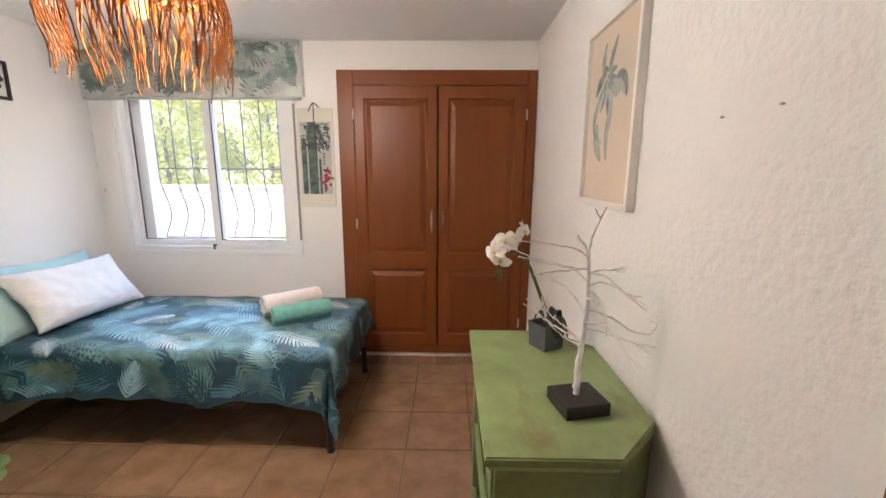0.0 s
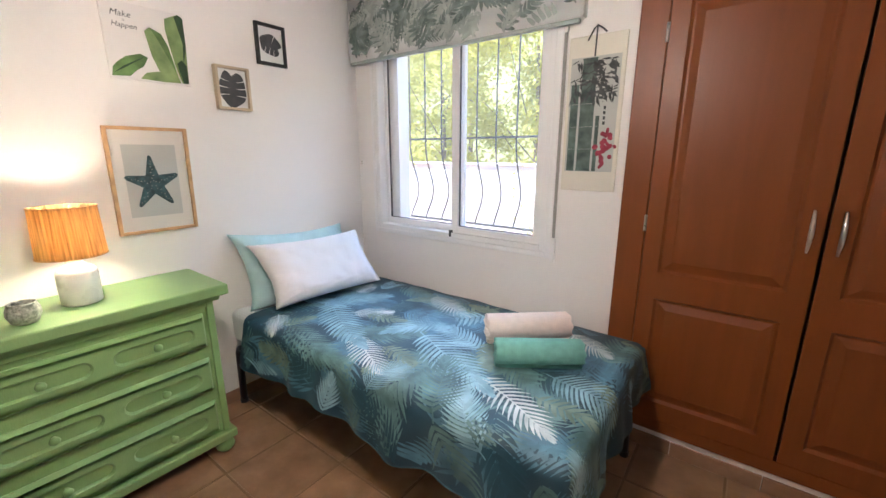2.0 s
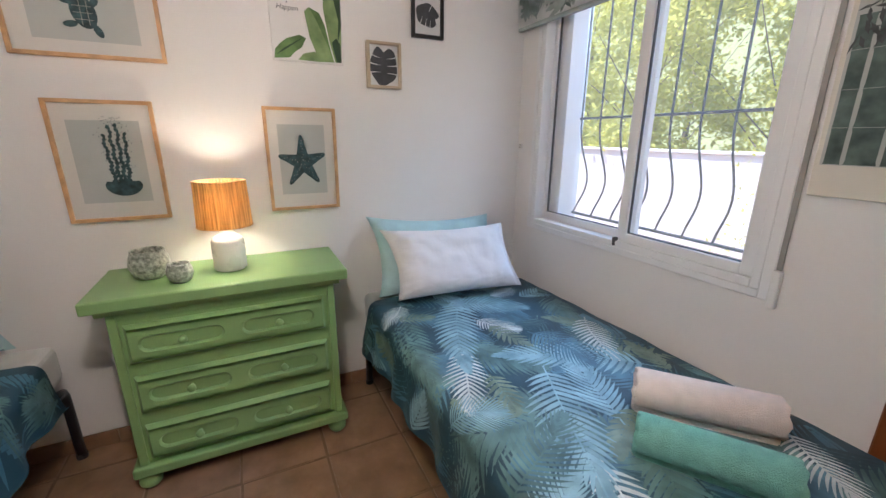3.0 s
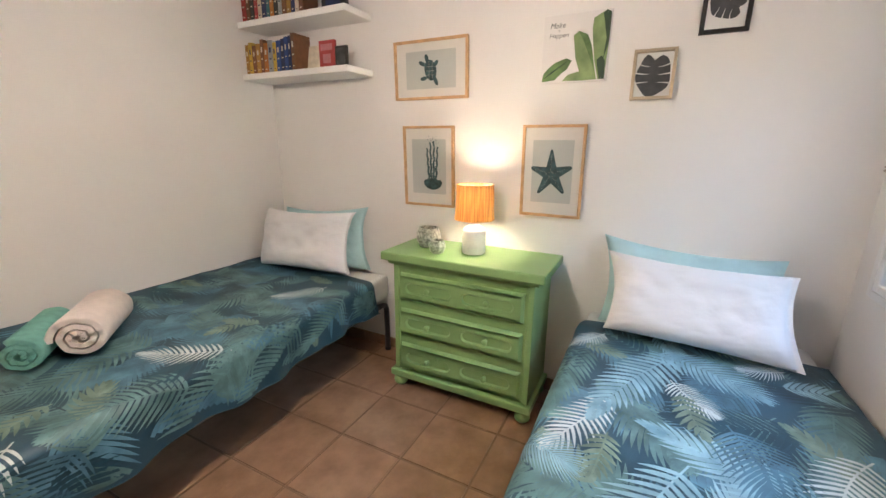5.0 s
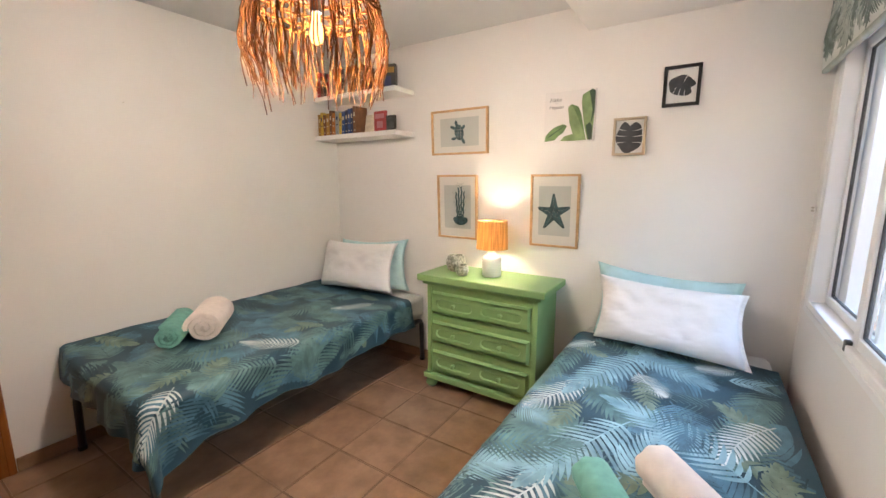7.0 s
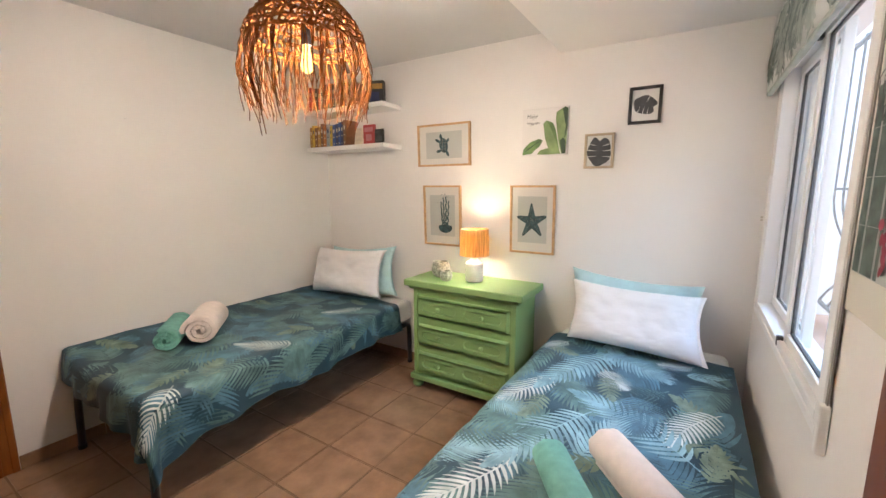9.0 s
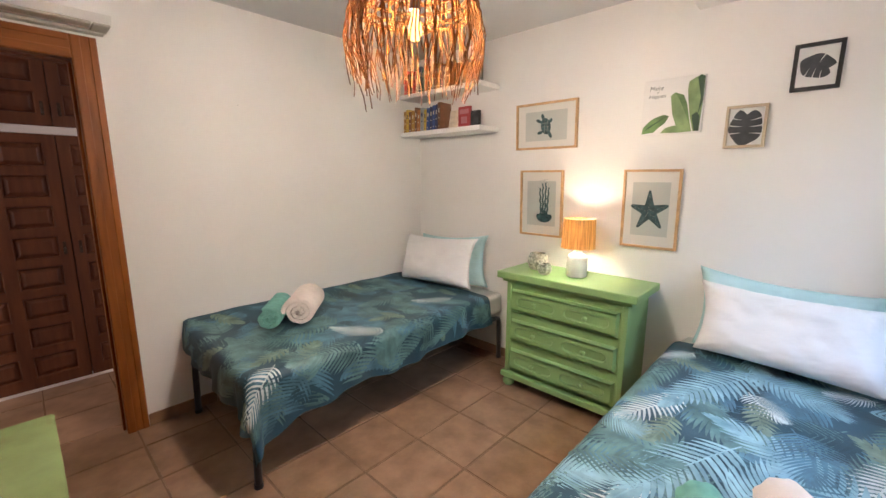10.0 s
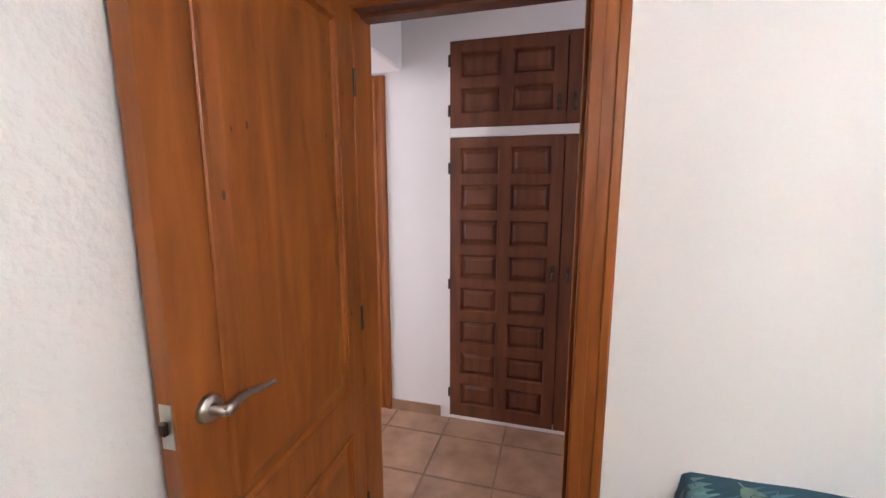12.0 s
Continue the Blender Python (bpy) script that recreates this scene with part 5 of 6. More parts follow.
def blossom(centre, facing, size, seed):
    rnd = random.Random(seed)
    f = Vector(facing).normalized()
    q = f.to_track_quat('Z', 'Y').to_matrix().to_4x4()
    m = Matrix.Translation(centre) @ q @ Matrix.Rotation(rnd.uniform(-0.5, 0.5), 4, 'Z')
    bm = bmesh.new()
    for ang, ln, wd in ((90, 0.9, 0.50), (0, 1.0, 0.98), (180, 1.0, 0.98), (225, 0.9, 0.48), (315, 0.9, 0.48)):
        a = radians(ang + rnd.uniform(-6, 6))
        curl = rnd.uniform(0.10, 0.35)

        def fn(u, v):
            w = size * wd * 0.5 * math.sin(math.pi * (0.06 + 0.92 * u)) ** 0.6 * (2 * v - 1)
            r = size * ln * u
            z = size * (0.12 * math.sin(u * 3.0) - curl * u * u + 0.10 * (2 * v - 1) ** 2)
            return m @ Vector((math.cos(a) * r - math.sin(a) * w, math.sin(a) * r + math.cos(a) * w, z))
        sheet(bm, fn, 8, 6)
    fl = part("blossom", bm, PETAL, orch, "white orchid blossom")
    bm = bmesh.new()
    for a in (-1.57, -0.9, -2.2):
        tube(bm, [m @ Vector((0, 0, size * 0.05)), m @ Vector((math.cos(a) * size * 0.2, math.sin(a) * size * 0.2, size * 0.22)), m @ Vector((math.cos(a) * size * 0.3, math.sin(a) * size * 0.3, size * 0.12))],
             [0.002, 0.003, 0.001], 6)
    part("lip", bm, YELLOW, fl, "yellow heart")


for k, (p, d, sz) in enumerate((((0.330, 1.885, 1.185), (-0.6, -0.8, 0.1), 0.048), ((0.368, 1.870, 1.225), (-0.3, -0.9, 0.2), 0.046), ((0.335, 1.905, 1.210), (-0.9, -0.1, 0.2), 0.044),
                                ((0.352, 1.890, 1.150), (-0.4, -0.8, -0.3), 0.044), ((0.385, 1.915, 1.205), (-0.2, 0.9, 0.1), 0.044), ((0.432, 1.888, 1.262), (0.5, -0.8, 0.3), 0.038),
                                ((0.398, 1.890, 1.232), (0.2, -0.9, 0.4), 0.036))):
    blossom(p, d, sz, k)
for (p, q) in (((0.345, 1.890, 1.125), (0.338, 1.885, 1.088)), ((0.352, 1.885, 1.120), (0.350, 1.880, 1.072))):
    bm = bmesh.new()
    tube(bm, [p, tuple((a + b) / 2 for a, b in zip(p, q)), q], [0.002, 0.005, 0.007], 7)
    part("bud", bm, STEM, orch, "small green bud", True)

tree = thing("twig_tree", (0.540, 1.490, CZ), "white paper-wrapped twig tree on a black wooden block", "decorative tree")
bm = bmesh.new()
box(bm, -0.068, 0.068, -0.062, 0.062, 0, 0.040, 0.002)
bmesh.ops.transform(bm, matrix=Matrix.Translation((0.540, 1.488, CZ)) @ Matrix.Rotation(radians(12), 4, 'Z'), verts=bm.verts[:])
part("block", bm, EBONY, tree, "square black wooden block")


def limb(keys, r0, r1, name="branch", seed=0):
    rnd = random.Random(seed)
    pts = curve_pts(keys, 8)
    pts = [p + Vector((rnd.uniform(-1, 1), rnd.uniform(-1, 1), rnd.uniform(-1, 1))) * 0.0016 for p in pts]
    n = len(pts)
    rr = [(r0 + (r1 - r0) * (i / (n - 1)) ** 0.8) * rnd.uniform(0.82, 1.18) for i in range(n)]
    bm = bmesh.new()
    tube(bm, pts, rr, 7)
    part(name, bm, PAPER_BARK, tree, smooth=True)


limb([(0.536, 1.490, CZ + 0.036), (0.534, 1.490, 0.92), (0.544, 1.490, 1.02), (0.548, 1.488, 1.12), (0.542, 1.490, 1.22), (0.540, 1.492, 1.265)], 0.0115, 0.0042, "trunk", 1)
BR = [
    [(0.540, 1.490, 1.250), (0.50, 1.488, 1.272), (0.43, 1.486, 1.285), (0.352, 1.484, 1.293)],
    [(0.540, 1.490, 1.215), (0.48, 1.482, 1.222), (0.41, 1.476, 1.238), (0.345, 1.470, 1.252)],
    [(0.540, 1.490, 1.215), (0.49, 1.500, 1.208), (0.43, 1.51, 1.198), (0.395, 1.515, 1.190)],
    [(0.541, 1.492, 1.262), (0.548, 1.495, 1.30), (0.566, 1.498, 1.345), (0.585, 1.50, 1.385)],
    [(0.541, 1.490, 1.262), (0.526, 1.488, 1.285), (0.505, 1.485, 1.31)],
    [(0.545, 1.488, 1.205), (0.59, 1.478, 1.195), (0.64, 1.468, 1.150), (0.70, 1.460, 1.105)],
    [(0.545, 1.492, 1.205), (0.60, 1.510, 1.207), (0.665, 1.530, 1.195)],
    [(0.545, 1.488, 1.165), (0.58, 1.478, 1.180), (0.63, 1.470, 1.160), (0.69, 1.455, 1.125)],
    [(0.546, 1.488, 1.100), (0.60, 1.470, 1.085), (0.66, 1.455, 1.050), (0.705, 1.445, 1.045), (0.722, 1.440, 1.070), (0.718, 1.440, 1.100)],
    [(0.546, 1.490, 1.040), (0.60, 1.475, 1.035), (0.66, 1.460, 1.015), (0.73, 1.448, 1.005)],
    [(0.540, 1.490, 1.000), (0.50, 1.520, 1.03), (0.46, 1.545, 1.06), (0.43, 1.560, 1.10)],
    [(0.538, 1.490, 0.985), (0.49, 1.500, 1.01), (0.44, 1.500, 1.06), (0.42, 1.498, 1.115)],
    [(0.541, 1.492, 1.010), (0.50, 1.54, 1.01), (0.45, 1.60, 1.03), (0.40, 1.66, 1.055)],
    [(0.545, 1.495, 1.080), (0.54, 1.55, 1.10), (0.52, 1.61, 1.125), (0.49, 1.68, 1.13)],
    [(0.545, 1.485, 1.130), (0.56, 1.43, 1.135), (0.55, 1.36, 1.120), (0.53, 1.30, 1.10)],
    [(0.545, 1.485, 1.060), (0.58, 1.42, 1.07), (0.60, 1.35, 1.04), (0.61, 1.29, 1.00)],
    [(0.544, 1.495, 1.180), (0.52, 1.54, 1.20), (0.48, 1.60, 1.205), (0.43, 1.655, 1.20)],
    [(0.545, 1.492, 1.150), (0.575, 1.51, 1.135), (0.595, 1.52, 1.11), (0.580, 1.525, 1.085)],
]
for k, keys in enumerate(BR):
    limb(keys, 0.0036, 0.0015, "branch", k + 3)
    e, d = Vector(keys[-2]), Vector(keys[-1]) - Vector(keys[-2])
    rnd = random.Random(k)
    side = Vector((rnd.uniform(-1, 1), rnd.uniform(-1, 1), rnd.uniform(-0.4, 1))).normalized() * 0.028
    limb([tuple(e + d * 0.2), tuple(e + d * 0.5 + side * 0.6), tuple(e + d * 0.75 + side)], 0.0026, 0.0014, "twig", k + 40)


# ---- pictures ----
def picture(name, u0, u1, z0, z1, put, depth, bar, frame_mat, mount_mat, label, category="picture", group="framed prints"):
    """A framed picture: put(u, z, d) gives a place d in front of the wall."""
    o = put((u0 + u1) / 2, z0, 0)
    th = thing(name, o, label, category, group)
    for (a0, a1, b0, b1) in ((u0, u0 + bar, z0, z1), (u1 - bar, u1, z0, z1), (u0 + bar, u1 - bar, z0, z0 + bar), (u0 + bar, u1 - bar, z1 - bar, z1)):
        bm = bmesh.new()
        vs = [bm.verts.new(put(a, b, d)) for a in (a0, a1) for b in (b0, b1) for d in (0.002, depth)]
        for q in ((0, 1, 3, 2), (4, 6, 7, 5), (0, 4, 5, 1), (2, 3, 7, 6), (0, 2, 6, 4), (1, 5, 7, 3)):
            bm.faces.new([vs[i] for i in q])
        bmesh.ops.bevel(bm, geom=bm.edges[:], offset=0.0012, segments=1, affect='EDGES')
        part("frame_bar", bm, frame_mat, th)
    bm = bmesh.new()
    vs = [bm.verts.new(put(a, b, d)) for a in (u0 + bar, u1 - bar) for b in (z0 + bar, z1 - bar) for d in (0.002, depth * 0.45)]
    for q in ((0, 1, 3, 2), (4, 6, 7, 5), (0, 4, 5, 1), (2, 3, 7, 6), (0, 2, 6, 4), (1, 5, 7, 3)):
        bm.faces.new([vs[i] for i in q])
    part("mount", bm, mount_mat, th)
    return th, depth * 0.45


def on_west(u, z, d):
    return (XW + d, u, z)


def drawn(name, th, material, shapes, put, d, label=""):
    """Flat printed shapes, each a closed outline, layered a hair above the paper."""
    bm = bmesh.new()
    for k, sh in enumerate(shapes):
        ngon(bm, sh, lambda a, b: put(a, b, d + 0.00004 * k))
    return part(name, bm, material, th, label)


def ellipse(cx, cz, a, b, rot=0.0, n=20):
    c, s = math.cos(rot), math.sin(rot)
    return [(cx + a * math.cos(k * 2 * math.pi / n) * c - b * math.sin(k * 2 * math.pi / n) * s, cz + a * math.cos(k * 2 * math.pi / n) * s + b * math.sin(k * 2 * math.pi / n) * c) for k in range(n)]


def coastal(u0, u1, z0, z1, label, ix, iz):
    def leaning(u, z, d):
        return on_west(u, z, d + 0.040 * (z - z0))
    th, d = picture("picture", u0, u1, z0, z1, leaning, 0.024, 0.014, OAK, MOUNT, label)
    drawn("print", th, PRINT_BG, [rect(u0 + ix, u1 - ix, z0 + iz, z1 - iz)], leaning, d + 0.0012)
    return th, d + 0.0024, leaning


# starfish
th, d, hung = coastal(1.880, 2.198, 1.037, 1.508, "oak-framed starfish print above the green chest", 0.055, 0.075)
ring, dots = [], []
for j in range(5):
    a = math.pi / 2 + 0.03 + j * 1.2566
    ln = (0.116, 0.108, 0.112, 0.110, 0.106)[j]
    cu, su = math.cos(a), math.sin(a)
    for r, o in ((0.036, -0.026), (0.070, -0.017), (0.100, -0.010), (ln, -0.006), (ln + 0.004, 0.0), (ln, 0.006), (0.100, 0.010), (0.070, 0.017), (0.036, 0.026)):
        ring.append((2.037 + r * cu - o * su, 1.260 + 1.06 * (r * su + o * cu)))
    for r in (0.012, 0.024, 0.036, 0.048, 0.060, 0.072, 0.084, 0.096):
        o = 0.004 * math.sin(r * 300 + j)
        dots.append(ellipse(2.037 + r * cu - o * su, 1.260 + 1.06 * (r * su + o * cu), 0.0022, 0.0020, 0, 6))
drawn("starfish", th, INK, [ring], hung, d, "dark blue-green starfish")
drawn("spots", th, INK_PALE, dots, hung, d + 0.0013)
# cactus in a bowl
th, d, hung = coastal(1.140, 1.478, 1.040, 1.510, "oak-framed print of a potted cactus", 0.055, 0.075)
bowl = [(1.335 + 0.062 * math.cos(a), 1.185 + 0.062 * 0.72 * math.sin(a)) for a in [math.pi + math.pi * k / 14 for k in range(15)]]
bowl += [(1.335 + 0.055, 1.200), (1.335 - 0.055, 1.200)]
drawn("bowl", th, INK, [bowl], hung, d, "dark drawn bowl")
speck = random.Random(4)
for cx, top_z, out in ((1.311, 1.385, -0.14), (1.326, 1.418, -0.05), (1.342, 1.425, 0.05), (1.357, 1.392, 0.14)):
    left, right = [], []
    for k in range(27):
        f = k / 26
        mid = cx + out * 0.09 * f + 0.003 * math.sin(k * 0.9 + cx * 90)
        wide = (0.0108 if k % 2 else 0.0048) * (1 - 0.35 * f)
        left.append((mid - wide, 1.196 + (top_z - 1.196) * f))
        right.append((mid + wide * 0.95, 1.196 + (top_z - 1.196) * f))
    drawn("cactus_stem", th, INK, [left + right[::-1]], hung, d + 0.0006, "knobbly dark cactus stem")
tagged(drawn("spines", th, INK, [ellipse(speck.gauss(1.336, 0.024), speck.uniform(1.25, 1.450), 0.0017, 0.0017, 0, 5) for _ in range(150)], hung, d), kind="stuff")
# turtle
th, d, hung = coastal(1.082, 1.552, 1.657, 1.972, "oak-framed print of a sea turtle", 0.075, 0.058)
tc, tz = 1.318, 1.812
drawn("turtle", th, INK, [ellipse(tc, tz, 0.038, 0.056, 0.22), ellipse(tc - 0.024, tz + 0.064, 0.012, 0.021, 0.25), ellipse(tc - 0.052, tz + 0.036, 0.025, 0.011, -0.45), ellipse(tc + 0.036, tz + 0.034, 0.018, 0.011, 0.9),
                          ellipse(tc - 0.044, tz - 0.042, 0.022, 0.011, 0.15), ellipse(tc + 0.034, tz - 0.060, 0.012, 0.024, 0.45)], hung, d, "dark blue-green turtle")
drawn("shell_lines", th, INK_PALE, [rect(tc - 0.030, tc + 0.026, tz + b, tz + b + 0.0018) for b in (-0.026, -0.004, 0.018)] + [rect(tc - 0.009, tc - 0.0072, tz - 0.045, tz + 0.045), rect(tc + 0.012, tc + 0.0138, tz - 0.042, tz + 0.042)], hung, d + 0.0013)

# canvas with leaves and lettering
cv = thing("canvas_print", (XW, 2.105, 1.704), "white canvas print with green banana leaves and brush lettering", "canvas")
part("canvas", one_box(XW + 0.002, XW + 0.020, 1.950, 2.258, 1.704, 2.008, 0.002), CANVAS, cv)
dd = 0.0212


def leaf_on(name, material, pts, off, label=""):
    drawn(name, cv, material, [[(1.952 + 0.304 * a, 1.706 + 0.300 * b) for a, b in pts]], on_west, dd + off, label)


leaf_on("leaf", LEAF_GREEN, ((0.01, 0.02), (0.03, 0.14), (0.10, 0.22), (0.20, 0.30), (0.38, 0.36), (0.47, 0.32), (0.40, 0.19), (0.31, 0.13), (0.22, 0.04)), 0, "green banana leaf")
leaf_on("leaf", LEAF_PALE, ((0.34, 0.02), (0.42, 0.11), (0.58, 0.15), (0.64, 0.12), (0.67, 0.01)), 0.0004, "pale green leaf tip")
leaf_on("leaf", LEAF_PALE, ((0.75, 0.90), (0.84, 0.95), (0.93, 0.995), (0.995, 0.96), (0.995, 0.60), (0.97, 0.02), (0.88, 0.02), (0.81, 0.28), (0.76, 0.60), (0.74, 0.76)), 0.0008, "upright banana leaf")
leaf_on("leaf", LEAF_PALE, ((0.47, 0.68), (0.54, 0.74), (0.68, 0.68), (0.74, 0.55), (0.79, 0.29), (0.86, 0.02), (0.62, 0.01), (0.60, 0.13), (0.52, 0.35)), 0.0014, "banana leaf leaning outward")
leaf_on("leaf_shadow", LEAF_GREEN, ((0.54, 0.74), (0.68, 0.68), (0.75, 0.52), (0.80, 0.28), (0.84, 0.08), (0.73, 0.36), (0.63, 0.58)), 0.0020)
leaf_on("leaf_shadow", LEAF_DK, ((0.88, 0.955), (0.93, 0.995), (0.995, 0.96), (0.995, 0.55), (0.93, 0.30), (0.955, 0.60), (0.91, 0.82)), 0.0020)
leaf_on("leaf_shadow", LEAF_DK, ((0.84, 0.30), (0.91, 0.36), (0.965, 0.28), (0.97, 0.02), (0.90, 0.02), (0.86, 0.18)), 0.0026)
leaf_on("leaf_shadow", LEAF_DK, ((0.03, 0.06), (0.16, 0.17), (0.44, 0.335), (0.17, 0.145)), 0.0020)


def writing(text, u, z, size, material, parent, shear=0.25):
    cu = bpy.data.curves.new("lettering", 'FONT')
    cu.body, cu.size, cu.shear, cu.align_x = text, size, shear, 'CENTER'
    tmp = new("lettering_source", cu)
    bpy.context.view_layer.update()
    me = bpy.data.meshes.new_from_object(tmp.evaluated_get(bpy.context.evaluated_depsgraph_get()))
    bpy.data.objects.remove(tmp)
    bm = bmesh.new()
    bm.from_mesh(me)
    for v in bm.verts:
        v.co = Vector((XW + 0.0216, u + v.co.x, z + v.co.y))
    return part("lettering", bm, material, parent, "black brush lettering")


writing("Make", 2.016, 1.950, 0.034, INK_BLACK, cv)
writing("it", 2.024, 1.934, 0.014, INK_BLACK, cv)
writing("Happen", 2.024, 1.908, 0.029, INK_BLACK, cv)

# monstera prints
th, d = picture("picture", 2.606, 2.780, 1.862, 2.072, on_west, 0.020, 0.017, BLACK_FRAME, PAPER, "small black-framed monstera leaf print")


def monstera(th, cx, cz, wd, ht, turn, d, slits):
    """A heart-shaped split leaf with pale slits running in from its edge; u, v in the leaf's own frame, v to the tip."""
    c, s = math.cos(turn), math.sin(turn)

    def at(u, v):
        return (cx + wd * u * c - ht * v * s, cz + wd * u * s + ht * v * c)
    edge = []
    for k in range(44):
        a = -math.pi / 2 + 2 * math.pi * k / 44
        r = 0.5 * (1 + 0.045 * math.sin(5 * a + 1.0))
        notch = 0.16 * max(0.0, 1 - abs(math.atan2(math.sin(a + math.pi / 2), math.cos(a + math.pi / 2))) / 0.42)
        edge.append(at((r - notch) * math.cos(a), (r - notch) * math.sin(a)))
    leaf = drawn("leaf_print", th, CHARCOAL, [edge], on_west, d, "charcoal monstera leaf")
    for sgn, v0, v1, w in slits:
        pts = []
        for f in (0.0, 0.25, 0.5, 0.75, 1.0):
            x = sgn * (0.13 + 0.37 * f)
            pts.append((x, v0 + (v1 - v0) * f * f, w * (0.15 + 0.85 * f)))
        drawn("slit", th, PAPER, [[at(x, v - h) for x, v, h in pts] + [at(x, v + h) for x, v, h in reversed(pts)]], on_west, d + 0.0012)
    drawn("midrib", th, INK_BLACK, [[at(-0.012, -0.36), at(0.012, -0.36), at(0.004, 0.47), at(-0.004, 0.47)]], on_west, d + 0.0012)


SPLITS = ((1, -0.20, -0.30, 0.016), (-1, -0.18, -0.26, 0.016), (1, -0.02, -0.06, 0.018), (-1, 0.0, -0.03, 0.018), (1, 0.16, 0.18, 0.016), (-1, 0.18, 0.21, 0.016))
monstera(th, 2.693, 1.968, 0.104, 0.128, 1.25, d + 0.001, SPLITS[1::2] + SPLITS[2:4:2])
th, d = picture("picture", 2.368, 2.540, 1.612, 1.822, on_west, 0.036, 0.013, PALE_OAK, PAPER, "small oak box frame with a dark leaf print")
monstera(th, 2.454, 1.716, 0.140, 0.180, math.pi, d + 0.001, SPLITS)

# bamboo scroll beside the wardrobe
sc = thing("wall_scroll", (-0.79, YN, 1.222), "cream hanging scroll painted with bamboo and red blossom", "scroll")


def on_north(u, z, d):
    return (u, YN - d, z)


part("board", one_box(-0.912, -0.662, YN - 0.010, YN - 0.001, 1.222, 1.900, 0.002), SCROLL, sc)
drawn("painting", sc, PRINT_BG, [rect(-0.898, -0.680, 1.312, 1.812)], on_north, 0.0112, "pale grey washed panel")
rb = random.Random(9)
for cx, w, z0, z1 in ((-0.812, 0.034, 1.314, 1.808), (-0.872, 0.019, 1.314, 1.70), (-0.762, 0.009, 1.314, 1.56)):
    bam = []
    z = z0
    while z < z1 - 0.02:
        e = min(z1, z + 0.100)
        bam.append([(cx - w, z + 0.0006), (cx + w, z + 0.0006), (cx + w * 0.93, z + 0.012), (cx + w * 0.93, e - 0.012), (cx + w, e - 0.0006), (cx - w, e - 0.0006), (cx - w * 0.93, e - 0.012), (cx - w * 0.93, z + 0.012)])
        z = e
    for seg in bam:
        drawn("cane_segment", sc, INK_BAMBOO, [seg], on_north, 0.0124, "grey-green bamboo cane")

lv = []
for k in range(150):
    a = rb.uniform(-2.9, 0.3)
    cx, cz = rb.choice((rb.uniform(-0.80, -0.70), rb.uniform(-0.88, -0.70))), rb.uniform(1.64, 1.80)
    ln = rb.uniform(0.03, 0.06)
    px, pz = cx + math.cos(a) * ln, max(1.32, min(1.808, cz + math.sin(a) * ln))
    px = max(-0.896, min(-0.683, px))
    lv.append([(cx, cz), ((cx + px) / 2 + 0.005, (cz + pz) / 2 + 0.005), (px, pz), ((cx + px) / 2 - 0.005, (cz + pz) / 2 - 0.005)])
drawn("bamboo_leaves", sc, INK_BLACK, lv, on_north, 0.0138, "dark brushed leaves")
drawn("blossom", sc, RED_INK, [ellipse(rb.gauss(-0.722, 0.017), rb.gauss(1.42, 0.042), rb.uniform(0.009, 0.015), rb.uniform(0.007, 0.012), rb.uniform(0, 3), 8) for _ in range(34)], on_north, 0.0138, "crimson blossom")
drawn("brush_marks", sc, INK_BLACK, [rect(-0.738, -0.728, 1.52 + k * 0.022, 1.534 + k * 0.022) for k in range(4)], on_north, 0.0138, "column of brush marks")
bm = bmesh.new()
tube(bm, [(-0.795, YN - 0.012, 1.812), (-0.793, YN - 0.012, 1.935)], 0.0035, 6)
tube(bm, [(-0.830, YN - 0.012, 1.880), (-0.806, YN - 0.012, 1.925), (-0.793, YN - 0.012, 1.937), (-0.770, YN - 0.012, 1.922), (-0.752, YN - 0.012, 1.905)], 0.0035, 6)
part("ribbon", bm, GASKET, sc, "dark hanging ribbon")

# palm picture on the east wall


def on_east(u, z, d):
    return (XE - d, u, z)


th, d = picture("picture", 1.688, 2.172, 1.352, 2.015, on_east, 0.030, 0.020, WHITE_FRAME, BEIGE_ART, "off-white framed watercolour of a palm tree")
rp = random.Random(6)


def strokes(name, material, runs, lift, label):
    """Brush strokes on the picture: each a run of (along the wall, height) points and a greatest width, tapering to both ends."""
    bm = bmesh.new()
    for k, (keys, wide) in enumerate(runs):
        line = curve_pts([(a, b, 0) for a, b in keys], 7)
        n = len(line)
        pairs = []
        for i, p in enumerate(line):
            along = (line[min(n - 1, i + 1)] - line[max(0, i - 1)]).normalized()
            w = wide * 0.5 * (0.10 + 0.90 * math.sin(math.pi * min(1.0, 0.08 + 0.90 * i / (n - 1))) ** 0.8) * (1 + 0.10 * rp.uniform(-1, 1))
            pairs.append(((p.x - along.y * w, p.y + along.x * w), (p.x + along.y * w, p.y - along.x * w)))
        lay(bm, [pairs], lambda a, b: on_east(a, b, d + lift + 0.00005 * k))
    return part(name, bm, material, th, label)


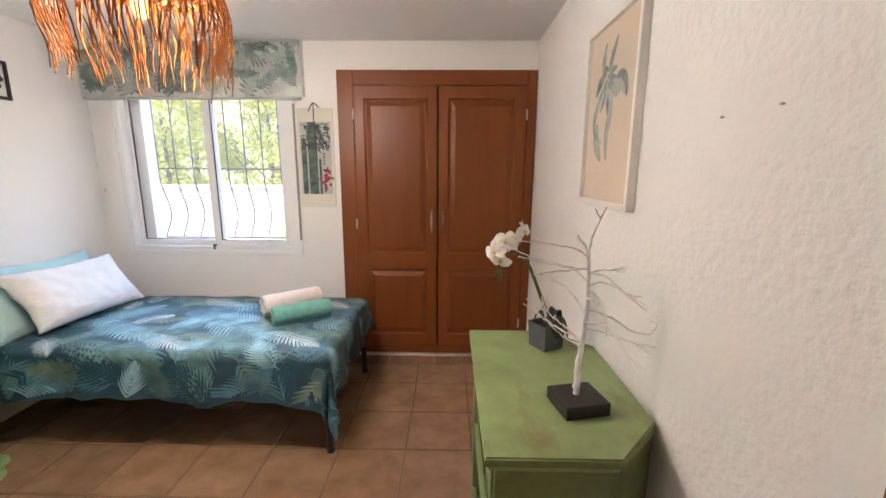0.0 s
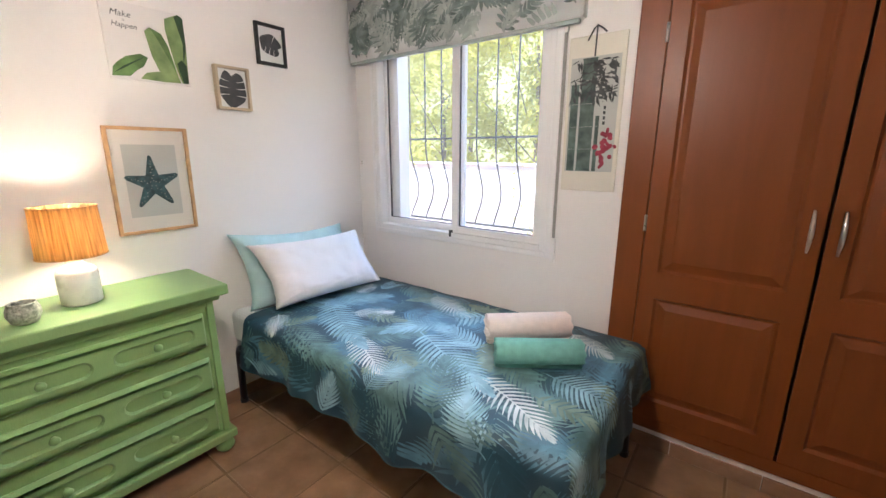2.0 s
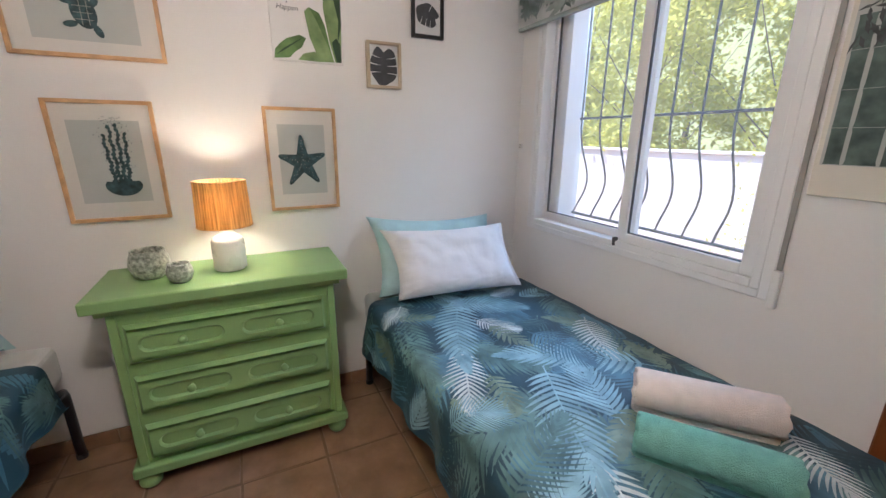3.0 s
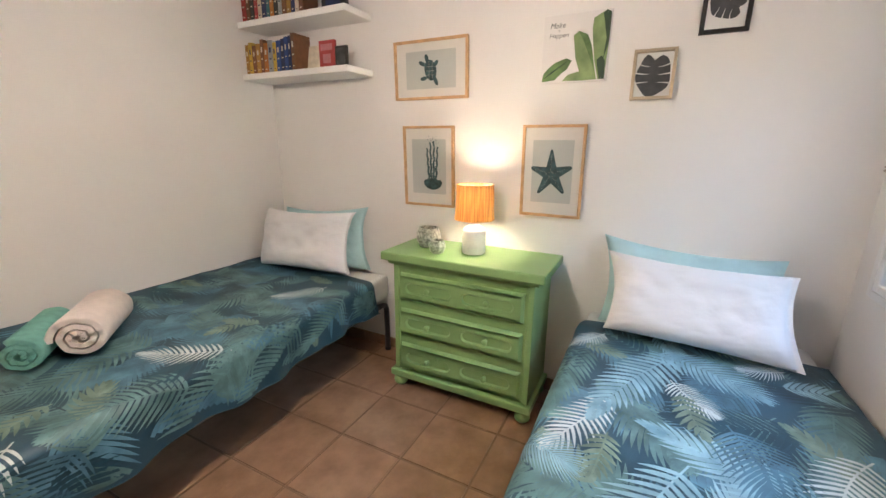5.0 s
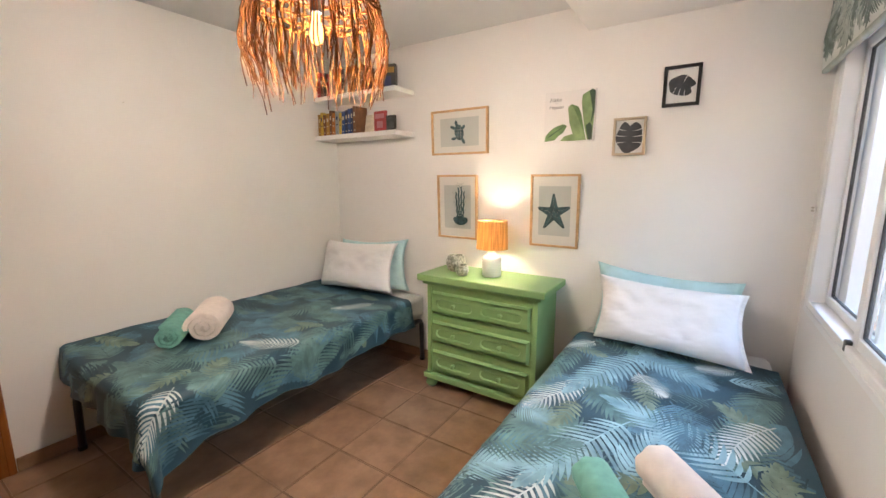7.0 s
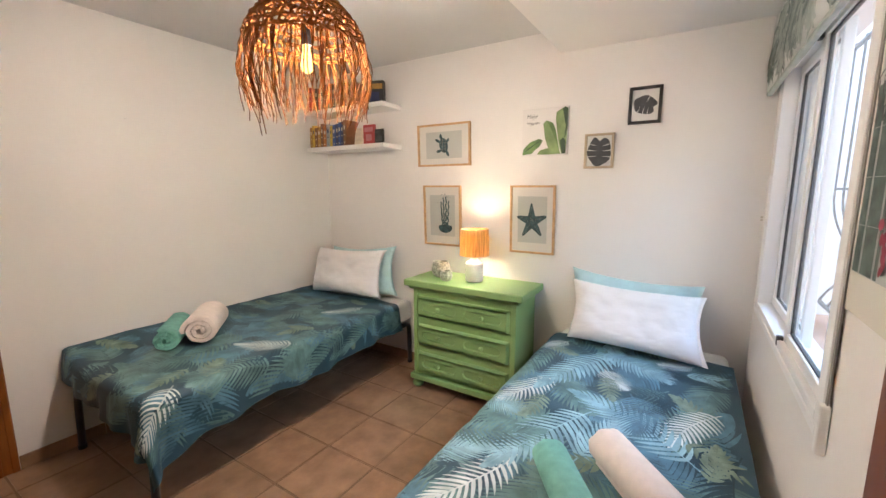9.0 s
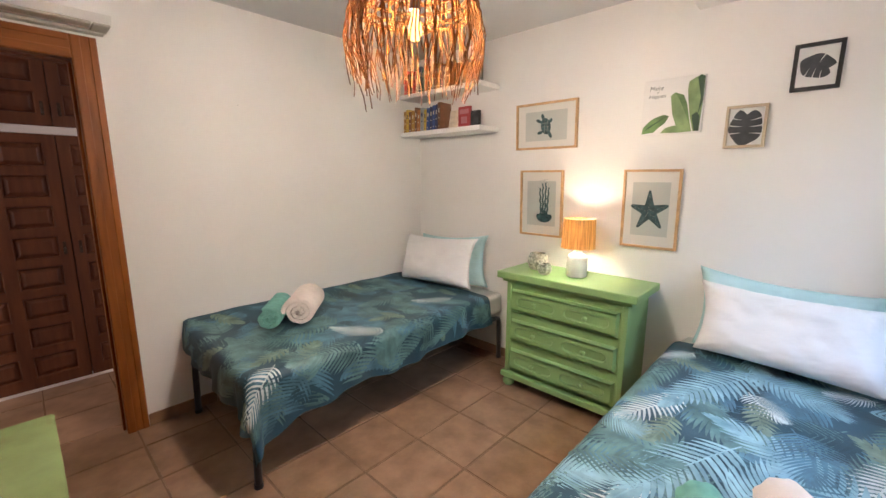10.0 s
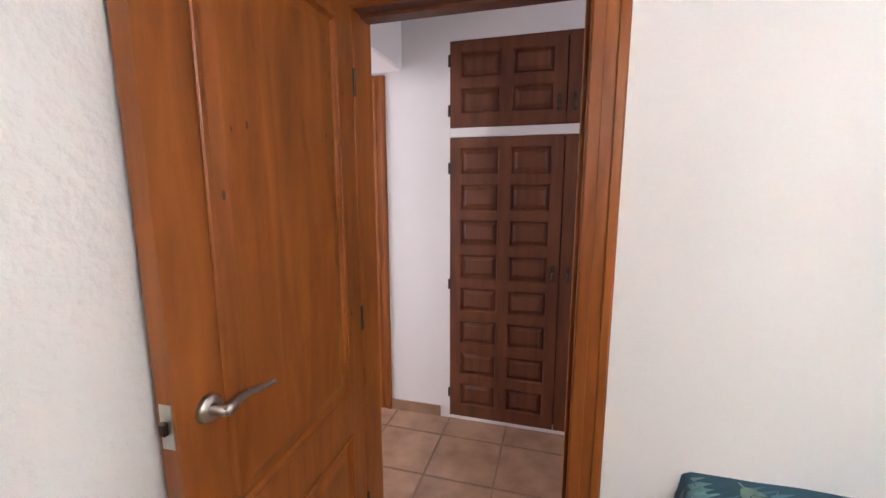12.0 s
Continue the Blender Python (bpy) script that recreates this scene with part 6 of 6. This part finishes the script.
strokes("wash", INK_PALE, [([(1.93, 1.80), (1.90, 1.77), (1.84, 1.78), (1.785, 1.73)], 0.075), ([(1.93, 1.76), (1.925, 1.69), (1.945, 1.61), (1.935, 1.52)], 0.045), ([(2.05, 1.66), (2.045, 1.59), (1.985, 1.52)], 0.060)],
        0.0006, "pale watercolour wash")
strokes("palm_trunk", INK_TEAL, [([(1.97, 1.81), (2.03, 1.75), (2.075, 1.68), (2.055, 1.62), (1.985, 1.585)], 0.036), ([(1.96, 1.80), (1.955, 1.74), (1.945, 1.68)], 0.032)], 0.0012, "washed teal trunk")
strokes("fronds", INK_TEAL, [([(1.985, 1.82), (2.015, 1.87), (2.00, 1.94)], 0.040), ([(1.955, 1.83), (1.935, 1.88), (1.895, 1.94)], 0.036), ([(1.99, 1.83), (2.035, 1.81), (2.075, 1.765)], 0.042),
                             ([(1.97, 1.845), (1.935, 1.835), (1.885, 1.835)], 0.026), ([(1.97, 1.82), (1.93, 1.81), (1.88, 1.80)], 0.022), ([(1.955, 1.80), (1.91, 1.77), (1.87, 1.735)], 0.034),
                             ([(1.88, 1.80), (1.835, 1.80), (1.80, 1.765), (1.79, 1.72)], 0.030), ([(1.985, 1.80), (1.985, 1.75), (2.02, 1.70)], 0.026), ([(1.97, 1.85), (2.00, 1.84), (2.02, 1.82)], 0.030)],
        0.0020, "teal brushed palm fronds")
for (y, z) in ((1.312, 1.594), (1.154, 1.597)):
    bm = bmesh.new()
    tube(bm, [(XE, y, z), (XE - 0.008, y, z)], [0.0018, 0.0032], 8)
    solo("nail", bm, STEEL, (XE, y, z), "small steel nail stuck into the plaster", "nail", "nails in the wall")
bm = bmesh.new()
tube(bm, [(-0.790, YS, 1.904), (-0.790, YS + 0.009, 1.904)], [0.0016, 0.003], 8)
solo("nail", bm, STEEL, (-0.790, YS, 1.904), "small steel nail stuck into the plaster", "nail", "nails in the wall")

# ---- corner shelves and books ----
for z in (1.803, 2.112):
    solo("floating_shelf", one_box(XW, XW + 0.238, YS + 0.002, 0.905, z, z + 0.036, 0.003), WHITE_LAC, (XW, 0.46, z), "white floating shelf in the room corner holding books", "shelf", "floating shelves")
BOOK_COLS = {"ochre": (0.36, 0.20, 0.04), "brown": (0.16, 0.07, 0.03), "orange": (0.45, 0.16, 0.03), "blue": (0.03, 0.07, 0.22), "navy": (0.02, 0.03, 0.09), "grey": (0.30, 0.33, 0.33),
             "cream": (0.62, 0.56, 0.44), "red": (0.36, 0.04, 0.04), "black": (0.02, 0.02, 0.022), "yellow": (0.55, 0.38, 0.05), "teal": (0.05, 0.16, 0.18), "pink": (0.45, 0.18, 0.2)}
BOOKS = {k: mat("book_" + k, v, 0.45, 0.2, 30, 0.05, rand=0.15) for k, v in BOOK_COLS.items()}
PAGES = mat("book_pages", (0.66, 0.60, 0.48), 0.9, 0.1, 60, 0.3, 200, stretch=(1, 8, 1))


def book(y, z, w, h, depth, colour, tilt=0.0, label=""):
    bk = thing("book", (XW + 0.12, y + w / 2, z), label or (colour + " paperback standing on the white shelf"), "book", "books on the shelves")
    m = Matrix.Translation((0, y, z)) @ Matrix.Rotation(radians(tilt), 4, 'X') @ Matrix.Translation((0, -y, -z))
    x1 = XW + 0.225
    bm = bmesh.new()
    box(bm, x1 - depth, x1, y, y + 0.002, z, z + h)
    box(bm, x1 - depth, x1, y + w - 0.002, y + w, z, z + h)
    box(bm, x1 - 0.002, x1 + 0.001, y + 0.002, y + w - 0.002, z, z + h)
    bmesh.ops.transform(bm, matrix=m, verts=bm.verts[:])
    part("cover", bm, BOOKS[colour], bk)
    bm = one_box(x1 - depth + 0.003, x1 - 0.002, y + 0.002, y + w - 0.002, z + 0.003, z + h - 0.004)
    bmesh.ops.transform(bm, matrix=m, verts=bm.verts[:])
    part("pages", bm, PAGES, bk)
    for zz, hh in ((0.62, 0.16), (0.40, 0.04), (0.10, 0.03)):
        bm = bmesh.new()
        bm.faces.new([bm.verts.new((x1 + 0.0016, a, b)) for a, b in rect(y + w * 0.28, y + w * 0.72, z + h * zz, z + h * (zz + hh))])
        bmesh.ops.transform(bm, matrix=m, verts=bm.verts[:])
        part("spine_bar", bm, BOOKS["cream" if colour not in ("cream", "yellow", "grey") else "navy"], bk)


rk = random.Random(3)
y = 0.060
for colour, w in (("ochre", 0.030), ("yellow", 0.026), ("brown", 0.032), ("ochre", 0.034), ("brown", 0.028), ("orange", 0.034), ("grey", 0.040), ("yellow", 0.026), ("blue", 0.034), ("navy", 0.030), ("blue", 0.026), ("navy", 0.022)):
    h = rk.uniform(0.165, 0.20)
    book(y, 1.8395, w, h, rk.uniform(0.11, 0.14), colour, -rk.uniform(0.0, 2.5))
    y += w + 0.0035
book(y + 0.004, 1.8395, 0.030, 0.205, 0.13, "brown")
# leaning card and postcards
cd = bmesh.new()
box(cd, XW + 0.150, XW + 0.153, 0.520, 0.615, 1.8395, 1.985)
bmesh.ops.transform(cd, matrix=Matrix.Translation((XW + 0.15, 0, 1.84)) @ Matrix.Rotation(radians(-10), 4, 'Y') @ Matrix.Translation((-XW - 0.15, 0, -1.84)), verts=cd.verts[:])
solo("postcard", cd, BOOKS["cream"], (XW + 0.15, 0.56, 1.84), "cream greeting card leaning on the shelf", "card")
bk = thing("book", (XW + 0.16, 0.69, 1.8395), "red book standing cover outward on the shelf", "book", "books on the shelves")
part("cover", one_box(XW + 0.150, XW + 0.172, 0.640, 0.760, 1.8395, 1.995, 0.002), BOOKS["red"], bk)
bm = bmesh.new()
for b in (rect(0.655, 0.745, 1.94, 1.975), rect(0.670, 0.730, 1.87, 1.92)):
    bm.faces.new([bm.verts.new((XW + 0.1728, a, c)) for a, c in b])
part("cover_bar", bm, BOOKS["pink"], bk)
fr = thing("photo_frame", (XW + 0.19, 0.83, 1.8395), "small black photo frame on the shelf", "photo frame")
part("frame", one_box(XW + 0.180, XW + 0.198, 0.785, 0.872, 1.8395, 1.950, 0.003), BLACK_FRAME, fr)
part("photo", one_box(XW + 0.1982, XW + 0.199, 0.797, 0.860, 1.853, 1.938), INK_BLACK, fr)
y = 0.070
for colour, w in (("red", 0.036), ("brown", 0.030), ("black", 0.034), ("red", 0.028), ("cream", 0.030), ("navy", 0.036), ("teal", 0.026), ("orange", 0.030), ("black", 0.034), ("grey", 0.028), ("brown", 0.034), ("ochre", 0.030), ("navy", 0.03), ("cream", 0.026), ("brown", 0.034)):
    h = rk.uniform(0.15, 0.20)
    book(y, 2.1485, w, h, rk.uniform(0.11, 0.14), colour, -rk.uniform(0.0, 2.0))
    y += w + 0.004
bk = thing("book", (XW + 0.16, 0.80, 2.1485), "thick black book standing cover outward on the shelf", "book", "books on the shelves")
bm = bmesh.new()
box(bm, XW + 0.120, XW + 0.170, 0.690, 0.835, 2.1485, 2.325, 0.002)
bmesh.ops.transform(bm, matrix=Matrix.Translation((XW + 0.15, 0.76, 0)) @ Matrix.Rotation(radians(22), 4, 'Z') @ Matrix.Translation((-XW - 0.15, -0.76, 0)), verts=bm.verts[:])
part("cover", bm, BOOKS["black"], bk)
bm = bmesh.new()
for b, mi in ((rect(0.700, 0.825, 2.262, 2.302), 0), (rect(0.715, 0.80, 2.17, 2.24), 1)):
    f = bm.faces.new([bm.verts.new((XW + 0.1708, a, c)) for a, c in b])
    f.material_index = mi
bmesh.ops.transform(bm, matrix=Matrix.Translation((XW + 0.15, 0.76, 0)) @ Matrix.Rotation(radians(22), 4, 'Z') @ Matrix.Translation((-XW - 0.15, -0.76, 0)), verts=bm.verts[:])
part("cover_bar", bm, [BOOKS["ochre"], BOOKS["navy"]], bk)

# ---- rattan pendant ----
PX, PY = -0.769, 1.698
pend = thing("pendant_lamp", (PX, PY, ZC), "lit rattan pendant lamp with a woven dome and long fringe", "pendant lamp")
bm = bmesh.new()
lathe(bm, [(0, ZC - 0.022), (0.045, ZC - 0.022), (0.050, ZC - 0.002), (0, ZC - 0.002)], PX, PY, 24)
part("ceiling_rose", bm, WHITE_LAC, pend, smooth=False)
bm = bmesh.new()
tube(bm, [(PX, PY, ZC - 0.02), (PX, PY, 2.06)], 0.004, 8)
part("cord", bm, GASKET, pend)
bm = bmesh.new()
lathe(bm, [(0, 2.075), (0.018, 2.075), (0.020, 2.02), (0, 2.02)], PX, PY, 16)
part("socket", bm, BLACK_FRAME, pend)
bm = bmesh.new()
lathe(bm, [(0.012, 2.022), (0.013, 2.00), (0.021, 1.975), (0.024, 1.952), (0.018, 1.928), (0.0, 1.918)], PX, PY, 18)
part("bulb", bm, BULB, pend, "glowing warm filament bulb", True).visible_shadow = False
DOME = [(0.030, 2.252), (0.052, 2.236), (0.076, 2.214), (0.102, 2.188), (0.128, 2.160), (0.153, 2.132), (0.176, 2.104), (0.195, 2.076), (0.208, 2.048), (0.214, 2.022)]
rw = random.Random(8)
for i, (r, z) in enumerate(DOME):
    n = 64
    bm = bmesh.new()
    for twist in (0, 1):
        pts = [(PX + (r + 0.004 * math.sin(k * 1.3 + 2 * twist)) * math.cos(k * 2 * math.pi / n), PY + (r + 0.004 * math.sin(k * 1.3 + 2 * twist)) * math.sin(k * 2 * math.pi / n),
                z + 0.006 * math.sin(k * 1.1 + i + 3.1 * twist)) for k in range(n + 1)]
        tube(bm, pts, 0.0040, 5)
    part("dome_ring", bm, RATTAN, pend, "braided rattan ring of the dome")
bm = bmesh.new()
for i in range(len(DOME) - 1):
    (r0, z0), (r1, z1) = DOME[i], DOME[i + 1]
    n = max(30, int(r1 * 330))
    for k in range(n):
        a = (k + rw.uniform(-0.2, 0.2)) * 2 * math.pi / n
        b = a + rw.choice((-1, 1)) * rw.uniform(0.6, 1.1) * 2 * math.pi / n
        tube(bm, [(PX + r0 * math.cos(a), PY + r0 * math.sin(a), z0), (PX + (r0 + r1) / 2 * 1.03 * math.cos((a + b) / 2), PY + (r0 + r1) / 2 * 1.03 * math.sin((a + b) / 2), (z0 + z1) / 2 + 0.003),
                  (PX + r1 * math.cos(b), PY + r1 * math.sin(b), z1)], rw.uniform(0.0034, 0.0056), 4)
part("weave", bm, RATTAN, pend, "loosely woven rattan strands")
bm = bmesh.new()
for k in range(138):
    a = k * 2 * math.pi / 138 + rw.uniform(-0.05, 0.05)
    r = 0.210 + rw.uniform(-0.010, 0.005)
    ln = rw.uniform(0.19, 0.29) + (0.07 if rw.random() < 0.05 else 0)
    pts = []
    dr = rw.uniform(-0.055, 0.004)
    da = rw.uniform(-0.10, 0.10)
    w1, w2 = rw.uniform(0, 6), rw.uniform(0, 6)
    for j in range(8):
        f = j / 7
        rr = r + 0.030 * math.sin(min(1.0, f * 1.25) * 2.3) + dr * f * f + 0.006 * math.sin(f * 9 + w1)
        aa = a + da * f + 0.030 * math.sin(f * 8 + w2) * f
        pts.append((PX + rr * math.cos(aa), PY + rr * math.sin(aa), 2.030 - ln * f))
    tube(bm, pts, [0.0028 - 0.0011 * j / 7 for j in range(8)], 4)
tagged(part("fringe", bm, RATTAN, pend, "long ragged rattan fringe"), kind="stuff")

# ---- outside the window ----
gm = bmesh.new()
bm = gm
for (x0, x1, y0, y1) in ((-60, 60, YN + 0.28, 120), (-60, 60, -60, HY - 0.7), (-60, -3.4, HY - 0.7, YN + 0.28), (3.4, 60, HY - 0.7, YN + 0.28)):
    bm.faces.new([bm.verts.new((a, b, -0.25)) for a, b in rect(x0, x1, y0, y1)])
solo("ground", gm, EARTH, (0, 20, -0.25), "dry garden ground beyond the terrace", "ground", kind="structure")
solo("terrace", one_box(-8, 5, YN + 0.28, 6.4, -0.25, -0.06), TERRACE, (-1, 5, -0.25), "sunlit terracotta terrace outside the window", "terrace", kind="structure")
gw = thing("garden_wall", (-2, 6.4, -0.25), "sunlit white rendered garden wall", "garden wall", kind="structure")
part("wall_body", one_box(-12, 6, 6.4, 6.6, -0.25, 1.22, 0.01), GARDEN_WALL, gw)
part("coping", one_box(-12, 6, 6.37, 6.63, 1.22, 1.255, 0.008), GARDEN_WALL, gw)


def shrub(x, y, h, w, seed, n, leaf=1.0):
    rg = random.Random(seed)
    t = thing("tree", (x, y, -0.25), "sunlit yellow-green leafy tree by the garden wall", "tree", "garden trees")
    bm = bmesh.new()
    tube(bm, [(x, y, -0.25), (x + 0.05, y, h * 0.35), (x - 0.04, y + 0.05, h * 0.7)], [0.012 * h + 0.01, 0.009 * h, 0.005 * h], 8)
    for k in range(7):
        a = k * 0.9 + seed
        tube(bm, [(x, y, h * (0.2 + 0.06 * k)), (x + math.cos(a) * w * 0.3, y + math.sin(a) * w * 0.3, h * (0.4 + 0.06 * k)), (x + math.cos(a) * w * 0.5, y + math.sin(a) * w * 0.45, h * (0.5 + 0.06 * k))], [0.012, 0.008, 0.004], 6)
    part("trunk", bm, BARK, t)
    verts, faces = [], []
    clumps = [(x + rg.gauss(0, w * 0.36), y + rg.gauss(0, w * 0.25), -0.1 + h * rg.uniform(0.08, 1.0), rg.uniform(0.25, 0.5)) for _ in range(46)]
    for k in range(n):
        cx, cy, cz, cr = clumps[k % len(clumps)]
        p = Vector((cx + rg.gauss(0, cr * 0.5), cy + rg.gauss(0, cr * 0.5), cz + rg.gauss(0, cr * 0.45)))
        d = Vector((rg.gauss(0, 1), rg.gauss(0, 1), rg.gauss(0, 0.7))).normalized()
        e = d.orthogonal().normalized()
        s = leaf * rg.uniform(0.03, 0.07)
        i = len(verts)
        verts += [p - d * s, p + e * s * 0.4, p + d * s, p - e * s * 0.4]
        faces.append((i, i + 1, i + 2, i + 3))
    me = bpy.data.meshes.new("crown")
    me.from_pydata([v - Vector((x, y, -0.25)) for v in verts], [], faces)
    me.materials.append(FOLIAGE)
    cr = new("crown", me)
    cr.parent = t
    tagged(cr, "", kind="stuff")


for k, (x, y, h, w) in enumerate(((-7.2, 8.6, 4.6, 3.0), (-5.2, 8.0, 4.2, 2.8), (-3.4, 8.4, 4.8, 3.0), (-1.7, 7.9, 4.0, 2.6), (0.2, 8.4, 4.5, 2.8), (-6.2, 10.5, 6.0, 3.6), (-2.4, 10.5, 6.2, 3.6), (-9.4, 9.5, 5.0, 3.2), (2.2, 9.0, 4.6, 3.0))):
    shrub(x, y, h, w, k + 1, 10500)
shrub(-1.55, 5.95, 1.05, 0.75, 31, 7000, 0.5)
# added glowing sheet: brightens the gaps between the leaves and lights the room
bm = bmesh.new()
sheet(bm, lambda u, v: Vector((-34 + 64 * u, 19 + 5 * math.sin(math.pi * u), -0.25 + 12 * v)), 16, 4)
solo("backdrop", bm, HAZE_GLOW, (0, 19, -0.25), "added glowing sheet behind the garden, standing in for bright haze", "backdrop", kind="structure")

# ---- floor tiles and skirting tiles, piece by piece ----
PXT, PYT, X0T, Y0T = 0.358, 0.347, -0.072, 0.240


def tile_mesh(name, sx, sy, sz):
    bm = bmesh.new()
    box(bm, -sx / 2, sx / 2, -sy / 2, sy / 2, -sz, 0.0)
    top_edges = [e for e in bm.edges if all(abs(v.co.z) < 1e-6 for v in e.verts)]
    bmesh.ops.bevel(bm, geom=top_edges, offset=0.004, segments=2, affect='EDGES')
    bmesh.ops.recalc_face_normals(bm, faces=bm.faces[:])
    me = bpy.data.meshes.new(name)
    bm.to_mesh(me)
    bm.free()
    me.materials.append(TILE)
    return me


tm = tile_mesh("tile", PXT - 0.0055, PYT - 0.0055, 0.010)
rt = random.Random(12)
for i in range(-7, 4):
    for j in range(-4, 10):
        cx, cy = X0T + (i + 0.5) * PXT, Y0T + (j + 0.5) * PYT
        if XW - 0.15 < cx < (XE + 0.45 if cy < YS else XE + 0.16) and HY - 0.1 < cy < YN + 0.15:
            t = new("tile", tm)
            t.location = (cx, cy, rt.uniform(-0.0006, 0.0006))
            t.rotation_euler = (rt.uniform(-0.0006, 0.0006), rt.uniform(-0.0006, 0.0006), 0)
            t.parent = floor
SK = {}


def skirting(x0, y0, x1, y1, out):
    """Skirting tiles from one floor point to another; out is the way they stand off the wall."""
    ln = math.hypot(x1 - x0, y1 - y0)
    n = max(1, round(ln / 0.358))
    ux, uy = (x1 - x0) / ln, (y1 - y0) / ln
    w = ln / n
    key = round(w, 3), abs(ux) > 0.5
    if key not in SK:
        bm = bmesh.new()
        if abs(ux) > 0.5:
            box(bm, -w / 2 + 0.001, w / 2 - 0.001, -0.005, 0.005, 0.001, 0.074, 0.002)
        else:
            box(bm, -0.005, 0.005, -w / 2 + 0.001, w / 2 - 0.001, 0.001, 0.074, 0.002)
        bmesh.ops.recalc_face_normals(bm, faces=bm.faces[:])
        me = bpy.data.meshes.new("skirting_tile")
        bm.to_mesh(me)
        bm.free()
        me.materials.append(TILE)
        SK[key] = me
    for k in range(n):
        t = new("skirting_tile", SK[key])
        t.parent = skirt
        t.location = Vector((x0 + ux * w * (k + 0.5) + out[0] * 0.0055, y0 + uy * w * (k + 0.5) + out[1] * 0.0055, 0)) - Vector((XW, 0, 0))


skirting(XW + 0.012, YS, -0.135, YS, (0, 1))
skirting(XW + 0.004, YS + 0.012, XW + 0.004, YN - 0.012, (1, 0))
skirting(XW + 0.012, YN, XE - 0.012, YN, (0, -1))
skirting(XE, 0.06, XE, YN - 0.012, (-1, 0))
skirting(CX1 + 0.06, HY, 1.068, HY, (0, 1))
